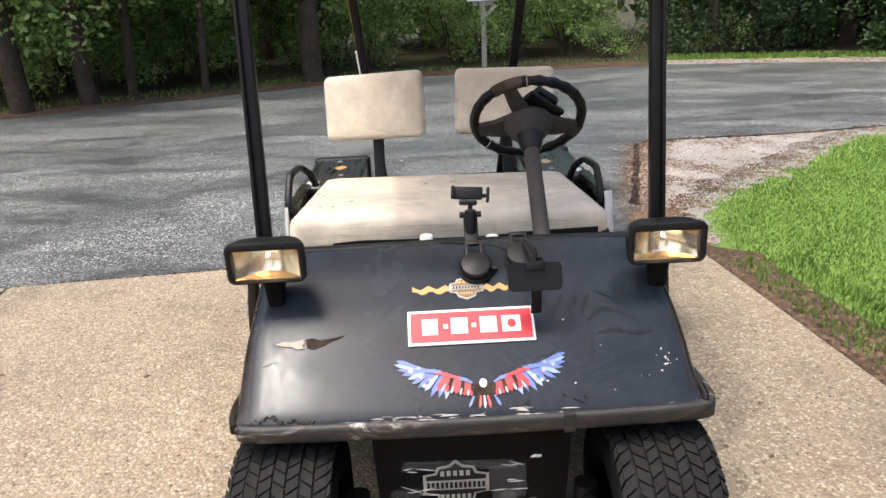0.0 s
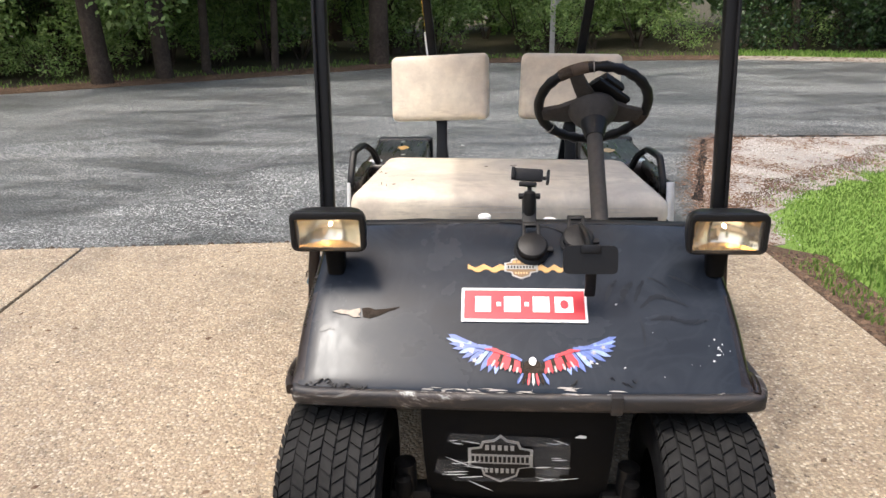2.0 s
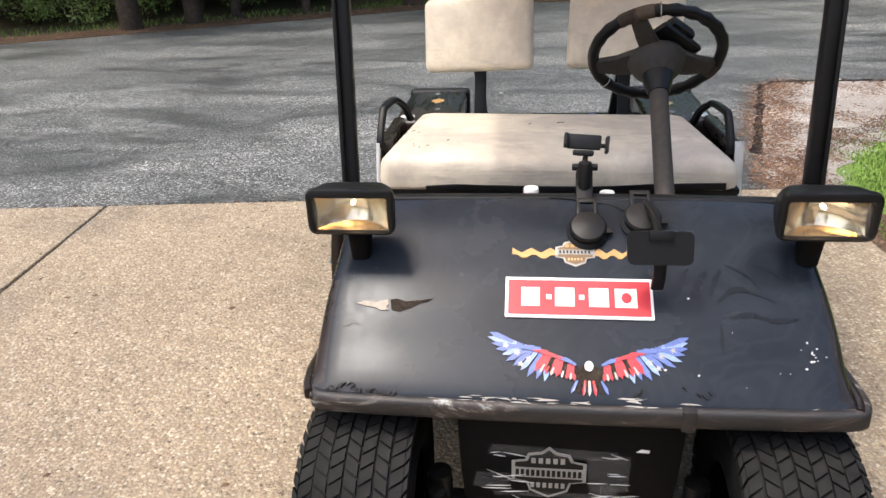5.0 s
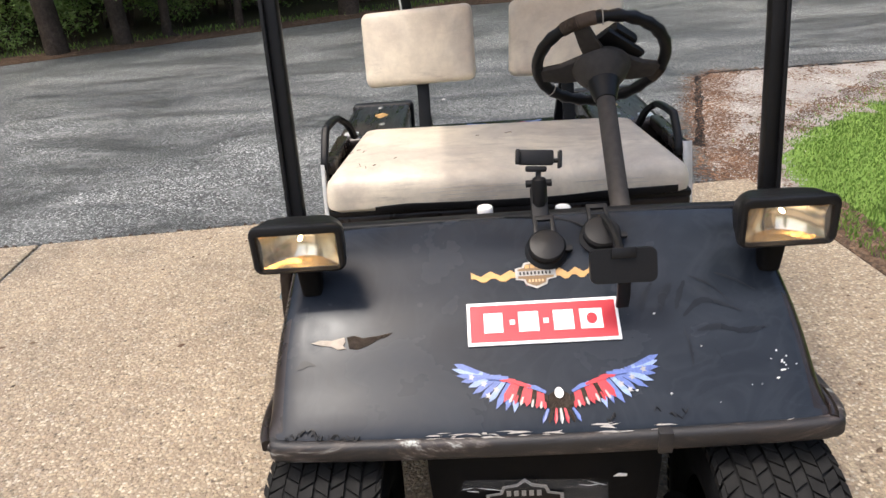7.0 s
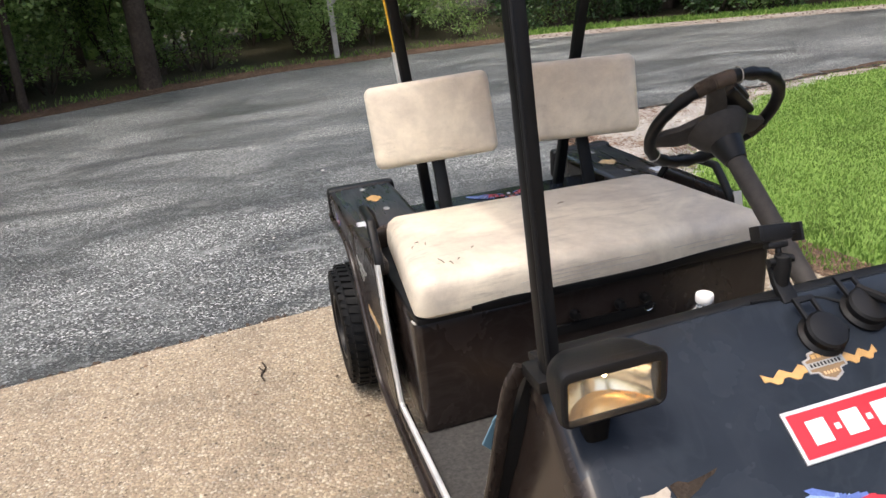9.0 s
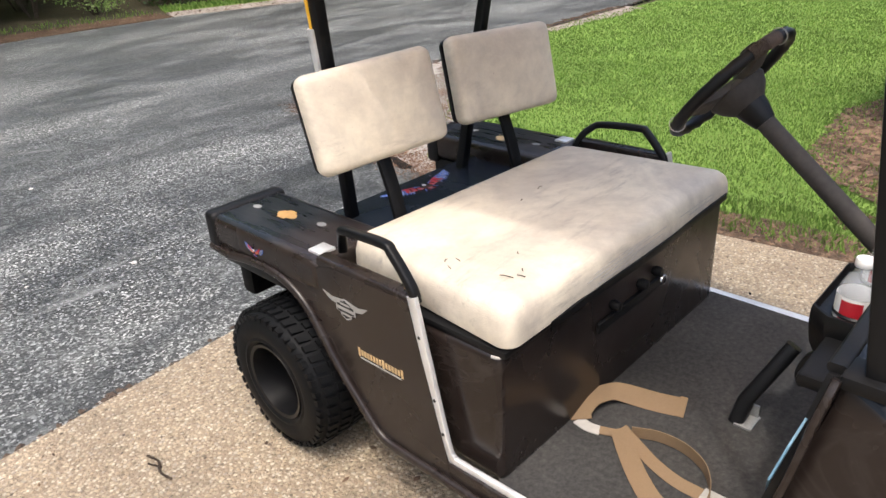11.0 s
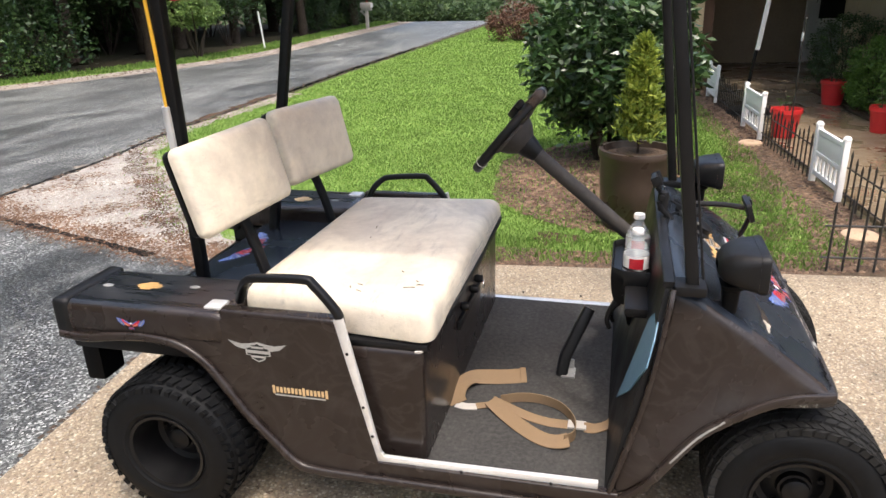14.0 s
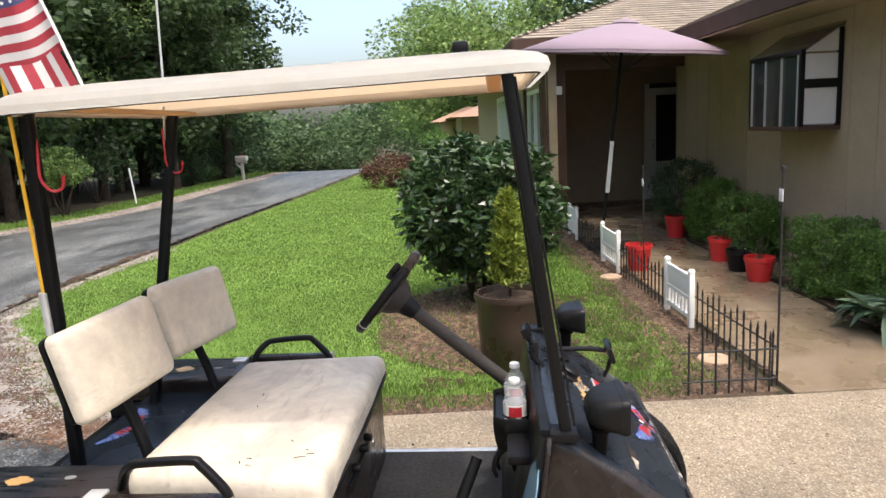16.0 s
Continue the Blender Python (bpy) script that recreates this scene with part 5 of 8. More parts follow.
c = make_tree(10, 10.0, 0.3, 2.5, 4.5, 12000, M["leaf_dark"], 0.0, 0.36, "dark tree behind the house")
c.matrix_world = HOUSE @ Matrix.Translation((35, -7.5, -1.1))
c["group"] = ""
# behind the camera, so that glossy paint has trees to mirror
for x, y in ((-16, -6), (-5, -19), (-18, 3)):
    stand(kinds[int(g.integers(0, 4))], x, y, 1.0)

# Small pale tree with level layers of leaves before the dark woods
lay = thing("dogwood", Matrix.Translation((12.45, 12.62, -0.03)), "small pale green tree with layered leaves before dark woods", "tree")
bm = bmesh.new()
for i in range(7):
    a = 0.9 * i
    limb(bm, (0.03 * math.cos(a), 0.03 * math.sin(a), -0.03), (0.55 * math.cos(a), 0.55 * math.sin(a), 1.05 + 0.09 * i), 0.025, 0.006, g, 6, 0.05)
part("branchwork", bm, M["bark"], lay)
cc = np.concatenate([clumps(g, 1300, 22, (0.1 * math.sin(3 * k), 0.1 * math.cos(2 * k), 0.86 + 0.2 * k), (w, w, 0.05), 0.12, 0.2) for k, w in enumerate((0.6, 0.78, 0.74, 0.5))])
leaves("foliage", cc, 0.085, M["leaf"], g, lay, 0.5, 0.25)

# Laurel bush on the lawn
bush = thing("laurel_bush", Matrix.Translation((4.1, 2.46, 0)), "large rounded evergreen laurel bush with glossy leaves", "bush")
bm = bmesh.new()
for i in range(9):
    a = 0.7 * i
    limb(bm, (0.1 * math.cos(a), 0.1 * math.sin(a), -0.03), (0.5 * math.cos(a), 0.5 * math.sin(a), 0.95), 0.025, 0.008, g, 6, 0.05)
part("branchwork", bm, M["bark"], bush)
cc = np.concatenate([clumps(g, 12500, 240, (0, 0, 0.86), (0.64, 0.68, 0.56), 0.10, 0.88), clumps(g, 1500, 30, (0, 0, 0.42), (0.5, 0.5, 0.35), 0.2, 0.5), clumps(g, 1800, 40, (0, 0, 0.85), (0.42, 0.42, 0.4), 0.2, 0.2)])
leaves("foliage", cc, 0.088, M["laurel"], g, bush, 0.36, 0.1)

# Glazed pot with a young conifer
pot = thing("planter", Matrix.Translation((2.36, 2.14, 0)), "tall brown glazed planter with a small yellow-green conifer", "planter")
part("pot", lathe([(0.0, 0.0), (0.185, 0.0), (0.20, 0.02), (0.222, 0.28), (0.226, 0.43), (0.236, 0.45), (0.241, 0.475), (0.236, 0.495), (0.212, 0.495), (0.205, 0.455), (0.0, 0.445)], 40), M["pot"], pot)
part("soil", lathe([(0.0, 0.462), (0.1, 0.466), (0.205, 0.456)], 24), M["dirt"], pot)
bm = tube([(0, 0, 0.455), (0.01, 0, 0.8), (0, 0.01, 1.12)], 0.009, 6)
part("stem", bm, M["bark"], pot)
hh = g.uniform(0, 1, 5200) ** 0.8
aa = g.uniform(0, 6.28, 5200)
rr = (0.120 * (1 - hh) ** 0.7 + 0.016) * g.uniform(0.3, 1.05, 5200) * (1 + 0.25 * np.sin(9 * hh * 3 + aa * 2))
leaves("foliage", np.stack([rr * np.cos(aa), rr * np.sin(aa), 0.54 + 0.60 * hh], 1), 0.05, M["conifer"], g, pot, 0.3, -0.9)

# Clipped shrubs along the house
def hedge(u, v, rx, ry, h, count, label, mat="boxwood", name="hedge_shrub", boxy=0.5):
    s = thing(name, HOUSE @ Matrix.Translation((u, v, 0)), label, "shrub", "clipped shrubs along the house wall")
    bm = bmesh.new()
    for i in range(5):
        a = 1.3 * i
        limb(bm, (0.03 * math.cos(a), 0.03 * math.sin(a), -0.02), (rx * 0.6 * math.cos(a), ry * 0.6 * math.sin(a), h * 0.8), 0.014, 0.005, g, 5, 0.02)
    part("branchwork", bm, M["bark"], s)
    c = clumps(g, int(count * 2.3), 300, (0, 0, h * 0.5), (rx * 0.92, ry * 0.92, h * 0.46), 0.05, 0.95)
    c = np.concatenate([c, clumps(g, count // 3, 24, (0, 0, h * 0.45), (rx * 0.7, ry * 0.7, h * 0.4), 0.12, 0.3)])
    # shears leave flat sides and tops with rounded shoulders
    p = (c - np.array((0, 0, h * 0.5))) / np.array((rx, ry, h * 0.5))
    square = (np.linalg.norm(p, axis=1) / (np.abs(p).max(1) + 1e-6)) ** boxy
    c = np.array((0, 0, h * 0.5)) + p * square[:, None] * np.array((rx, ry, h * 0.5))
    leaves("foliage", c[c[:, 2] > 0.01], 0.025, M[mat], g, s, 0.55)
    return s


hedge(1.28, -1.54, 0.50, 0.27, 0.62, 8500, "low clipped green hedge against the house wall", boxy=0.75)
hedge(2.06, -1.52, 0.48, 0.32, 0.63, 8500, "low clipped green hedge against the house wall", boxy=0.75)
hedge(3.80, -1.5, 0.40, 0.32, 0.70, 7000, "rounded clipped green shrub behind the red pots")
hedge(4.78, -1.5, 0.36, 0.30, 0.80, 7000, "rounded clipped green shrub behind the red pots")
hedge(5.75, -1.5, 0.60, 0.40, 1.0, 5000, "dark evergreen shrub in the porch shade", "laurel")

ho = thing("hosta", HOUSE @ Matrix.Translation((0.93, -1.30, 0)), "hosta with broad blue-green ribbed leaves", "plant")
bm = bmesh.new()
for i in range(110):
    a, tilt, ln = g.uniform(0, 6.28), g.uniform(0.15, 1.0), g.uniform(0.16, 0.33)
    base = Vector((0.10 * math.cos(a), 0.10 * math.sin(a), 0.06))
    rows = []
    for k in range(7):
        t = k / 6
        out = ln * t
        z = 0.16 * tilt + out * (1.0 - tilt) - 0.9 * out * out * tilt / ln
        w = 0.046 * math.sin(math.pi * min(1, t * 0.94 + 0.05)) ** 0.8
        p = base + Vector((math.cos(a) * out, math.sin(a) * out, z))
        side = Vector((-math.sin(a), math.cos(a), 0))
        rows.append([p - side * w + Vector((0, 0, w * 0.35)), p, p + side * w + Vector((0, 0, w * 0.35))])
    rings(rows, False, False, bm)
part("leaves", bm, M["hosta"], ho)

# Bushes far along the lawn
far_bush = thing("bush", Matrix.Translation((17.2, 6.05, -0.02)), "low reddish-brown dried bush on the lawn", "bush")
c = clumps(g, 4200, 70, (0, 0, 0.46), (0.78, 0.75, 0.46), 0.16, 0.6)
leaves("foliage", c[c[:, 2] > 0], 0.075, M["brown_leaf"], g, far_bush, 0.5)
bm = bmesh.new()
for i in range(8):
    limb(bm, (0, 0, -0.02), (0.5 * math.cos(i), 0.5 * math.sin(i), 0.6), 0.02, 0.006, g, 5)
part("branchwork", bm, M["bark"], far_bush)
dome = thing("bush", HOUSE @ Matrix.Translation((12.0, 1.75, -0.02)), "tall domed clipped green bush near the house", "bush")
c = clumps(g, 9000, 260, (0, 0, 0.76), (0.52, 0.52, 0.74), 0.06, 0.93)
leaves("foliage", c[c[:, 2] > 0], 0.04, M["boxwood"], g, dome, 0.5)
bm = bmesh.new()
for i in range(6):
    limb(bm, (0, 0, -0.02), (0.3 * math.cos(i), 0.3 * math.sin(i), 1.1), 0.03, 0.006, g, 5)
part("branchwork", bm, M["bark"], dome)

# ---- roadside posts ----
def mailbox(x, y, h, label, yaw=0.0, big=True):
    b = thing("mailbox", Matrix.Translation((x, y, -0.02)) @ Matrix.Rotation(yaw, 4, "Z"), label, "mailbox")
    part("post", box(-0.05, 0.05, -0.05, 0.05, 0, h, 0.006), M["wood_grey"], b, "weathered grey timber post")
    part("arm", box(-0.2, 0.2, -0.045, 0.045, h - 0.09, h - 0.003, 0.005), M["wood_grey"], b)
    part("brace", moved(box(-0.16, 0.16, -0.03, 0.03, -0.03, 0.03, 0.004), Matrix.Translation((0.13, 0, h - 0.2)) @ Matrix.Rotation(radians(-45), 4, "Y")), M["wood_grey"], b)
    w, d, t = (0.3, 0.24, 0.22) if big else (0.21, 0.2, 0.19)
    outline = [(-d / 2, 0), (d / 2, 0), (d / 2, t * 0.55)] + [(d / 2 * math.cos(radians(a)), t * 0.55 + t * 0.45 * math.sin(radians(a))) for a in range(15, 166, 15)] + [(-d / 2, t * 0.55)]
    bm = plate(outline, 2 * w, "x", None, -w)
    part("box", moved(bm, Matrix.Translation((0, 0, h))), M["white"] if big else M["wood_grey"], b)
    part("box_door", moved(box(-0.008, 0.008, -d / 2 + 0.01, d / 2 - 0.01, 0.01, t * 0.85, 0.004), Matrix.Translation((-w - 0.008, 0, h))), M["silver"], b)
    part("flag", box(0.0, 0.05, -d / 2 - 0.012, -d / 2 - 0.004, h + 0.1, h + 0.26), M["red"], b, "small red signal flag")
    return b


mailbox(0.37, 14.9, 1.27, "white mailbox on a weathered grey post by the road")
mailbox(22.9, 12.85, 0.72, "grey mailbox on a post beside the road", 1.5, False)
ps = thing("marker_post", Matrix.Translation((14.75, 12.25, -0.02)), "thin white leaning marker post beside the road", "post")
part("post", tube([(0, 0, 0), (-0.12, 0.02, 0.95)], 0.022, 8), M["white"], ps)

# ---- golf cart: x across, y towards its rear, z up, from the front axle ----
CART = Matrix.Translation((0.067, 1.6, 0)) @ Matrix.Rotation(radians(3.6), 4, "Z")
cart = thing("golf_cart", CART, "worn brown and black golf cart with cream seats, headlamps lit", "golf cart")


def cp(name, bm, mat, parent=None, label="", smooth=True):
    return part(name, bm, mat, parent or cart, label, smooth)


COWL = [(-0.046, 0.527), (-0.024, 0.548), (0.03, 0.585), (0.063, 0.61), (0.10, 0.639), (0.165, 0.688), (0.216, 0.716), (0.27, 0.753), (0.33, 0.783), (0.352, 0.786)]


def cowl_z(y):
    return float(np.interp(y, [p[0] for p in COWL], [p[1] for p in COWL]))


def cowl_half(y):
    return float(np.interp(y, [-0.046, 0.0, 0.12, 0.2, 0.35], [0.500, 0.508, 0.508, 0.500, 0.486]))


def on_cowl(bm):
    """Lay flat pieces, drawn as (x, y, height), onto the sloping cowl."""
    for v in bm.verts:
        x, y, h = v.co
        s = (cowl_z(y + 0.01) - cowl_z(y - 0.01)) / 0.02
        k = math.hypot(1, s)
        v.co = (x, y - h * s / k, cowl_z(y) + h / k + 0.008 * (1 - (x / 0.5) ** 2))
    return bm


# Front cowl with its flared sides, one skin
bottoms = [(-0.035, 0.532, 0.500), (-0.015, 0.532, 0.508), (0.03, 0.530, 0.515), (0.08, 0.520, 0.522), (0.13, 0.502, 0.530), (0.20, 0.468, 0.548), (0.26, 0.425, 0.556), (0.32, 0.355, 0.568), (0.39, 0.262, 0.582), (0.478, 0.205, 0.592)]
sections = []
for (y, z), (yb, zb, xb) in zip(COWL, bottoms):
    w, r = cowl_half(y), 0.045
    ydy = y + 0.0
    half = []
    for k in range(7):
        t = k / 6
        e = t**1.25
        half.append((xb + (w - xb) * (1 - (1 - t) ** 1.6), yb + (ydy - yb) * t, zb + (z - r - zb) * t if z - r > zb else zb + (z - zb) * 0.5 * t))
    for a in (25, 50, 70, 90):
        half.append((w - r * (1 - math.cos(radians(a))), ydy, min(z, max(half[-1][2], z - r * (1 - math.sin(radians(a)))))))
    for x in (0.36, 0.24, 0.12):
        half.append((x, ydy, z + 0.008 * (1 - (x / 0.5) ** 2)))
    sections.append([(-x, yy, zz) for x, yy, zz in half] + [(0, ydy, z + 0.008)] + [(x, yy, zz) for x, yy, zz in reversed(half)])
bm = rings(sections, False, False)
ob = cp("front_cowl", bm, [M["brown"], M["black"]], None, "glossy black cowl over brown sides, scuffed and patched")
for f in ob.data.polygons:
    if abs(f.center.x) < 0.482 and f.normal.z > 0.3:
        f.material_index = 1
sol = ob.modifiers.new("shell", "SOLIDIFY")
sol.thickness, sol.offset = 0.008, -1.0
cowl = ob
sub = ob.modifiers.new("round", "SUBSURF")
sub.levels = sub.render_levels = 1

# Rolled lip round the front
half = [(-0.516, 0.13, 0.510), (-0.515, 0.06, 0.516), (-0.512, 0.01, 0.520), (-0.502, -0.022, 0.520), (-0.476, -0.036, 0.519), (-0.3, -0.041, 0.517)]
path = smooth_path([(x + 0.012, y, z) for x, y, z in half] + [(0.012, -0.042, 0.515)] + [(0.012 - x, y, z) for x, y, z in reversed(half)], 4)
cp("front_lip", sweep(path, lambda t: [(a, b) for a, b in rounded_rect(0.028, 0.042, 0.012, 3)]), M["lip"], None, "front lip with paint rubbed through to grey and white")
for s in (-1, 1):
    path = smooth_path([(s * (b[2] + 0.003), b[0], b[1]) for b in bottoms], 3)
    cp("fender_lip", sweep(path, rounded_rect(0.016, 0.024, 0.006, 2)), M["brown"], None, "rolled edge of the front fender")
    cp("arch_scuff", sweep(smooth_path([(s * 0.558, 0.21, 0.468), (s * 0.567, 0.27, 0.418), (s * 0.579, 0.33, 0.345)], 4), rounded_rect(0.006, 0.007, 0.002, 2)), M["badge_silver"], cowl, "worn silvery edge along the wheel arch")
cp("cowl_trim", sweep([(-0.478, 0.36, 0.784), (-0.2, 0.362, 0.786), (0, 0.362, 0.787), (0.2, 0.362, 0.786), (0.478, 0.36, 0.781)], rounded_rect(0.03, 0.016, 0.006, 3)), M["plastic"], None, "black rubber trim along the cowl's top")
for s in (-1, 1):
    cp("cowl_edge_trim", sweep(smooth_path([(s * 0.50, 0.352, 0.78), (s * 0.525, 0.362, 0.72), (s * 0.555, 0.40, 0.5), (s * 0.585, 0.472, 0.24)]), rounded_rect(0.014, 0.03, 0.006, 2), (1, 0, 0)), M["brown"], None, "thick brown edge of the cowl opening")

# Dash and toe board behind the cowl
dash = cp("dash_panel", rings([[(-0.485, 0.352, 0.775), (0.485, 0.352, 0.775), (0.485, 0.37, 0.775), (-0.485, 0.37, 0.775)], [(-0.53, 0.378, 0.6), (0.53, 0.378, 0.6), (0.53, 0.40, 0.6), (-0.53, 0.40, 0.6)], [(-0.575, 0.465, 0.222), (0.575, 0.465, 0.222), (0.575, 0.485, 0.222), (-0.575, 0.485, 0.222)]]), M["plastic"], None, "dark inner dash and toe board", False)
bm = plate([(-0.35, 0.556), (-0.372, 0.64), (-0.45, 0.70), (-0.50, 0.70), (-0.545, 0.662), (-0.568, 0.60), (-0.44, 0.455), (-0.285, 0.334)], 0.004, "y", None, 0.0)
for v in bm.verts:
    v.co.y += 0.4005 + 0.225 * (0.6 - v.co.z)
cp("toe_patch", bm, M["blue_pale"], dash, "pale blue painted patch of the toe board", False)
cp("dash_shelf", box(-0.3, 0.3, 0.38, 0.46, 0.60, 0.63, 0.012), M["plastic"], dash)
body = rings([[(0.09 + p * k, 0.425 + q * k, z) for p, q in ((-0.152, -0.045), (-0.150, 0.030), (-0.118, 0.068), (0.118, 0.068), (0.150, 0.030), (0.152, -0.045), (0.12, -0.075), (-0.12, -0.075))] for z, k in ((0.502, 0.66), (0.510, 0.80), (0.54, 0.92), (0.57, 0.97), (0.595, 1.0), (0.622, 1.0), (0.631, 0.975), (0.632, 0.94), (0.624, 0.90), (0.614, 0.88))])
HUNG = Matrix.Translation((-0.083, 0.008, 0.042))
hold = cp("cup_holder", moved(body, HUNG), M["plastic"], dash, "black plastic drink holder hung on the dash")
cp("holder_stem", rings([[(0.09 + p, 0.415 + q, z) for p, q in rounded_rect(w, d, 0.012, 3)] for z, w, d in ((0.40, 0.07, 0.04), (0.44, 0.09, 0.055), (0.48, 0.10, 0.065), (0.52, 0.13, 0.07))]), M["matte_black"], hold).data.transform(HUNG)
for x, ya, yb in ((0.0, 0.455, 0.485), (0.05, 0.45, 0.475)):
    cp("claw", sweep(smooth_path([(x, ya, 0.52), (x - 0.004, yb, 0.485), (x - 0.006, yb + 0.012, 0.445), (x - 0.004, yb + 0.004, 0.415)]), lambda t: rounded_rect(0.022 - 0.010 * t, 0.02 - 0.008 * t, 0.004, 2), (1, 0, 0)), M["plastic"], hold, "hooked claw under the holder").data.transform(HUNG)
cp("holder_mark", plate([(0.432 + 0.026 * math.cos(q), 0.552 + 0.009 * math.sin(q)) for q in np.linspace(0, 6.283, 19)[:-1]], 0.0015, "x", None, -0.048), M["silver_print"], hold, "small pale oval mark").data.transform(HUNG)
for x, y in ((-0.078, 0.426), (0.094, 0.424)):
    cp("rim", moved(lathe([(0.040, 0.0), (0.045, 0.006), (0.041, 0.010), (0.0395, 0.004), (0.0395, -0.02)], 20), Matrix.Translation((x, y, 0.662))), M["steel_black"], hold)


# Lower front
bm = rings([[(x * k + 0.002, y + 0.012 * (abs(x) / 0.22) ** 3, z) for x in np.linspace(-0.22, 0.22, 9)] + [(x * k + 0.002, y + 0.03, z) for x in np.linspace(0.22, -0.22, 9)] for k, y, z in ((1.0, -0.01, 0.50), (1.0, -0.008, 0.42), (0.985, -0.006, 0.33), (0.96, 0.0, 0.25), (0.93, 0.02, 0.205))])
front_panel = cp("front_panel", bm, M["matte_black"], None, "black lower front panel with taped badge")
cp("front_beam", box(-0.27, 0.29, 0.0, 0.05, 0.115, 0.20, 0.008), M["steel_black"], None, "black steel front frame beam")
for x in (-0.13, 0.15):
    cp("beam_plate", box(x - 0.06, x + 0.06, -0.012, -0.001, 0.14, 0.172, 0.003), M["steel_black"], None)
    cp("bolt", moved(lathe([(0, 0.016), (0.009, 0.014), (0.010, 0.0)], 6), Matrix.Translation((x + 0.035, -0.012, 0.157)) @ Matrix.Rotation(radians(90), 4, "X")), M["rust"], None)
for s in (-1, 1):
    cp("front_axle_arm", joined(box(min(s * 0.2, s * 0.3), max(s * 0.2, s * 0.3), 0.0, 0.05, 0.19, 0.235, 0.01), moved(lathe([(0.0, 0.075), (0.026, 0.07), (0.03, -0.06), (0.0, -0.075)], 12), Matrix.Translation((s * 0.262, 0.02, 0.235)))), M["steel_black"], None)
    cp("steering_knuckle", moved(lathe([(0.0, 0.03), (0.018, 0.026), (0.022, 0.0), (0.018, -0.02), (0.0, -0.026)], 10), Matrix.Translation((s * 0.262, -0.02, 0.262))), M["matte_black"], None, "grimy steering knuckle")

# Floor, sills, seat box, underbody
cp("floor_mat", box(-0.575, 0.575, 0.47, 0.98, 0.214, 0.228, 0.003), M["mat"], None, "worn dark grey rubber floor mat", False)
# unseen dark tray, added to block light under the body
cp("under_tray", box(-0.44, 0.44, 0.52, 1.98, 0.15, 0.2135, 0.01), M["steel_black"], None)
for s in (-1, 1):
    cp("frame_rail", box(s * 0.19 - 0.025, s * 0.19 + 0.025, 0.03, 0.56, 0.13, 0.20, 0.006), M["steel_black"], None)
box_front = cp("seat_box", joined(box(-0.552, 0.552, 0.968, 1.50, 0.22, 0.575, 0.022, 3)), M["brown"], None, "brown painted seat box")
cp("seat_board", box(-0.548, 0.548, 0.955, 1.51, 0.572, 0.592, 0.008), M["steel_black"], None, "black board under the cushion")
cp("corner_chip", sweep(smooth_path([(-0.54, 0.970, 0.573), (-0.549, 0.976, 0.573), (-0.552, 0.99, 0.573)], 3), rounded_rect(0.006, 0.008, 0.003, 2)), M["wood_grey"], box_front, "paint chipped to white on the corner")
key = cp("key_plate", box(-0.17, 0.16, 0.955, 0.967, 0.445, 0.475, 0.005), M["plastic"], box_front, "black control strip with key and knob")
for x, z in ((-0.10, 0.50), (0.04, 0.50), (0.12, 0.505)):
    cp("knob", moved(lathe([(0.0, 0.03), (0.012, 0.028), (0.016, 0.01), (0.012, 0.0)], 12), Matrix.Translation((x, 0.967, z)) @ Matrix.Rotation(radians(90), 4, "X")), M["plastic"], box_front)
cp("key_ring", tube([(0.12 + 0.014 * math.cos(a), 0.935, 0.485 + 0.014 * math.sin(a)) for a in np.linspace(0, 6.28, 15)], 0.002, 5), M["chrome"], box_front, "steel key ring")

for s in (-1, 1):
    zr = 0.2165 if s < 0 else 0.188
    cp("rocker", sweep(smooth_path([(s * 0.586, 0.45, zr), (s * 0.586, 0.8, zr), (s * 0.586, 1.05, zr), (s * 0.585, 1.12, zr)]), rounded_rect(0.03, 0.053, 0.006, 3)), M["brown"], None, "brown rocker below the sill")
    low = 0.0 if s < 0 else -0.024
    bar = [(s * 0.592, 1.182, 0.672), (s * 0.594, 1.150, 0.52), (s * 0.592, 1.108, 0.30), (s * 0.590, 1.094, 0.258 + low), (s * 0.588, 1.07, 0.246 + low), (s * 0.586, 0.9, 0.246 + low), (s * 0.582, 0.50, 0.250 + low)]
    sill = cp("sill_trim", sweep(smooth_path(bar, 5), rounded_rect(0.028, 0.014, 0.004, 2) if s < 0 else rounded_rect(0.012, 0.030, 0.003, 2), (s, 0, 0.0)), M["silver"], None, "scuffed aluminium sill trim")
    for y, z in ((1.162, 0.575), (1.128, 0.415), (1.108, 0.325), (0.86, 0.247), (0.62, 0.249)):
        nrm = Matrix.Rotation(radians(90 * s), 4, "Y")
        cp("screw", moved(lathe([(0, 0.003), (0.004, 0.002), (0.005, 0.0)], 8), Matrix.Translation((s * 0.6, y, z)) @ nrm), M["steel_black"], sill)

# Rear body: side skins with wheel arches, decks and the well between
SIDE = [(1.185, 0.668), (1.48, 0.664), (1.56, 0.640), (2.03, 0.632), (2.055, 0.60), (2.055, 0.56), (1.97, 0.548), (1.87, 0.562), (1.77, 0.568), (1.68, 0.558), (1.62, 0.53), (1.575, 0.49), (1.53, 0.425), (1.48, 0.352), (1.41, 0.275), (1.345, 0.208), (1.30, 0.188), (1.08, 0.19), (1.095, 0.27), (1.13, 0.43)]
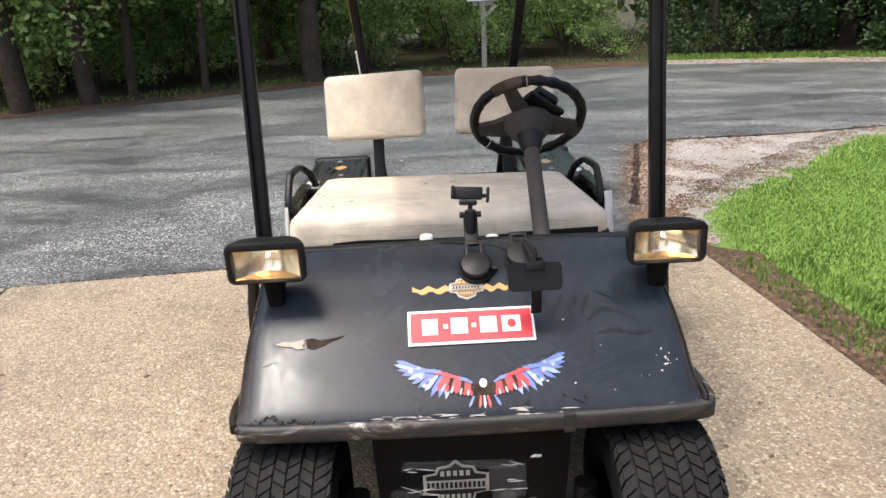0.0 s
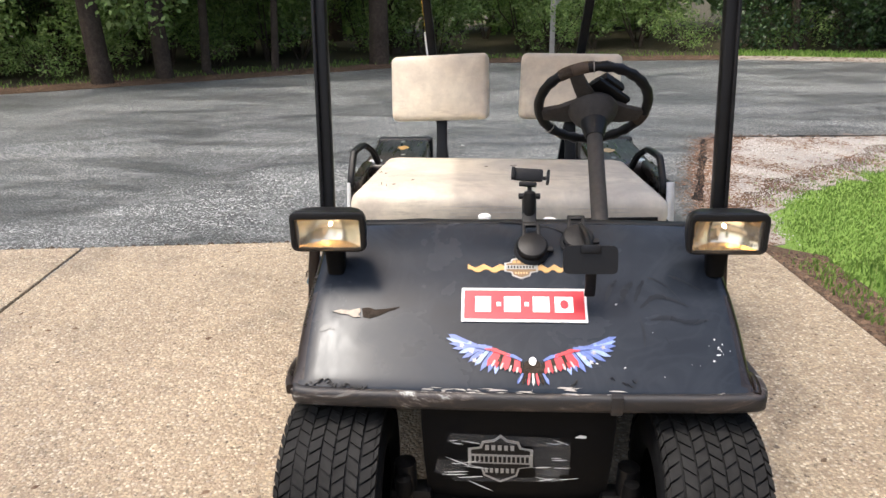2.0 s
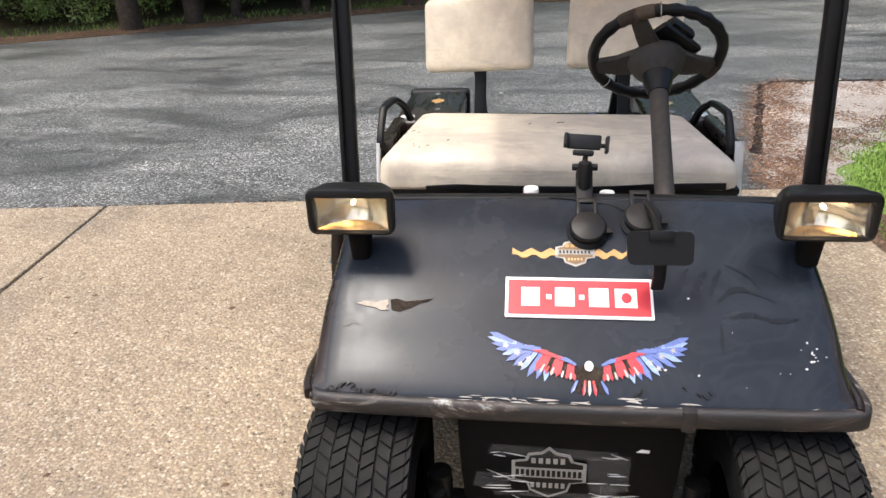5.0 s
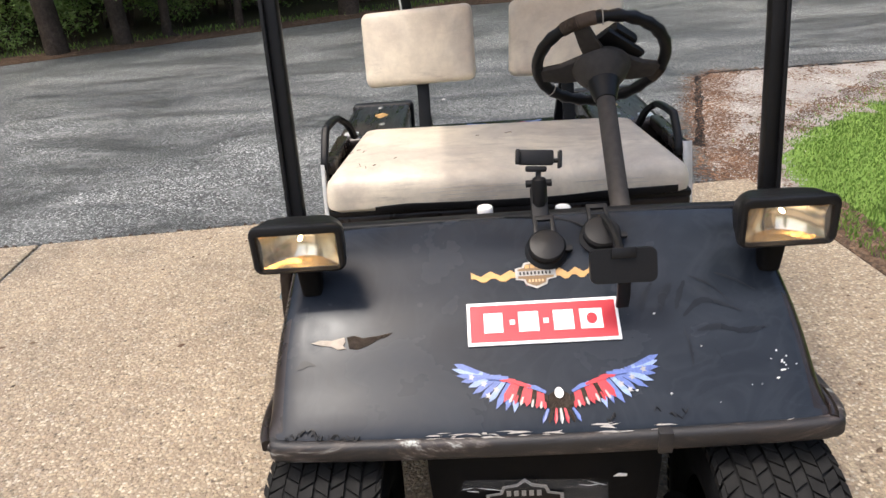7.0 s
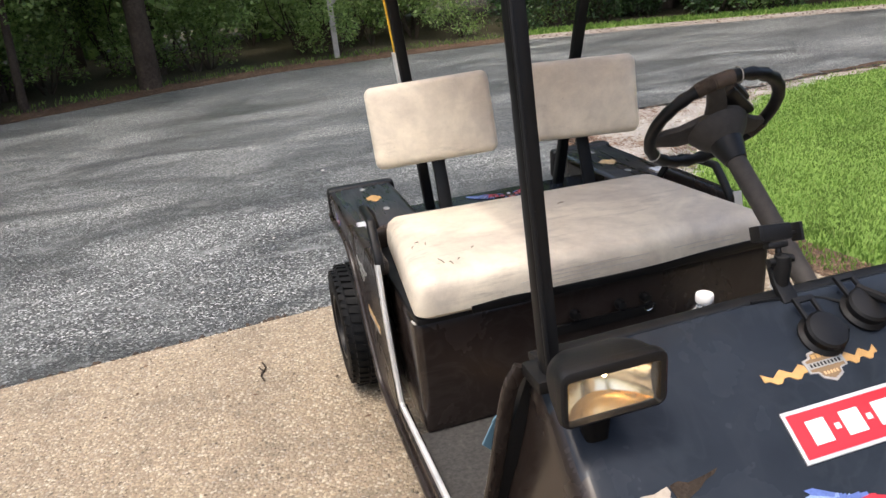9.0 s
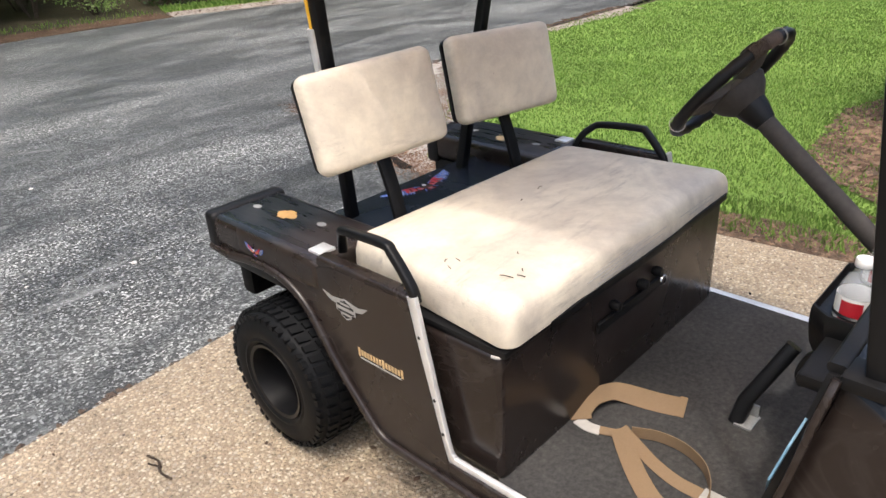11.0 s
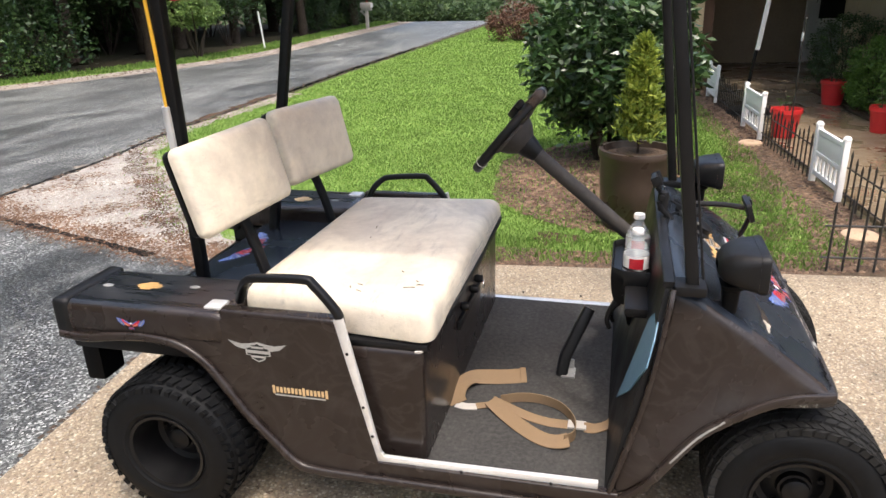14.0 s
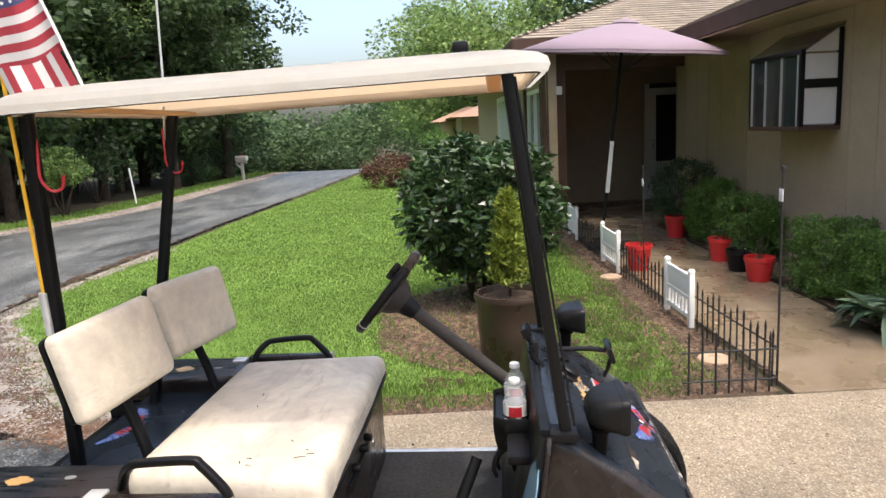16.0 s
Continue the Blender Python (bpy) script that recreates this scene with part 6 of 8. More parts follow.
ARCH = [(2.055, 0.556), (1.97, 0.548), (1.87, 0.562), (1.77, 0.568), (1.68, 0.558), (1.62, 0.53), (1.575, 0.49), (1.53, 0.425), (1.48, 0.352), (1.41, 0.275), (1.345, 0.208), (1.28, 0.19), (1.1, 0.188), (0.8, 0.188), (0.5, 0.188)]
for s in (-1, 1):
    bm = plate(SIDE, s * -0.02, "x", None, s * 0.602)
    bmesh.ops.bevel(bm, geom=[e for e in bm.edges if all(abs(abs(v.co.x) - 0.602) < 1e-4 for v in e.verts)], offset=0.008, segments=2, affect="EDGES")
    panel = cp("side_panel", bm, M["brown"], None, "brown rear side panel with decals")
    cp("arch_flange", sweep(smooth_path([(s * 0.606, y, z) for y, z in ARCH], 3), rounded_rect(0.022, 0.026, 0.009, 3)), M["brown"], panel, "rolled wheel-arch edge")
    x0, x1 = sorted((s * 0.355, s * 0.6065))
    deck = cp("rear_deck", box(x0, x1, 1.515, 2.04, 0.56, 0.660, 0.030, 4), [M["brown"], M["deck"]], None, "dark glossy rear deck with faded badges")
    for f in deck.data.polygons:
        f.material_index = 1 if f.normal.z > 0.6 else 0
    a0, a1 = sorted((s * 0.345, s * 0.612))
    cp("end_cap", box(a0, a1, 2.010, 2.068, 0.545, 0.668, 0.022, 4), M["plastic"], deck, "black rear corner cap")
    b0, b1 = sorted((s * 0.556, s * 0.60))
    cp("seat_ledge", box(b0, b1, 1.19, 1.53, 0.63, 0.672, 0.012, 3), M["brown"], None)
    cp("latch", box(min(s * 0.525, s * 0.578), max(s * 0.525, s * 0.578), 1.535, 1.587, 0.657, 0.667, 0.004), M["silver"], deck, "pale plastic latch")
    cp("wheel_well", box(min(s * 0.36, s * 0.585), max(s * 0.36, s * 0.585), 1.40, 2.04, 0.50, 0.56, 0.01), M["steel_black"], None)
well = cp("bag_well", box(-0.36, 0.36, 1.50, 1.86, 0.585, 0.600, 0.004), M["black"], None, "glossy black luggage well behind the seat")
cp("rear_bumper", box(-0.5, 0.5, 2.03, 2.08, 0.40, 0.47, 0.012), M["steel_black"], None)
for s in (-1, 1):
    cp("rear_guard", box(min(s * 0.42, s * 0.52), max(s * 0.42, s * 0.52), 2.02, 2.085, 0.345, 0.55, 0.012), M["matte_black"], None, "black rear box under the deck")
cp("rear_axle", tube([(-0.5, 1.735, 0.24), (0.5, 1.735, 0.24)], 0.04, 10), M["steel_black"], None)
cp("engine_cover", box(-0.30, 0.30, 1.5, 1.82, 0.2, 0.57, 0.03), M["steel_black"], None)

# Seats
def cushion(x0, x1, y0, y1, z0, z1, r, dome, side=1.0, taper=0.0, corner=0.045):
    """A soft block: rounded sides, a slightly swelling top, the far end drawn in by taper."""
    w, d = x1 - x0, y1 - y0
    made = []
    for inset, z in [(0.014, z0), (0.002, z0 + 0.012), (0.0, z0 + 0.03), (r * 0.04, z1 - r), (r * 0.16, z1 - r * 0.5), (r * 0.45, z1 - r * 0.17), (r * 0.85, z1 - r * 0.03), (r * 1.5, z1 + dome * 0.35), (r * 2.6, z1 + dome * 0.8), (r * 3.4, z1 + dome)]:
        rr = max(0.010, corner - inset * 0.25)
        ring = []
        for a, b in rounded_rect(w - 2 * inset * side, d - 2 * inset, rr, 5):
            t = (b + d / 2) / d
            ring.append(((x0 + x1) / 2 + a * (1 - taper * max(0, t - 0.35) / 0.65), (y0 + y1) / 2 + b, z))
        made.append(ring)
    return rings(made, True, True)


bm = cushion(-0.550, 0.540, 0.940, 1.515, 0.588, 0.702, 0.044, 0.008, 1.3, 0.10, 0.036)
for v in bm.verts:  # the driver's end is worn lower
    v.co.z -= 0.018 * max(0.0, min(1.0, (v.co.x + 0.55) / 1.09)) * min(1.0, (v.co.z - 0.588) / 0.08)
seat = cp("seat_cushion", bm, M["vinyl"], None, "cream vinyl bench cushion with grey stains and small cuts")
# creases across the cushion's front and cuts on its top
for i, (x, z, ln) in enumerate(((-0.10, 0.652, 0.26), (-0.16, 0.640, 0.20), (-0.05, 0.630, 0.30), (0.02, 0.645, 0.2), (0.30, 0.645, 0.2), (0.33, 0.632, 0.16), (-0.12, 0.617, 0.18))):
    cp("crease", tube([(x - ln / 2, 0.9385, z), (x, 0.9375, z + 0.003), (x + ln / 2, 0.9385, z + 0.001)], 0.0009, 5), M["tan_dark"], seat)
for x, y, dx, dy in ((-0.446, 1.03, -0.004, 0.016), (-0.425, 1.005, -0.002, 0.010), (-0.40, 1.02, 0.004, 0.004), (-0.49, 1.16, 0.004, 0.008), (-0.47, 1.19, 0.006, 0.002), (-0.45, 1.17, 0.002, 0.008), (0.025, 1.285, 0.012, 0.002), (-0.079, 1.27, 0.006, 0.002), (-0.34, 1.08, 0.004, 0.004)):
    cp("cut", tube([(x - dx, y - dy, 0.7105), (x, y + 0.002, 0.7115), (x + dx, y + dy, 0.7105)], 0.0011, 5), M["bark"], seat, "")
cp("torn_edge", sweep(smooth_path([(-0.4, 0.9400, 0.594), (-0.3, 0.9380, 0.6), (-0.2, 0.9390, 0.597), (0.1, 0.9380, 0.594), (0.3, 0.9370, 0.603), (0.5, 0.9390, 0.606)]), lambda t: [(a * (0.4 + 0.6 * abs(math.sin(9 * t))), b) for a, b in rounded_rect(0.008, 0.022, 0.003, 2)]), M["steel_black"], seat, "cushion's torn lower front edge")

for cx, cy, w, yaw, roll in ((-0.279, 1.592, 0.414, -9.7, -2.8), (0.253, 1.575, 0.406, -10.4, 0.5)):
    m = Matrix.Translation((cx, cy, 0.966)) @ Matrix.Rotation(radians(yaw), 4, "Z") @ Matrix.Rotation(radians(roll), 4, "Y") @ Matrix.Rotation(radians(-13.5), 4, "X")
    bm = cushion(-w / 2, w / 2, -0.134, 0.134, 0.0, 0.060, 0.026, 0.006, 1.0, 0.0, 0.026)
    pad = cp("backrest", moved(bm, m @ Matrix.Translation((0, 0.055, 0.0)) @ Matrix.Rotation(radians(90), 4, "X")), M["vinyl"], None, "cream vinyl backrest pad with grey stains")
    cp("back_shell", moved(plate(rounded_rect(w - 0.012, 0.256, 0.022, 4), 0.014, "y", None, 0.056), m), M["steel_black"], pad, "black backrest shell")
for s in (-1, 1):
    cp("backrest_bar", sweep([(s * 0.27, 1.545, 0.60), (s * 0.268, 1.58, 0.73), (s * 0.268, 1.63, 0.87)], rounded_rect(0.045, 0.016, 0.004, 2), (0, 1, 0.1)), M["steel_black"], None, "flat black backrest bar")

# Hip restraints
for s in (-1, 1):
    path = smooth_path([(s * 0.585, 1.178, 0.655), (s * 0.585, 1.188, 0.69), (s * 0.583, 1.245, 0.758), (s * 0.58, 1.275, 0.772), (s * 0.575, 1.41, 0.764), (s * 0.565, 1.445, 0.752), (s * 0.545, 1.475, 0.722), (s * 0.53, 1.50, 0.67)], 5)
    if s > 0:  # that side's rail is bent inwards and lower
        path = [Vector((p.x - 0.018, p.y, p.z - 0.024)) for p in path]
    cp("hip_restraint", sweep(path, rounded_rect(0.026, 0.022, 0.008, 3)), M["steel_black"], None, "black bent hip restraint rail")

# Canopy and its posts; the canopy rises a little to the front
TILT = Matrix(((1, 0, 0, 0), (0, 1, 0, 0), (0, -0.0257, 1, 0.0435), (0, 0, 0, 1)))
for s, (b, t) in ((-1, ((-0.468, 0.305, 0.775), (-0.466, 0.430, 1.715))), (1, ((0.488, 0.305, 0.775), (0.474, 0.41, 1.715)))):
    post = cp("front_post", sweep([b, t], rounded_rect(0.031, 0.030, 0.005, 2), (0, 1, 0)), M["steel_black"], None, "black square front canopy post")
    cp("post_rib", sweep([(b[0] + 0.012 * s, b[1] - 0.02, b[2] + 0.03), (t[0] + 0.012 * s, t[1] - 0.02, t[2] - 0.02)], rounded_rect(0.008, 0.006, 0.002, 2), (0, 1, 0)), M["plastic"], post)
    cp("post_foot", box(b[0] - 0.035, b[0] + 0.035, b[1] - 0.03, b[1] + 0.045, 0.765, 0.79, 0.006), M["steel_black"], post)
for s, b, t in ((-1, (-0.268, 1.785, 0.59), (-0.368, 1.722, 1.69)), (1, (0.255, 1.80, 0.59), (0.385, 1.655, 1.69))):
    cp("rear_post", sweep([b, ((b[0] + t[0]) / 2, (b[1] + t[1]) / 2, (b[2] + t[2]) / 2), t], rounded_rect(0.036, 0.034, 0.006, 2), (0, 1, 0)), M["steel_black"], None, "black square rear canopy post")
made = []
for inset, z in ((0.03, 1.668), (0.0, 1.674), (-0.006, 1.69), (0.0, 1.708), (0.02, 1.720), (0.07, 1.732), (0.14, 1.741), (0.24, 1.748), (0.36, 1.752)):
    made.append([(a, 1.038 + b, z) for a, b in rounded_rect(1.0 - 2 * inset, 1.425 - 2 * inset, max(0.03, 0.085 - inset * 0.2), 5)])
top = rings(made, True, False)
top.faces.new([v for v in top.verts[-len(made[-1]):]])
roof = cp("canopy", moved(top, TILT), M["roof_cream"], None, "cream moulded canopy with a rounded rim")
under = [[(a, 1.038 + b, z) for a, b in rounded_rect(1.0 - 2 * i, 1.425 - 2 * i, 0.06, 5)] for i, z in ((0.03, 1.668), (0.035, 1.70), (0.10, 1.716), (0.3, 1.728))]
bm = rings(under, True, False)
bm.faces.new(list(reversed(bm.verts[-len(under[-1]):])))
cp("canopy_liner", moved(bm, TILT), M["roof_liner"], roof, "tan underside of the canopy")
cp("canopy_band", moved(sweep([(x, y + 1.038, 1.675) for x, y in rounded_rect(0.955, 1.38, 0.06, 5) + rounded_rect(0.955, 1.38, 0.06, 5)[:1]], rounded_rect(0.008, 0.014, 0.002, 1)), TILT), M["bark"], roof, "thin brown rim under the canopy")
for y in (0.46, 1.62):
    cp("canopy_bracket", moved(box(-0.46, 0.46, y - 0.022, y + 0.022, 1.672, 1.686, 0.003), TILT), M["roof_liner"], roof, "tan cross bracket under the canopy")
# unidentified small black object, added on the canopy by guess
cp("roof_lamp", moved(joined(moved(box(-0.03, 0.03, -0.02, 0.03, 0.0, 0.04, 0.012), Matrix.Translation((-0.05, 0.55, 1.762))), tube([(-0.05, 0.55, 1.745), (-0.05, 0.55, 1.765)], 0.008, 8)), TILT), M["plastic"], roof, "small black lump on the canopy")

# Steering
col0, col1 = Vector((0.240, 0.37, 0.592)), Vector((0.252, 0.853, 0.994))
axis = (col1 - col0).normalized()
steer = cp("steering_column", sweep([col0, col0.lerp(col1, 0.5), col1 - axis * 0.05], circle(0.024, 14), (0, 0, 1)), M["dusty"], None, "dusty black steering column")
cp("column_collar", sweep([col1 - axis * 0.11, col1 - axis * 0.075, col1 - axis * 0.03, col1], lambda t: circle(0.027 + 0.03 * t, 16), (0, 0, 1)), M["plastic"], steer)
turn = Matrix.Translation(col1) @ axis.to_track_quat("Z", "Y").to_matrix().to_4x4()
R = 0.166
bm = bmesh.new()
made = []
for i in range(49):
    a = 2 * math.pi * i / 48
    rr = 0.0155 + 0.0022 * math.sin(a * 23)
    c, t, o = Vector((R * math.cos(a), R * math.sin(a), 0.018)), Vector((math.cos(a), math.sin(a), 0)), Vector((0, 0, 1))
    made.append([c + t * rr * math.cos(b) + o * rr * math.sin(b) for b in np.linspace(0, 2 * math.pi, 13)[:-1]])
rings(made, True, False, bm)
wheel_rim = cp("steering_wheel", moved(bm, turn), M["plastic"], None, "black steering wheel with a frayed wrapped rim")
for a in (65, 195, -14):
    d = Vector((math.cos(radians(a)), math.sin(radians(a)), 0))
    bmx = sweep([d * 0.03 + Vector((0, 0, 0.008)), d * 0.10 + Vector((0, 0, 0.004)), d * (R - 0.004) + Vector((0, 0, 0.016))], lambda t: rounded_rect((0.10 - 0.055 * t) if a != 65 else (0.06 - 0.022 * t), 0.02, 0.008, 2), (0, 0, 1))
    cp("spoke", moved(bmx, turn), M["dusty"], wheel_rim)
cp("hub_pad", moved(lathe([(0.0, 0.02), (0.048, 0.018), (0.072, 0.006), (0.076, -0.006), (0.064, -0.03), (0.046, -0.05), (0.03, -0.066), (0.0, -0.068)], 24), turn), M["dusty"], wheel_rim)
cp("score_clip", moved(joined(box(-0.075, 0.07, 0.025, 0.09, 0.016, 0.036, 0.010), box(-0.04, 0.045, 0.055, 0.098, 0.034, 0.062, 0.010)), turn @ Matrix.Rotation(radians(42), 4, "Z")), M["plastic"], wheel_rim, "black score-card clip on the hub")
for a0 in (72, 58, 200):
    seg = [Vector((R * math.cos(radians(a0 + k * 4)), R * math.sin(radians(a0 + k * 4)), 0.018)) for k in range(-2, 3)]
    cp("worn_wrap", moved(tube(seg, 0.0178, 12), turn), M["bark"] if a0 != 72 else M["rust"], wheel_rim, "peeling brown patch of the rim's wrap")
for a0 in (85, 320):
    c = Vector((R * math.cos(radians(a0)), R * math.sin(radians(a0)), 0.018))
    t = Vector((math.cos(radians(a0)), math.sin(radians(a0)), 0))
    ring = [c + t * 0.0195 * math.cos(b) + Vector((0, 0, 1)) * 0.0195 * math.sin(b) for b in np.linspace(0, 6.283, 13)]
    cp("tie", moved(tube(ring, 0.0016, 5), turn), M["wood_grey"], wheel_rim, "thin pale tie on the rim")

# Brake pedal
brake = cp("brake_pedal", sweep([(0.0, 0.645, 0.228), (0.01, 0.635, 0.29), (0.055, 0.585, 0.40), (0.075, 0.565, 0.445)], lambda t: rounded_rect(0.056 - 0.012 * t, 0.038, 0.012, 3), (0, 1, 0.4)), M["plastic"], None, "black rubber-covered brake pedal arm")
cp("pedal_bracket", joined(box(-0.03, 0.035, 0.60, 0.645, 0.228, 0.236, 0.003), box(0.025, 0.033, 0.605, 0.64, 0.228, 0.27, 0.003)), M["badge_silver"], brake, "steel pedal bracket")


# Wheels
def spun(profile, n=40):
    """Turn (radius, across) pairs round the wheel's axle, which lies along x."""
    made = [[(x, r * math.cos(2 * math.pi * i / n), r * math.sin(2 * math.pi * i / n)) for i in range(n)] for r, x in profile]
    return rings(made, True, False)


def block(bm, r0, r1, x0, x1, a0, a1, skew=0.0, taper=0.9, drop=0.0):
    """One tread block between two radii."""
    xm, am = (x0 + x1) / 2, (a0 + a1) / 2
    vs = []
    for r, k in ((r0, 1.0), (r1, taper)):
        for x, a in ((x0, a0), (x1, a0 + skew), (x1, a1 + skew), (x0, a1)):
            xx, aa = xm + (x - xm) * k, am + skew / 2 + (a - am - skew / 2) * k
            rr = r - drop * (abs(x) > 0.08)
            vs.append(bm.verts.new((xx, rr * math.cos(aa), rr * math.sin(aa))))
    for f in ((4, 5, 6, 7), (0, 1, 5, 4), (1, 2, 6, 5), (2, 3, 7, 6), (3, 0, 4, 7)):
        bm.faces.new([vs[i] for i in f])


def wheel(x, y, r, w, rear):
    s = 1 if x > 0 else -1
    m = Matrix.Translation((x, y, r)) @ Matrix.Rotation(0 if s > 0 else math.pi, 4, "Z")
    rim_r, h = 0.110, w / 2
    dish = -0.25 if rear else -0.05  # the rear wheels are dished deeper
    lip = 0.96 if rear else 0.95
    rim = spun([(rim_r + 0.012, h * (lip - 0.06)), (rim_r + 0.010, h * lip), (rim_r, h * (lip - 0.02)), (rim_r - 0.006, h * 0.6), (rim_r - 0.014, h * (0.30 + dish)), (0.08, h * (0.24 + dish)), (0.06, h * (0.32 + dish)), (0.045, h * (0.36 + dish)), (0.042, h * (0.5 + dish)), (0.02, h * (0.54 + dish)), (0.001, h * (0.54 + dish))], 36)
    wh = part("wheel", moved(rim, m), M["steel_black"], cart, "black steel wheel with a deep dish")
    prof = [(rim_r + 0.004, -h * 0.84), (rim_r + 0.018, -h * 0.95), (r * 0.70, -h), (r * 0.82, -h * 0.97), (r * 0.905, -h * 0.86), (r * 0.95, -h * 0.66), (r * 0.966, -h * 0.35), (r * 0.966, 0)]
    prof += [(a, -b) for a, b in reversed(prof[:-1])]
    part("tyre", moved(spun(prof, 44), m), M["rubber"], wh, "black rubber tyre")
    part("bead", moved(spun([(rim_r + 0.016, h * 0.93), (rim_r + 0.024, h * 0.985), (rim_r + 0.034, h * 0.97)], 40), m), M["rubber"], wh)
    bm = bmesh.new()
    if rear:
        n = 44
        for i in range(n):
            a, d = 2 * math.pi * i / n, 2 * math.pi / n
            o = d / 2
            block(bm, r * 0.958, r * 0.994, h * 0.05, h * 0.40, a, a + d * 0.66, 0.05)
            block(bm, r * 0.958, r * 0.994, -h * 0.40, -h * 0.05, a + o, a + o + d * 0.66, -0.05)
            for q in (1, -1):
                sh = 0 if q > 0 else o
                block(bm, r * 0.95, r * 0.985, q * h * 0.46, q * h * 0.78, a + sh + d * 0.2, a + sh + d * 0.85, 0.04 * q)
                block(bm, r * 0.85, r * 0.915, q * h * 0.78, q * h * 0.965, a + sh + d * 0.2, a + sh + d * (0.7 if i % 2 else 0.95), 0.03 * q, 0.92)
    else:
        n, rows, phase = 46, 7, 0.0
        for j in range(rows):
            x0 = -h * 0.86 + 1.72 * h * j / rows
            x1 = x0 + 1.72 * h / rows * 0.88
            d = 2 * math.pi / n
            sk = d * 0.55 * (1 if j % 2 else -1)
            top = r * (0.994, 0.992, 0.983, 0.962)[abs(2 * j - rows + 1) // 2]
            for i in range(n):
                block(bm, r * 0.94, top, x0, x1, phase + d * i, phase + d * (i + 0.86), sk, 0.95)
            phase += sk + d / 2
        for i in range(n):
            a, d = 2 * math.pi * i / n, 2 * math.pi / n
            for q in (1, -1):
                block(bm, r * 0.88, r * 0.952, q * h * 0.845, q * h * 0.935, a, a + d * 0.78, 0.07, 0.94)
    bmesh.ops.recalc_face_normals(bm, faces=bm.faces)
    part("tread", moved(bm, m), M["rubber"] if rear else M["tread"], wh, "knobby tread" if rear else "diamond-cut turf tread", False)
    for i in range(5):
        a = 2 * math.pi * i / 5 + 0.3
        nut = lathe([(0, 0.014), (0.007, 0.013), (0.009, 0.0)], 6)
        part("lug_nut", moved(nut, m @ Matrix.Translation((h * (0.28 + dish), 0.066 * math.cos(a), 0.066 * math.sin(a))) @ Matrix.Rotation(radians(90), 4, "Y")), M["steel_black"], wh)
    part("hub_cap", moved(spun([(0.036, h * (0.5 + dish)), (0.034, h * (0.62 + dish)), (0.026, h * (0.66 + dish)), (0.0005, h * (0.67 + dish))], 20), m), M["steel_black"], wh)


for s in (-1, 1):
    wheel(s * 0.412, 0.005, 0.228, 0.234, False)
    wheel(s * 0.566, 1.722, 0.232, 0.225, True)

# Headlamps
for s, x, z0 in ((-1, -0.436, 0.835), (1, 0.465, 0.832)):
    cx, y0 = x, 0.152
    W, H, w, h, dz = 0.178, 0.098, 0.146, 0.068, -0.006
    face = [[(cx + a, y, z0 + b + q) for a, b in rounded_rect(p, k, r, 3)] for y, p, k, r, q in ((y0 + 0.016, W - 0.004, H - 0.004, 0.018, 0), (y0 + 0.004, W, H, 0.018, 0), (y0 - 0.004, W - 0.004, H - 0.004, 0.016, 0), (y0 - 0.006, W - 0.012, H - 0.012, 0.014, 0), (y0 - 0.004, w + 0.006, h + 0.006, 0.006, dz), (y0 + 0.006, w, h, 0.004, dz))]
    lamp = cp("headlamp", rings(face, True, False), M["plastic"], None, "rectangular black headlamp, lit warm")
    cp("lamp_housing", rings([[(cx + a, y, z0 + b + q) for a, b in rounded_rect(p, k, c, 4)] for y, p, k, q, c in ((y0 + 0.016, W - 0.006, H - 0.006, 0, 0.02), (y0 + 0.045, W - 0.012, H - 0.010, 0.001, 0.028), (y0 + 0.070, W - 0.026, H - 0.020, 0.0, 0.034), (y0 + 0.088, W - 0.052, H - 0.038, -0.002, 0.028), (y0 + 0.098, W - 0.09, H - 0.06, -0.004, 0.018), (y0 + 0.101, 0.045, 0.02, -0.004, 0.009))], True, False), M["plastic"], lamp)
    # a parabolic mirror cut off by a flat roof and floor
    back = bmesh.new()
    cols, deep = np.linspace(-w / 2, w / 2, 17), 0.064
    rings([[(cx + a, y0 + 0.006 + max(0.0, deep - 9.5 * (a * a + b * b)), z0 + dz + b) for a in cols] for b in np.linspace(-h / 2, h / 2, 9)], False, False, back)
    for q in (-1, 1):
        rings([[(cx + a, y0 + 0.006 + k * max(0.0, deep - 9.5 * (a * a + h * h / 4)), z0 + dz + q * h / 2) for a in cols] for k in (0, 0.5, 1)], False, False, back)
    cp("reflector", back, M["reflector"], lamp, "warm mirrored reflector")
    cp("bulb", moved(lathe([(0.0, 0.010), (0.003, 0.008), (0.0044, 0.0), (0.0036, -0.007), (0.0, -0.010)], 14), Matrix.Translation((cx, y0 + 0.034, z0 + 0.008)) @ Matrix.Rotation(radians(90), 4, "X")), M["bulb"], lamp, "glowing bulb")
    lens = bmesh.new()
    nx = 26
    rings([[(cx - w / 2 + w * i / nx, y0 + 0.003 - 0.0014 * (i % 2) - 0.003 * (1 - (zz / 0.035) ** 2), z0 + dz + zz) for i in range(nx + 1)] for zz in (-0.034, -0.012, 0.012, 0.034)], False, False, lens)
    ob = cp("lens", lens, M["lens"], lamp, "ribbed clear lens")
    ob.visible_shadow = False
    cp("lamp_foot", rings([[(cx + a, y0 + 0.062 + b, z) for a, b in rounded_rect(p, k, 0.012, 3)] for z, p, k in ((z0 - 0.044, 0.10, 0.06), (z0 - 0.054, 0.085, 0.055), (z0 - 0.066, 0.05, 0.04), (cowl_z(y0 + 0.06) - 0.004, 0.04, 0.035))]), M["matte_black"], lamp)


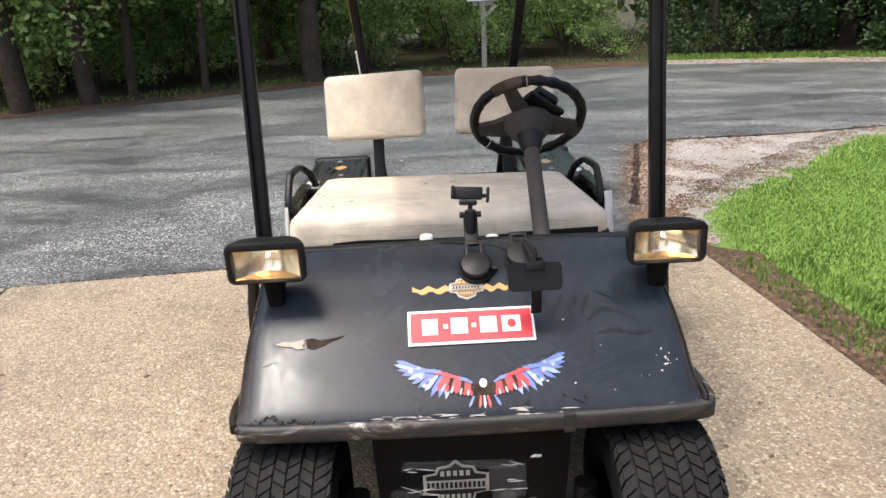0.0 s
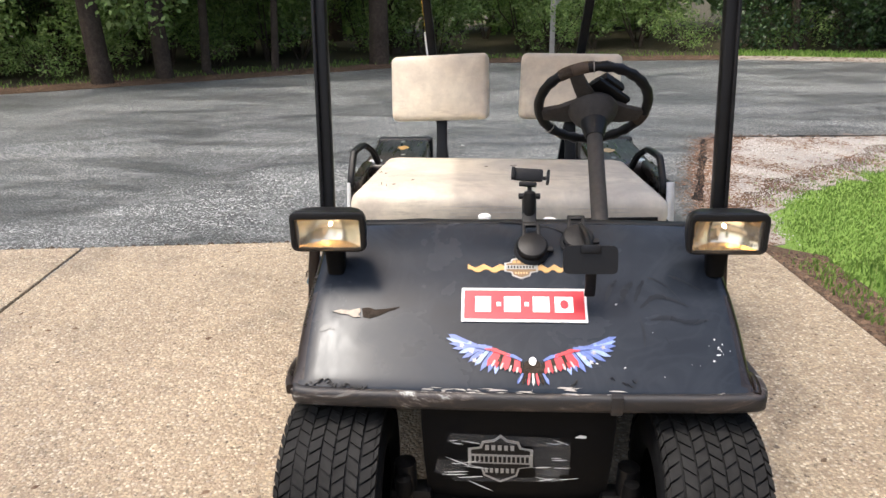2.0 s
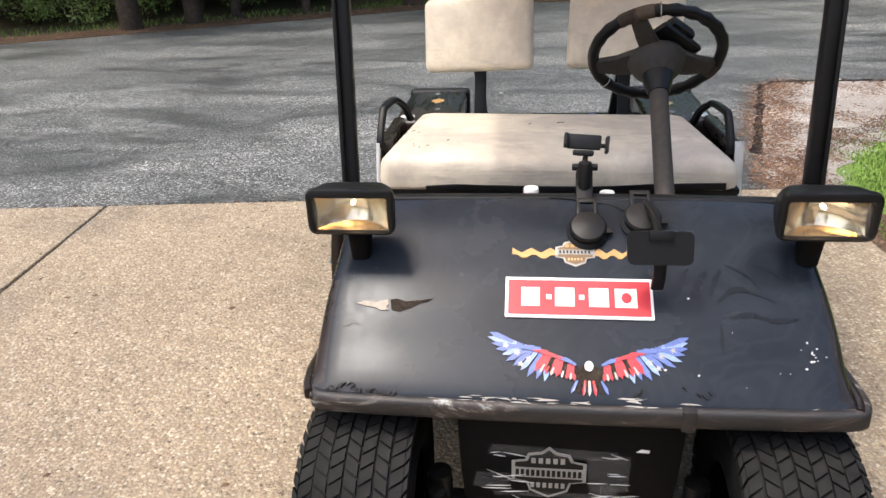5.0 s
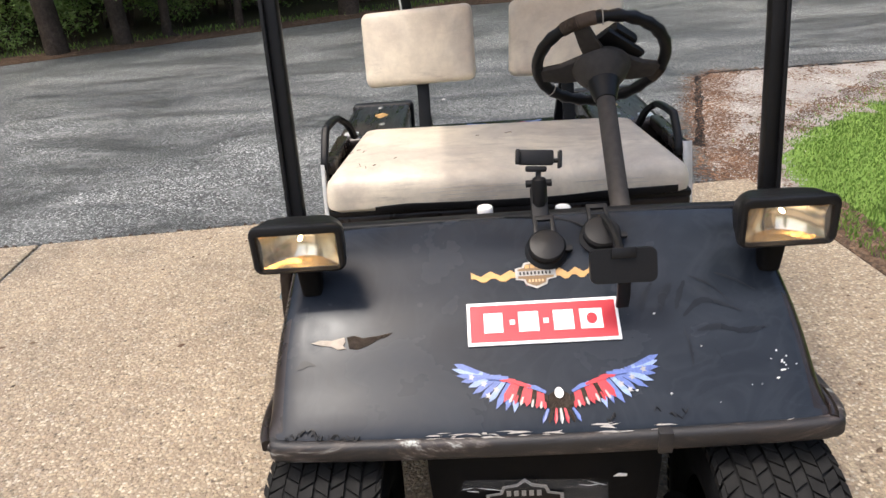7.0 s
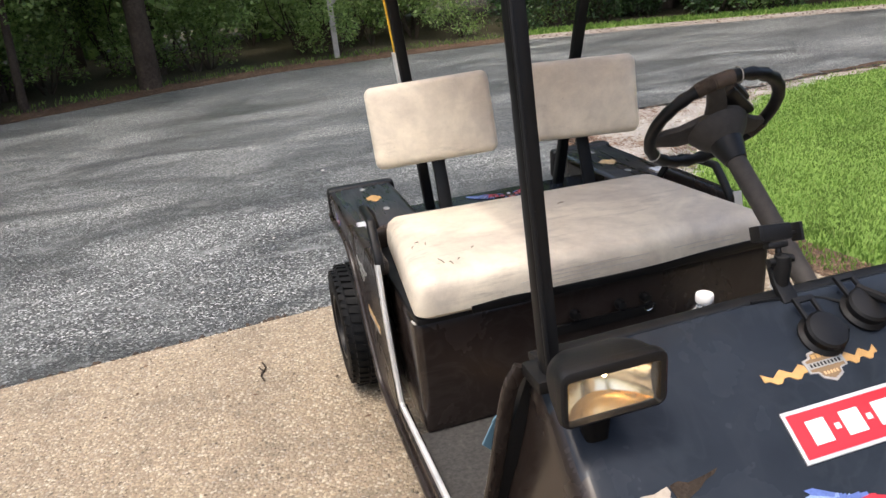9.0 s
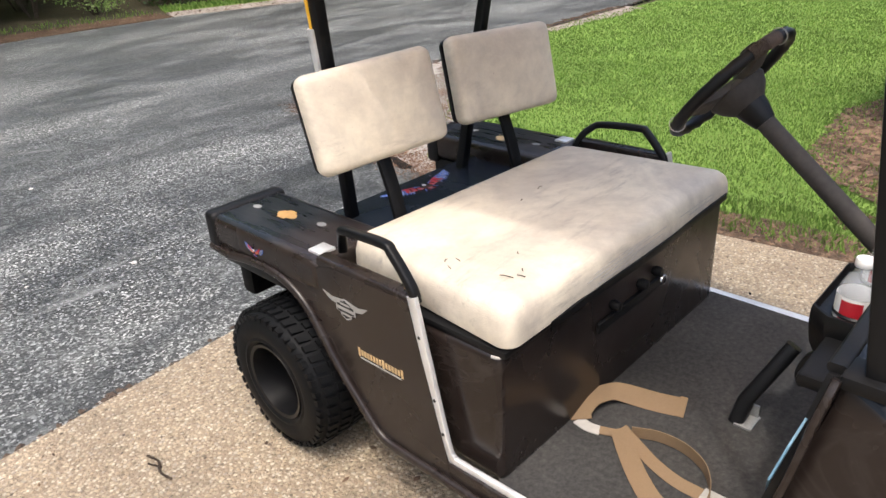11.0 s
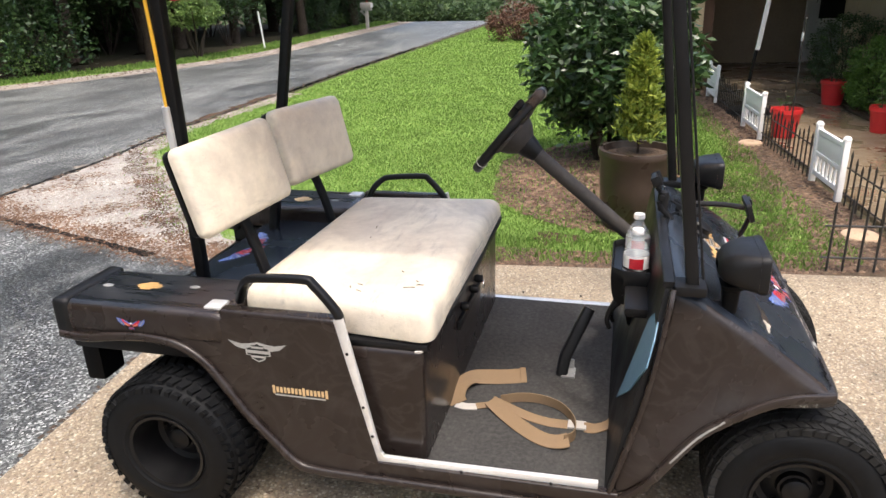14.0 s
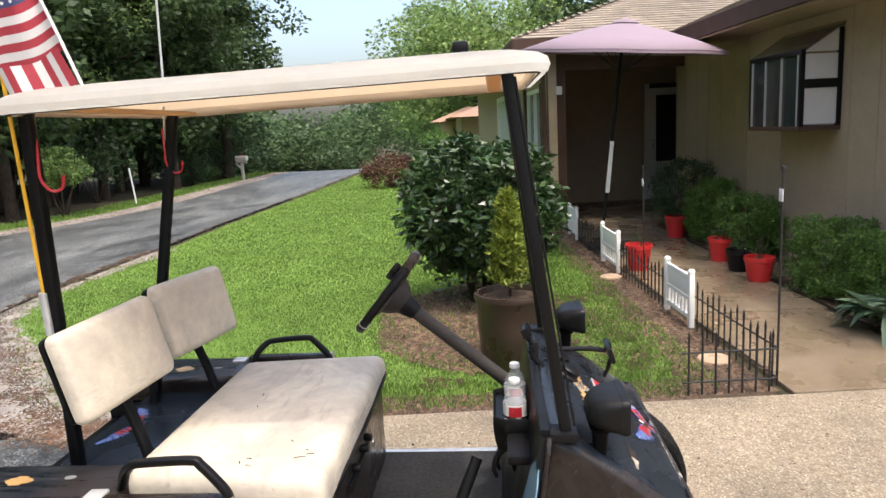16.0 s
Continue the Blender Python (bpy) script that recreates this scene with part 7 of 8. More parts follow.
# Badges and decals: plain shapes in their colours
def bars(pattern, x0, x1, y0, y1, h, bm=None):
    """Blocks that stand for unlettered writing: (start, end) pairs as shares of the width."""
    out = bm or bmesh.new()
    for a, b in pattern:
        box(x0 + (x1 - x0) * a, x0 + (x1 - x0) * b, y0, y1, 0.0, h, bm=out)
    return out


sign = cp("name_plate", on_cowl(box(-0.128, 0.160, 0.090, 0.160, 0.0, 0.005, 0.002)), M["silver"], cowl, "red and white name plate in a silver frame", False)
cp("plate_field", on_cowl(box(-0.122, 0.154, 0.0955, 0.1545, 0.005, 0.0062)), M["red"], sign, "red enamel field", False)
for a, b in ((-0.096, -0.060), (-0.030, 0.008), (0.036, 0.074), (0.086, 0.128)):
    cp("plate_bar", on_cowl(box(a, b, 0.109, 0.141, 0.0062, 0.0072)), M["white"], sign, "raised white bar", False)
for a in (-0.047, 0.017):
    cp("plate_dash", on_cowl(box(a, a + 0.010, 0.121, 0.129, 0.0062, 0.0072)), M["white"], sign, "", False)
cp("plate_disc", on_cowl(plate([(0.108 + 0.010 * math.cos(a), 0.125 + 0.009 * math.sin(a)) for a in np.linspace(0, 6.283, 17)[:-1]], 0.0008, "z", None, 0.0072)), M["red"], sign, "", False)


def shield(cx, cy, w, h, depth, base=0.0):
    pts = [(-0.5, 0.2), (-0.32, 0.24), (-0.28, 0.36), (-0.1, 0.40), (0, 0.5), (0.1, 0.40), (0.28, 0.36), (0.32, 0.24), (0.5, 0.2), (0.5, -0.16), (0.3, -0.2), (0.26, -0.36), (0, -0.5), (-0.26, -0.36), (-0.3, -0.2), (-0.5, -0.16)]
    return plate([(cx + a * w, cy + b * h) for a, b in pts], depth, "z", None, base)


badge = cp("foil_badge", on_cowl(shield(0.012, 0.213, 0.080, 0.060, 0.0025)), M["silver_print"], cowl, "silver and gold shield badge with peeling foil scrolls", False)
cp("badge_field", on_cowl(shield(0.012, 0.213, 0.070, 0.051, 0.0006, 0.0025)), M["tan"], badge, "worn gold field", False)
cp("badge_band", on_cowl(box(-0.024, 0.048, 0.209, 0.219, 0.0031, 0.0042)), M["badge_silver"], badge, "", False)
for k in range(9):
    cp("badge_letter", on_cowl(box(-0.020 + 0.0073 * k, -0.0165 + 0.0073 * k, 0.211, 0.217, 0.0042, 0.0048)), M["steel_black"], badge, "", False)
for k in range(5):
    cp("badge_letter", on_cowl(box(-0.003 + 0.0064 * k, 0.0008 + 0.0064 * k, 0.196, 0.201, 0.0031, 0.0040)), M["gold_pale"], badge, "", False)
for q in [(0, 0.2), (0.28, 0.48), (0.56, 0.76), (0.84, 1)]:
    cp("badge_letter", on_cowl(bars([q], -0.008, 0.032, 0.224, 0.230, 0.0042)), M["gold"], badge, "", False)
for s, c0, ln in ((-1, -0.028, 0.088), (1, 0.052, 0.070)):
    top = [(c0 + s * ln * t, 0.214 + 0.005 * math.sin(t * 14) + 0.004) for t in np.linspace(0, 1, 10)]
    bot = [(c0 + s * ln * t, 0.206 + 0.005 * math.sin(t * 14 + 0.9) - 0.002 * (1 - t)) for t in np.linspace(1, 0, 10)]
    cp("foil_scroll", on_cowl(plate(top + bot, 0.0018, "z", None, 0.0004)), M["gold"], badge, "torn gold foil scroll", False)


def wings(cx, cy, span, rise, place, parent, cover):
    """A spread, feathered ornament of plain blue, red and white shapes."""
    def shape(name, pts, s, depth, base, mat, under, label=""):
        return cp(name, place(plate([(cx + s * a * span, cy + b * rise) for a, b in pts], depth, "z", None, base)), mat, under, label, False)
    for s in (-1, 1):
        outer = [(0.40, 0.10), (0.50, 0.34), (0.62, 0.52), (0.74, 0.66), (0.90, 0.80), (0.98, 0.92), (0.95, 0.74), (1.0, 0.68), (0.94, 0.54), (0.97, 0.46), (0.90, 0.34), (0.91, 0.22), (0.83, 0.14), (0.82, 0.0), (0.74, -0.03), (0.71, -0.18), (0.64, -0.14), (0.58, -0.30), (0.54, -0.20), (0.48, -0.22)]
        wing = shape("blue_wing", outer, s, 0.0010, 0.0005, M["blue"], parent, cover)
        red = [(0.06, 0.02), (0.22, 0.22), (0.38, 0.42), (0.50, 0.60), (0.60, 0.78), (0.64, 0.60), (0.58, 0.40), (0.50, 0.18), (0.46, -0.10), (0.38, -0.16), (0.30, -0.26), (0.20, -0.32), (0.10, -0.30)]
        shape("red_wing", red, s, 0.0008, 0.0016, M["red"], wing)
        for k in range(6):
            a = 0.12 + 0.06 * k
            shape("pale_feather", [(a, -0.10 + 0.05 * k), (a + 0.035, -0.06 + 0.05 * k), (a + 0.03, -0.30 + 0.03 * k)], s, 0.0006, 0.0025, M["gold_pale"], wing)
        for k, (a, b) in enumerate(((0.74, 0.36), (0.62, 0.02), (0.86, 0.60), (0.70, 0.10))):
            shape("pale_spot", [(a + (0.05 if q % 2 else 0.022) * math.cos(q * math.pi / 5), b + (0.16 if q % 2 else 0.07) * math.sin(q * math.pi / 5)) for q in range(10)], s, 0.0006, 0.0016, M["silver_print"], wing)
        shape("blue_edge", [(0.04, 0.12), (0.2, 0.34), (0.36, 0.56), (0.46, 0.68), (0.42, 0.50), (0.26, 0.24), (0.10, 0.0)], s, 0.0006, 0.0025, M["blue"], wing)
        for k in range(4):
            a = 0.62 + 0.08 * k
            shape("feather_line", [(a, 0.44 + 0.09 * k), (a + 0.015, 0.45 + 0.09 * k), (a + 0.02 + 0.03 * k, -0.02 + 0.16 * k)], s, 0.0005, 0.0016, M["steel_black"], wing)
    mid = cp("centre_shape", place(plate([(cx + a * span, cy + b * rise) for a, b in ((-0.09, 0.1), (0, 0.26), (0.09, 0.1), (0.12, -0.3), (0.16, -0.62), (0.07, -0.56), (0, -0.78), (-0.07, -0.56), (-0.16, -0.62), (-0.12, -0.3))], 0.0014, "z", None, 0.0008)), M["bark"], parent, "", False)
    cp("crown_spot", place(plate([(cx + 0.05 * span * math.cos(q), cy + (0.16 + 0.16 * math.sin(q)) * rise) for q in np.linspace(0, 6.283, 13)[:-1]], 0.0008, "z", None, 0.0032)), M["white"], mid, "", False)
    for k in range(5):
        a = -0.14 + 0.07 * k
        cp("tail_feather", place(plate([(cx + (a - 0.03) * span, cy - 0.45 * rise), (cx + (a + 0.03) * span, cy - 0.45 * rise), (cx + a * 1.15 * span, cy - (0.86 - 0.05 * abs(k - 2)) * rise)], 0.0008, "z", None, 0.0024)), M["red"] if k % 2 else M["blue"], mid, "", False)


def plumes(cx, cy, span, rise, place, parent, cover):
    """A spread ornament of plain pointed strips: blue outside, red and cream inside."""
    r = random.Random(11)
    arm = [(0.10, 0.02), (0.22, 0.20), (0.38, 0.42), (0.52, 0.62), (0.66, 0.74), (0.78, 0.84)]

    def along_arm(t):
        k = min(len(arm) - 2, int(t * (len(arm) - 1)))
        f = t * (len(arm) - 1) - k
        return [arm[k][j] + (arm[k + 1][j] - arm[k][j]) * f for j in (0, 1)]

    base = cp("ornament_centre", place(plate([(cx + a * span, cy + b * rise) for a, b in ((-0.10, 0.08), (-0.05, 0.16), (0.05, 0.16), (0.10, 0.08), (0.12, -0.28), (0.07, -0.5), (-0.07, -0.5), (-0.12, -0.28))], 0.0009, "z", None, 0.0005)), M["bark"], parent, cover, False)

    def strip(s, x, y, ang, ln, wd, h, mat):
        dx, dy = math.cos(radians(ang)) * ln, math.sin(radians(ang)) * ln * 3.0
        nx, ny = -math.sin(radians(ang)) * wd, math.cos(radians(ang)) * wd * 3.0
        pts = [(x - nx * 0.6, y - ny * 0.6), (x + dx * 0.75 - nx, y + dy * 0.75 - ny), (x + dx, y + dy), (x + dx * 0.7 + nx, y + dy * 0.7 + ny), (x + nx * 0.6, y + ny * 0.6)]
        cp("plume", place(plate([(cx + s * a * span, cy + b * rise) for a, b in pts], 0.0005, "z", None, h)), M[mat], base, "", False)

    for s in (-1, 1):
        for k in range(11):
            t = 0.42 + 0.58 * k / 10
            x, y = along_arm(t)
            strip(s, x, y, -78 + 100 * (k / 10) ** 1.1, 0.30 + r.uniform(-0.03, 0.03), 0.030, 0.0016 + 0.0001 * k, "blue" if k % 3 else "blue_light")
        for k in range(9):
            t = 0.06 + 0.42 * k / 8
            x, y = along_arm(t)
            ang, ln = -84 + 3 * k, 0.15 + 0.010 * k
            strip(s, x, y, ang, ln, 0.034, 0.0022 + 0.0001 * k, "red" if k % 3 else "bark")
            strip(s, x + 0.55 * ln * math.cos(radians(ang)), y + 1.65 * ln * math.sin(radians(ang)), ang, 0.48 * ln, 0.013, 0.0034 + 0.0001 * k, "silver_print" if k % 2 else "red")
        for k in range(7):
            t = 0.10 + 0.60 * k / 6
            x, y = along_arm(t)
            strip(s, x - 0.03, y + 0.02, 30 - 6 * k, 0.17, 0.022, 0.0040 + 0.0001 * k, "red" if k in (2, 3, 4) else "blue")
        for x, y in ((0.62, 0.30), (0.74, 0.50), (0.86, 0.72), (0.70, 0.12)):
            cp("pale_spot", place(plate([(cx + s * (x + (0.038 if q % 2 else 0.016) * math.cos(q * math.pi / 5)) * span, cy + (y + (0.12 if q % 2 else 0.05) * math.sin(q * math.pi / 5)) * rise) for q in range(10)], 0.0004, "z", None, 0.0030)), M["silver_print"], base, "", False)
    for k in range(7):
        strip(1, -0.12 + 0.04 * k, -0.36, -90 + 9 * (k - 3), 0.15, 0.018, 0.0020 + 0.0001 * k, ("blue", "bark", "red", "silver_print", "red", "bark", "blue")[k])
    cp("crown_spot", place(plate([(cx + 0.045 * span * math.cos(q), cy + (0.10 + 0.17 * math.sin(q)) * rise) for q in np.linspace(0, 6.283, 13)[:-1]], 0.0006, "z", None, 0.0046)), M["white"], base, "", False)


r0 = random.Random(17)
plumes(0.032, 0.008, 0.182, 0.050, on_cowl, cowl, "winged red, white and blue decal on the cowl")
cp("tear", on_cowl(plate([(-0.43, 0.113), (-0.412, 0.117), (-0.39, 0.115), (-0.366, 0.119), (-0.363, 0.112), (-0.368, 0.106), (-0.362, 0.101), (-0.378, 0.100), (-0.392, 0.106), (-0.41, 0.108)], 0.002, "z", None, 0.0004)), M["fibre"], cowl, "torn patch bare to pale fibre", False)
cp("tear_shadow", on_cowl(plate([(-0.361, 0.119), (-0.345, 0.121), (-0.33, 0.116), (-0.30, 0.118), (-0.272, 0.122), (-0.282, 0.116), (-0.30, 0.112), (-0.318, 0.104), (-0.34, 0.098), (-0.356, 0.101)], 0.0008, "z", None, 0.0004)), M["bark"], cowl, "dark brown patch beside the tear", False)
# dark smears laid on the cowl as strokes that mimic smeared reflections
for line, wd in (([(0.203, 0.136), (0.214, 0.160), (0.234, 0.186)], 0.006), ([(0.238, 0.134), (0.248, 0.158), (0.270, 0.182)], 0.008), ([(0.268, 0.136), (0.280, 0.160), (0.296, 0.186)], 0.006), ([(0.304, 0.196), (0.340, 0.178), (0.366, 0.152), (0.388, 0.124)], 0.007), ([(0.280, 0.124), (0.316, 0.148), (0.352, 0.144), (0.390, 0.130)], 0.006), ([(0.276, 0.106), (0.282, 0.078), (0.280, 0.046)], 0.006), ([(0.325, 0.074), (0.337, 0.052), (0.349, 0.034)], 0.005), ([(0.30, 0.100), (0.34, 0.106), (0.38, 0.098), (0.43, 0.104)], 0.006), ([(0.356, 0.200), (0.390, 0.186), (0.424, 0.164)], 0.008), ([(-0.455, 0.074), (-0.438, 0.082), (-0.42, 0.078)], 0.006)):
    mid = smooth_path([(a, b, 0) for a, b in line], 5)
    n = len(mid) - 1
    edge = [(p, wd * (0.25 + 0.75 * math.sin(math.pi * k / n) ** 0.6) * r0.uniform(0.75, 1.2)) for k, p in enumerate(mid)]
    bm = rings([[(p.x - 0.55 * w, p.y + 0.8 * w, 0.0005), (p.x, p.y, 0.0005), (p.x + 0.55 * w, p.y - 0.8 * w, 0.0005)] for p, w in edge], False, False)
    for f in bm.faces:
        if f.normal.z < 0:
            f.normal_flip()
    cp("touch_up_stroke", on_cowl(bm), M["smear_tone"], cowl, "dull dark smear stroke on the cowl")
chips = bmesh.new()
r = random.Random(5)
for i in range(20):
    x, y = (0.44 + r.gauss(0, 0.012), 0.05 + r.gauss(0, 0.022)) if i < 12 else (r.uniform(0.1, 0.47), r.uniform(-0.01, 0.02) if i < 17 else r.uniform(0.02, 0.2))
    d = r.uniform(0.0007, 0.0022)
    plate([(x - d * r.uniform(0.8, 2), y), (x, y - d), (x + d * r.uniform(0.6, 2), y + d * 0.3), (x, y + d * 0.8)], 0.0006, "z", chips, 0.0003)
cp("paint_chip_scatter", on_cowl(chips), M["screen_white"], cowl, "small white chips in the paint", False)["kind"] = "stuff"
for i in range(22):
    scr = bmesh.new()
    x, y = -0.472 + 0.0085 * i + r.uniform(-0.004, 0.004), -0.036 + 0.010 * math.exp(-((i - 4) / 4) ** 2) + r.uniform(-0.003, 0.003)
    if i > 15:  # a few more flakes below the decal
        x, y = (0.112, 0.120, 0.196, 0.222, 0.232, 0.245)[i - 16], -0.022 + r.uniform(-0.006, 0.006)
    ln, wd = r.uniform(0.006, 0.017), r.uniform(0.0008, 0.0022)
    curl = [(x + ln * k / 4, y + 0.003 * math.sin(1.3 * k + i)) for k in range(5)]
    plate([(a, b - wd * r.uniform(0.3, 1.0)) for a, b in curl] + [(a, b + wd * r.uniform(0.3, 1.0)) for a, b in reversed(curl)], r.uniform(0.001, 0.004), "z", scr, 0.0003)
    cp("paint_flake", on_cowl(scr), M["steel_black"], cowl, "black flaking paint above the lip", False)
wear = bmesh.new()
for i in range(34):
    x = r.uniform(-0.22, 0.24) if i < 25 else r.uniform(-0.48, 0.48)
    y, ln, wd = -0.040 + r.uniform(-0.005, 0.006), r.uniform(0.010, 0.05), r.uniform(0.0005, 0.0018)
    plate([(x, y), (x + ln * 0.4, y - wd * 0.5), (x + ln, y + r.uniform(-0.003, 0.003)), (x + ln * 0.7, y + wd), (x + ln * 0.25, y + wd * r.uniform(0.5, 1.3))], 0.0004, "z", wear, 0.0003)
cp("worn_edge_streak", on_cowl(wear), M["wood_grey"], cowl, "grey primer showing along the rubbed front edge", False)["kind"] = "stuff"
tape = cp("lip_tape", box(0.196, 0.222, -0.0585, -0.02, 0.4935, 0.5385, 0.004), M["lip"], cowl, "strip of clear tape over the lip")

# Shield badge and tape on the lower front panel
def on_front(bm):
    for v in bm.verts:
        x, z, h = v.co
        v.co = (x, -0.0095 - h + 0.012 * (abs(x - 0.01) / 0.24) ** 3, z)
    bmesh.ops.recalc_face_normals(bm, faces=bm.faces)
    return bm


fb = cp("front_badge", on_front(shield(-0.037, 0.343, 0.148, 0.130, 0.002, 0.002)), M["badge_silver"], front_panel, "silver outlined shield badge under tape", False)
cp("badge_field", on_front(shield(-0.037, 0.343, 0.134, 0.116, 0.002, 0.0032)), M["steel_black"], fb, "", False)
cp("badge_band", on_front(box(-0.108, 0.034, 0.331, 0.356, 0.003, 0.0062)), M["badge_silver"], fb, "", False)
for n, share, xa, xb, za, zb, h, ink in ((13, 0.05, -0.103, 0.031, 0.336, 0.351, 0.0072, "steel_black"), (5, 0.12, -0.072, 0.0, 0.368, 0.381, 0.0062, "badge_silver"), (6, 0.10, -0.073, 0.0, 0.306, 0.318, 0.0062, "badge_silver")):
    for k in range(n):
        cp("badge_letter", on_front(bars([(k / n, k / n + share)], xa, xb, za, zb, h)), M[ink], fb, "", False)
film = material("clear_tape", 0.18)[0]
film.node_tree.nodes["Principled BSDF"].inputs["Base Color"].default_value = (0.55, 0.55, 0.54, 1)
film.node_tree.nodes["Principled BSDF"].inputs["Alpha"].default_value = 0.035
for a, b, c, d in ((-0.16, 0.10, 0.385, 0.405), (-0.145, 0.105, 0.28, 0.296), (0.045, 0.12, 0.30, 0.395), (-0.19, -0.12, 0.30, 0.34), (0.06, 0.10, 0.285, 0.32)):
    cp("tape_strip", on_front(plate([(a, c), (b, c + r.uniform(-0.01, 0.01)), (b + r.uniform(-0.01, 0.01), d), (a + r.uniform(-0.01, 0.01), d + r.uniform(-0.008, 0.008))], 0.0012, "z", None, 0.0075)), film, front_panel, "crinkled clear tape", False)
# white slivers painted as glints along the tape's edges and folds, mostly level
for i in range(22):
    z = r.choice((0.288, 0.300, 0.325, 0.352, 0.388, 0.398)) + r.gauss(0, 0.004)
    x, ln = (r.uniform(-0.18, -0.10), r.uniform(0.02, 0.07)) if i % 2 else (r.uniform(0.03, 0.10), r.uniform(0.02, 0.055))
    k, wd = r.gauss(0, 0.22), r.uniform(0.0004, 0.0013)
    cp("tape_crease", on_front(plate([(x, z), (x + ln * 0.5, z + k * ln * 0.5 - wd), (x + ln, z + k * ln), (x + ln * 0.6, z + k * ln * 0.6 + wd)], 0.0008, "z", None, 0.009)), M["screen_white"], front_panel, "", False)
cp("paint_mark", on_front(plate([(0.13, 0.402), (0.155, 0.400), (0.156, 0.406), (0.14, 0.409)], 0.001, "z", None, 0.001)), M["white"], front_panel, "", False)


# Side and deck decals
def on_side(s):
    def put(bm):
        for v in bm.verts:
            y, z, h = v.co
            v.co = (s * (0.6025 + h), y, z)
        bmesh.ops.recalc_face_normals(bm, faces=bm.faces)
        return bm
    return put


put_side = on_side(-1)


def L(bm):
    """The passenger side's decals sit a little below the belt line."""
    for v in bm.verts:
        v.co.x += 0.020
        v.co.y -= 0.027
    return put_side(bm)



wb = cp("wing_badge", L(plate([(1.315, 0.612), (1.335, 0.594), (1.36, 0.588), (1.378, 0.592), (1.375, 0.572), (1.40, 0.556), (1.425, 0.572), (1.424, 0.592), (1.445, 0.589), (1.465, 0.594), (1.488, 0.612), (1.45, 0.604), (1.425, 0.607), (1.40, 0.612), (1.375, 0.607), (1.35, 0.604)], 0.001)), M["silver_print"], cart, "silver winged shield decal", False)
cp("wing_badge_shield", L(shield(1.401, 0.583, 0.074, 0.062, 0.0008, 0.0010)), M["silver_print"], wb, "", False)
cp("wing_badge_field", L(shield(1.401, 0.583, 0.064, 0.053, 0.0006, 0.0018)), M["steel_black"], wb, "", False)
for z0, z1, w in ((0.579, 0.588, 0.035), (0.594, 0.600, 0.018), (0.566, 0.572, 0.018)):
    cp("wing_badge_bar", L(box(1.401 - w, 1.401 + w, z0, z1, 0.0024, 0.0030)), M["silver_print"], wb, "", False)
tb = cp("decal_rule", L(box(1.215, 1.365, 0.452, 0.456, 0, 0.0012)), M["silver_print"], cart, "gold block decal on the side panel", False)
for k in range(15):
    d = 0.004 if k in (0, 6, 14) else 0.0
    cp("gold_letter", L(bars([(k / 15, k / 15 + 0.043)], 1.207, 1.375, 0.462 - d, 0.479 + d, 0.0012)), M["gold_pale"], tb, "", False)
def on_belt(bm):
    """The small decal lies on the deck's own side, a little proud of the panel."""
    for v in bm.verts:
        v.co.z += 0.0055
    return L(bm)


wings(1.785, 0.634, 0.046, 0.02, on_belt, cart, "small winged decal on the side panel")


def on_deck(bm):
    for v in bm.verts:
        v.co.z += 0.6605
    return bm


db = cp("deck_badge", on_deck(shield(-0.465, 1.836, 0.052, 0.088, 0.001)), M["gold"], cart, "faded tan shield decal on the deck", False)
cp("deck_badge", on_deck(shield(0.455, 1.76, 0.062, 0.085, 0.001)), M["gold_pale"], cart, "faded tan shield decal on the deck", False)
for x, y in ((-0.482, 1.967), (-0.449, 1.694), (0.46, 1.62), (0.47, 1.92)):
    cp("deck_spot", on_deck(plate([(x + 0.011 * math.cos(q), y + 0.017 * math.sin(q)) for q in np.linspace(0, 6.283, 13)[:-1]], 0.001)), M["silver_print"], cart, "small grey spot on the deck", False)


def on_well(bm):
    for v in bm.verts:
        v.co.z += 0.6005
    return bm


plumes(0.04, 1.77, 0.15, 0.05, on_well, well, "winged red, white and blue decal in the luggage well")

# ---- loose things on the cart ----
def lt(name, label, category, group=""):
    return thing(name, CART, label, category, group)


def water_bottle(x, y, z, h):
    b = lt("water_bottle", "clear plastic water bottle with a red and white label", "bottle", "bottles in the drink holder")
    k = h / 0.2
    at = Matrix.Translation((x, y, z)) @ Matrix.Diagonal((1.18, 1.18, 1, 1))
    prof = [(0.0, 0.0), (0.026, 0.0), (0.031, 0.006), (0.0315, 0.03), (0.030, 0.034), (0.0315, 0.04), (0.0315, 0.10), (0.030, 0.106), (0.0315, 0.112), (0.030, 0.13), (0.022, 0.155), (0.0135, 0.168), (0.0125, 0.182)]
    part("bottle_body", moved(lathe([(r, q * k) for r, q in prof], 24), at), M["bottle"], b, "clear plastic body")
    part("label", moved(lathe([(0.0322, 0.04 * k), (0.0324, 0.044 * k), (0.0324, 0.116 * k), (0.0322, 0.12 * k)], 24), at), M["white"], b, "white paper label")
    for a0 in (0.5, 2.6, 4.7):
        ring = [[(0.0329 * math.cos(a), 0.0329 * math.sin(a), q * k) for a in np.linspace(a0, a0 + 1.1, 8)] for q in (0.046, 0.114)]
        part("label_print", moved(rings(ring, False, False), at), M["red"], b, "red label print")
    part("cap", moved(lathe([(0.0, 0.199), (0.0135, 0.199), (0.0148, 0.196), (0.0148, 0.183), (0.0135, 0.181)][::-1], 20, None), at @ Matrix.Diagonal((1, 1, k, 1))), M["white"], b, "white screw cap")
    ob = b.children[0]
    ob.visible_shadow = False


water_bottle(-0.078, 0.430, 0.592, 0.196)
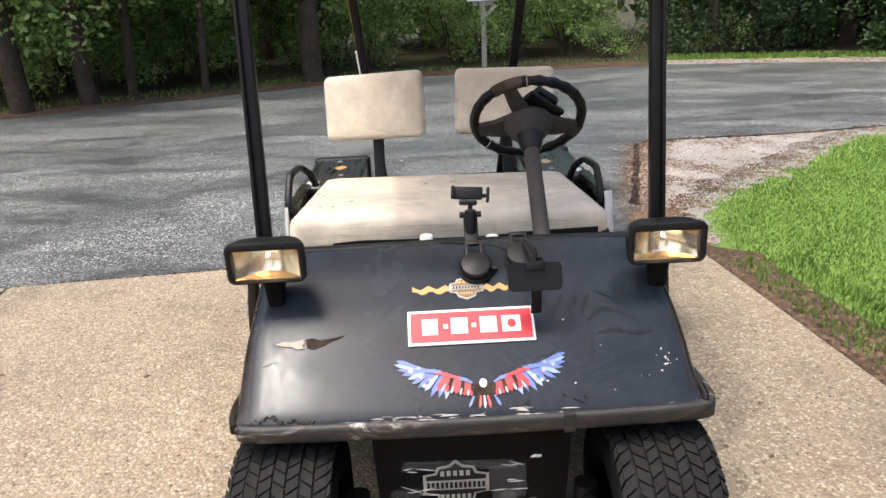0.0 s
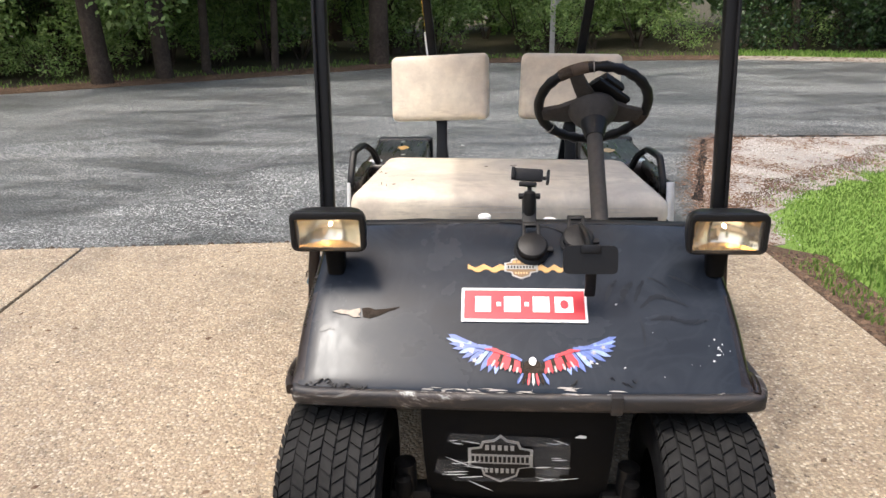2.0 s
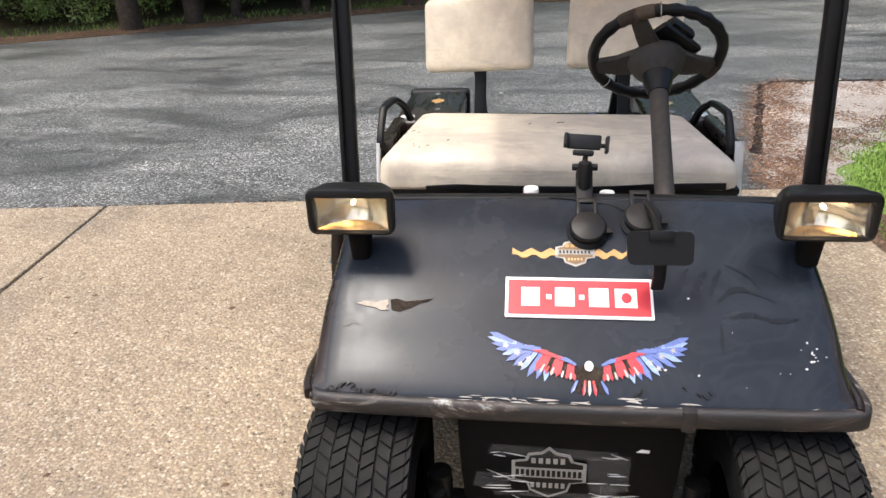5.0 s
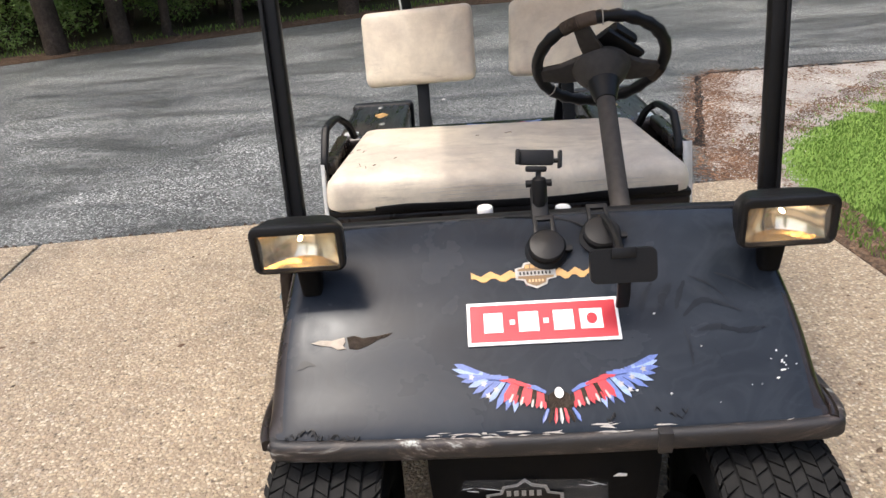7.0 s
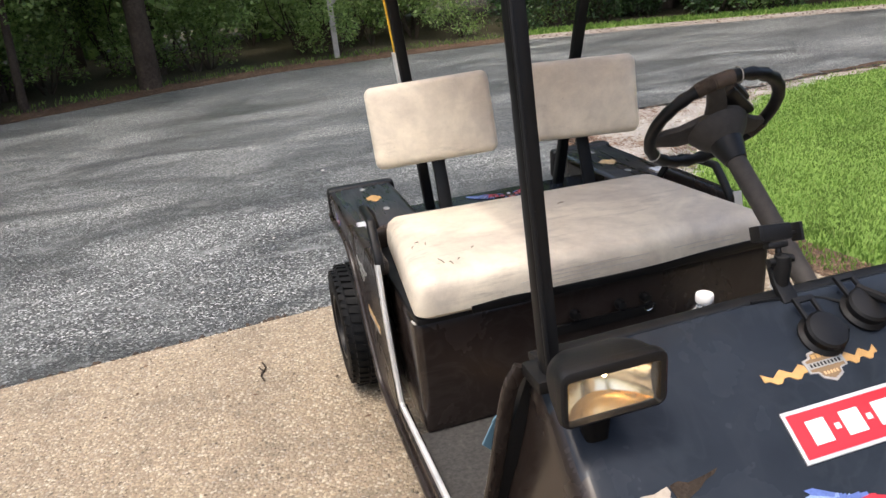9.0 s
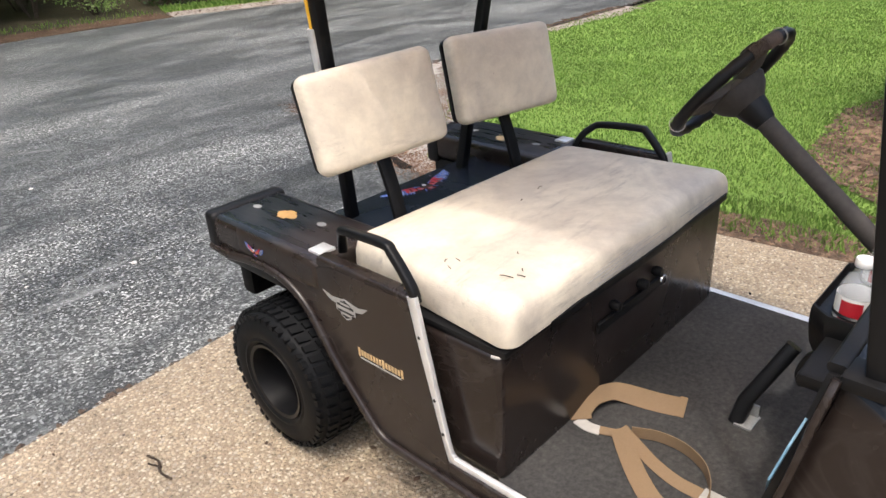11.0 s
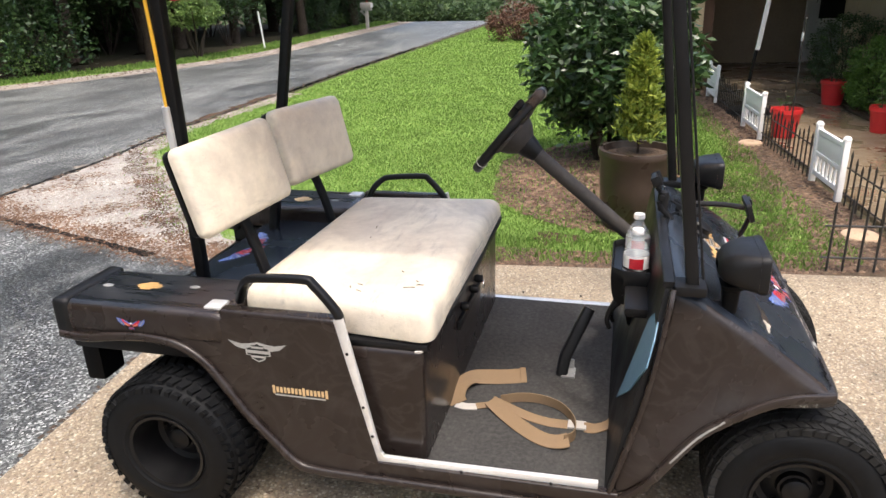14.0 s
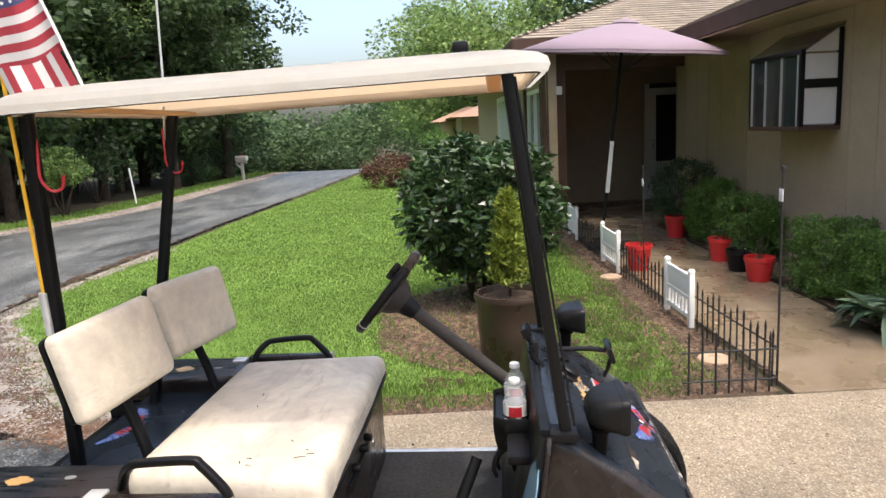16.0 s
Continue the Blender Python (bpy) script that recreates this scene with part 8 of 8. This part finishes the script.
water_bottle(0.094, 0.424, 0.592, 0.188)


# Phone mounts held on the cowl by suction cups
def suction_mount(x, y, label):
    t = lt("phone_mount", label, "phone mount", "phone mounts on the cowl")
    yy = y
    s = math.atan2(cowl_z(y + 0.02) - cowl_z(y - 0.02), 0.04)
    base = Matrix.Translation((x, yy, cowl_z(y) + 0.007)) @ Matrix.Rotation(s, 4, "X")
    part("suction_cup", moved(lathe([(0.042, 0.0), (0.043, 0.006), (0.036, 0.012), (0.036, 0.022), (0.038, 0.026), (0.034, 0.031), (0.02, 0.034), (0.0, 0.035)], 28), base), M["plastic"], t, "round black suction cup")
    part("lever", moved(box(0.034, 0.052, -0.008, 0.006, 0.008, 0.016, 0.003), base), M["plastic"], t)
    tab = [(a, b) for a, b in rounded_rect(0.044, 0.05, 0.014, 4)]
    part("release_tab", moved(joined(box(-0.022, -0.013, 0.02, 0.072, 0.014, 0.022, 0.003), box(0.013, 0.022, 0.02, 0.072, 0.014, 0.022, 0.003), box(-0.022, 0.022, 0.064, 0.076, 0.014, 0.022, 0.003)), base), M["plastic"], t, "looped release tab")
    return t, base


t, base = suction_mount(0.038, 0.255, "black suction phone mount with an upright ball-jointed arm")
yy = 0.33
part("arm", joined(sweep([(0.036, yy, 0.785), (0.036, yy + 0.03, 0.815), (0.036, yy + 0.045, 0.845)], rounded_rect(0.036, 0.014, 0.004, 2), (0, 1, 0)), moved(lathe([(0, 0.034), (0.014, 0.028), (0.017, 0.01), (0.015, -0.03), (0.0, -0.034)], 16), Matrix.Translation((0.036, yy + 0.03, 0.842)))), M["plastic"], t, "jointed plastic arm")
part("arm_knob", moved(lathe([(0, 0.028), (0.008, 0.027), (0.008, -0.027), (0, -0.028)], 10), Matrix.Translation((0.036, yy + 0.035, 0.858)) @ Matrix.Rotation(radians(90), 4, "Y")), M["plastic"], t)
part("ball_neck", tube([(0.036, yy + 0.04, 0.868), (0.038, yy + 0.05, 0.89)], 0.006, 8), M["steel_black"], t)
head = Matrix.Translation((0.036, yy + 0.055, 0.906)) @ Matrix.Rotation(radians(-25), 4, "X") @ Matrix.Rotation(radians(4), 4, "Y")
part("cradle", moved(joined(box(-0.040, 0.034, -0.008, 0.008, -0.014, 0.018, 0.005), box(-0.046, -0.037, -0.018, 0.012, -0.012, 0.018, 0.003), box(-0.012, 0.016, 0.006, 0.013, -0.004, 0.010, 0.002), box(-0.025, 0.02, -0.01, 0.01, -0.028, -0.016, 0.005)), head), M["plastic"], t, "phone cradle with a clamp")
part("clamp_jaw", moved(joined(box(0.043, 0.050, -0.018, 0.012, -0.020, 0.016, 0.003), tube([(0.032, 0, -0.004), (0.046, 0, -0.004)], 0.005, 8)), head), M["plastic"], t)

t, base = suction_mount(0.150, 0.275, "black suction phone mount with a low padded cradle")
pad = Matrix.Translation((0.157, 0.095, 0.792)) @ Matrix.Rotation(radians(72), 4, "X")
part("cradle", moved(plate(rounded_rect(0.118, 0.062, 0.012, 4), 0.014, "z", None, -0.007), pad), M["plastic"], t, "padded phone cradle")
part("cradle_notch", moved(box(-0.022, 0.022, 0.014, 0.034, 0.006, 0.014, 0.004), pad), M["plastic"], t)
part("arm", joined(tube(smooth_path([(0.158, 0.30, 0.80), (0.165, 0.24, 0.80), (0.162, 0.16, 0.80), (0.157, 0.106, 0.794)]), 0.009, 8), sweep([(0.159, 0.09, 0.762), (0.161, 0.098, 0.73), (0.162, 0.112, 0.70)], rounded_rect(0.024, 0.01, 0.003, 2), (0, 1, 0))), M["plastic"], t)
part("cable", tube(smooth_path([(0.14, 0.27, 0.775), (0.10, 0.32, 0.785), (0.02, 0.338, 0.793), (-0.04, 0.345, 0.796)]), 0.0028, 6), M["steel_black"], t, "thin black cable")


# Webbing strap dropped on the floor
def ribbon(pts, w, flat_to, th=0.0025, upright=False):
    """A webbing band along a curve, lying flat or standing on its edge."""
    a, b = (th / 2, w / 2) if upright else (w / 2, th / 2)
    return sweep(smooth_path(pts, 6), [(a, -b), (a, b), (-a, b), (-a, -b)], flat_to)


st = lt("webbing_strap", "tan webbing belt dropped in loops on the floor mat", "strap")
LEAN = (-0.35, 0.0, 0.94)
part("strap_end", ribbon([(-0.060, 0.765, 0.240), (-0.082, 0.83, 0.241), (-0.098, 0.885, 0.244), (-0.125, 0.93, 0.252), (-0.185, 0.955, 0.256), (-0.235, 0.957, 0.244), (-0.258, 0.945, 0.236)], 0.055, (-0.5, 0.05, 0.86)), M["tan"], st, "")
part("strap_hem", ribbon([(-0.058, 0.758, 0.2415), (-0.063, 0.776, 0.2420)], 0.057, (-0.5, 0.05, 0.86), 0.006), M["tan"], st)
part("strap_tab", ribbon([(-0.262, 0.952, 0.2335), (-0.268, 0.92, 0.2325), (-0.262, 0.885, 0.2325)], 0.034, (0, 0, 1)), M["tan_dark"], st, "grey end tab")
part("strap_back", ribbon([(-0.262, 0.888, 0.2345), (-0.248, 0.85, 0.2355), (-0.232, 0.815, 0.2385)], 0.022, LEAN), M["tan"], st, "")
part("strap_loop", ribbon([(-0.232, 0.815, 0.2485), (-0.206, 0.755, 0.2485), (-0.205, 0.69, 0.2485), (-0.232, 0.63, 0.2485), (-0.280, 0.592, 0.2485), (-0.330, 0.575, 0.2485), (-0.376, 0.578, 0.2485), (-0.402, 0.603, 0.2485)], 0.032, (0.0, 0, 1), 0.0025, True), M["tan"], st, "")
part("strap_front", ribbon([(-0.402, 0.590, 0.250), (-0.408, 0.625, 0.243), (-0.392, 0.672, 0.238), (-0.345, 0.735, 0.237), (-0.290, 0.795, 0.240), (-0.240, 0.845, 0.247)], 0.046, LEAN), M["tan"], st, "")
part("strap_inner", ribbon([(-0.236, 0.842, 0.2475), (-0.258, 0.79, 0.242), (-0.285, 0.725, 0.236), (-0.302, 0.66, 0.2335), (-0.304, 0.60, 0.2335)], 0.030, LEAN), M["tan"], st, "")
part("strap_buckle", box(-0.320, -0.280, 0.545, 0.600, 0.2295, 0.2375, 0.003), M["tan_dark"], st, "grey buckle end")
part("strap_tail", ribbon([(-0.308, 0.552, 0.234), (-0.305, 0.515, 0.234), (-0.272, 0.472, 0.240), (-0.222, 0.448, 0.262), (-0.185, 0.440, 0.285)], 0.036, (-0.3, 0.4, 0.86)), M["tan"], st, "")

# Elastic cords hooked on the rear posts
for x, y, z, dx in ((-0.352, 1.745, 1.50, -0.01), (0.362, 1.725, 1.50, -0.008)):
    c = lt("bungee_cord", "short red elastic cord looped on the post", "cord", "red cords on the rear posts")
    part("cord", tube(smooth_path([(x, y - 0.03, z + 0.13), (x + dx, y - 0.035, z + 0.06), (x + dx * 2, y - 0.04, z), (x + dx, y - 0.06, z - 0.035), (x, y - 0.085, z - 0.03), (x, y - 0.095, z + 0.005)]), 0.0042, 8), M["red"], c)
    part("hook", tube(smooth_path([(x, y - 0.03, z + 0.125), (x, y - 0.028, z + 0.15), (x, y - 0.012, z + 0.155)]), 0.0025, 6), M["steel_black"], c)
c = lt("reflector_strip", "red strip hanging on the front post", "strip")
part("strip", sweep([(-0.44, 0.425, 1.66), (-0.442, 0.415, 1.56), (-0.445, 0.408, 1.47)], rounded_rect(0.004, 0.012, 0.0015, 1), (0, 1, 0)), M["red"], c)

# Flag on a yellow pole, and a thin pale whip on the other side
fl = lt("flag", "small striped red, white and blue flag on a yellow pole", "flag")
p0, p1 = Vector((-0.322, 1.774, 1.02)), Vector((-0.448, 1.738, 2.30))
part("pole", tube([p0, p0.lerp(p1, 0.5), p1], 0.0055, 8), M["yellow"], fl, "yellow painted pole")
part("pole_tape", sweep([p0.lerp(p1, 0.02), p0.lerp(p1, 0.12)], rounded_rect(0.024, 0.024, 0.008, 2), (0, 1, 0)), M["silver"], fl, "silver tape binding the pole to the post")
top_z, drop_z = 2.046, 0.27


def cloth(s, f):
    """A limp cloth: s down the hoist, f along the fly, which widens downwards."""
    at = p0.lerp(p1, (top_z - drop_z * s - p0.z) / (p1.z - p0.z))
    return (at.x - 0.012 + 0.014 * math.sin(7 * f + 3 * s) * f, at.y - 0.006 - f * (0.075 + 0.115 * s) + 0.004 * math.sin(9 * f), top_z - drop_z * s + 0.048 * f + 0.006 * math.sin(6 * f + 2 * s))


ST, FL = 13, 12
for i in range(6, ST):
    rows = [[cloth((i + q) / ST, k / FL) for k in range(FL + 1)] for q in (0, 0.5, 1)]
    part("stripe", rings(rows, False, False), M["flag_red"] if i % 2 == 0 else M["flag_white"], fl, "red stripe" if i % 2 == 0 else "white stripe")
part("canton", rings([[cloth(q / ST, k / FL) for k in range(FL + 1)] for q in range(7)], False, False), M["flag_blue"], fl, "faded blue field")
for i in range(8):
    rows = []
    for q in (0, 0.33, 0.67, 1.0):
        row = []
        for k in (0, 0.5, 1):
            f = (i + k) / 8
            c = Vector(cloth(1.0, f * 0.93))
            row.append((c.x - 0.010 - 0.008 * math.sin(9 * f), c.y - 0.030 * q - 0.012 * q * f, c.z + 0.008 - (0.085 + 0.008 * f) * q))
        rows.append(row)
    part("folded_stripe", rings(rows, False, False), M["flag_red"] if i % 2 else M["flag_white"], fl, "red stripe of the fold" if i % 2 else "white stripe of the fold")
dots = bmesh.new()
for i in range(6):
    for j in range(5):
        c = Vector(cloth((i + 0.5) / ST, (j + 0.5 + 0.4 * (i % 2)) / 5.6)) + Vector((-0.003, 0, 0))
        plate([(c.y + 0.0045 * math.cos(a), c.z + 0.0045 * math.sin(a)) for a in np.linspace(0, 6.283, 6)[:-1]], -0.001, "x", dots, c.x)
part("star_field", dots, M["flag_white"], fl, "small white spots")
ends = [Vector(cloth(q / 10, 1.0)) for q in range(11)]
ends.append(ends[-1] + Vector((-0.01, -0.04, -0.095)))
part("hem", sweep(ends, rounded_rect(0.004, 0.013, 0.001, 1), (1, 0, 0)), M["flag_white"], fl, "white hem of the fly")
wp = lt("whip_pole", "thin pale whip pole clamped to the rear post", "pole")
part("pole", tube([(0.318, 1.742, 0.94), (0.352, 1.70, 1.42), (0.372, 1.675, 1.8), (0.385, 1.66, 2.4)], 0.0042, 8), M["roof_cream"], wp)
part("clamp", box(0.34, 0.39, 1.665, 1.715, 1.45, 1.47, 0.004), M["steel_black"], wp)
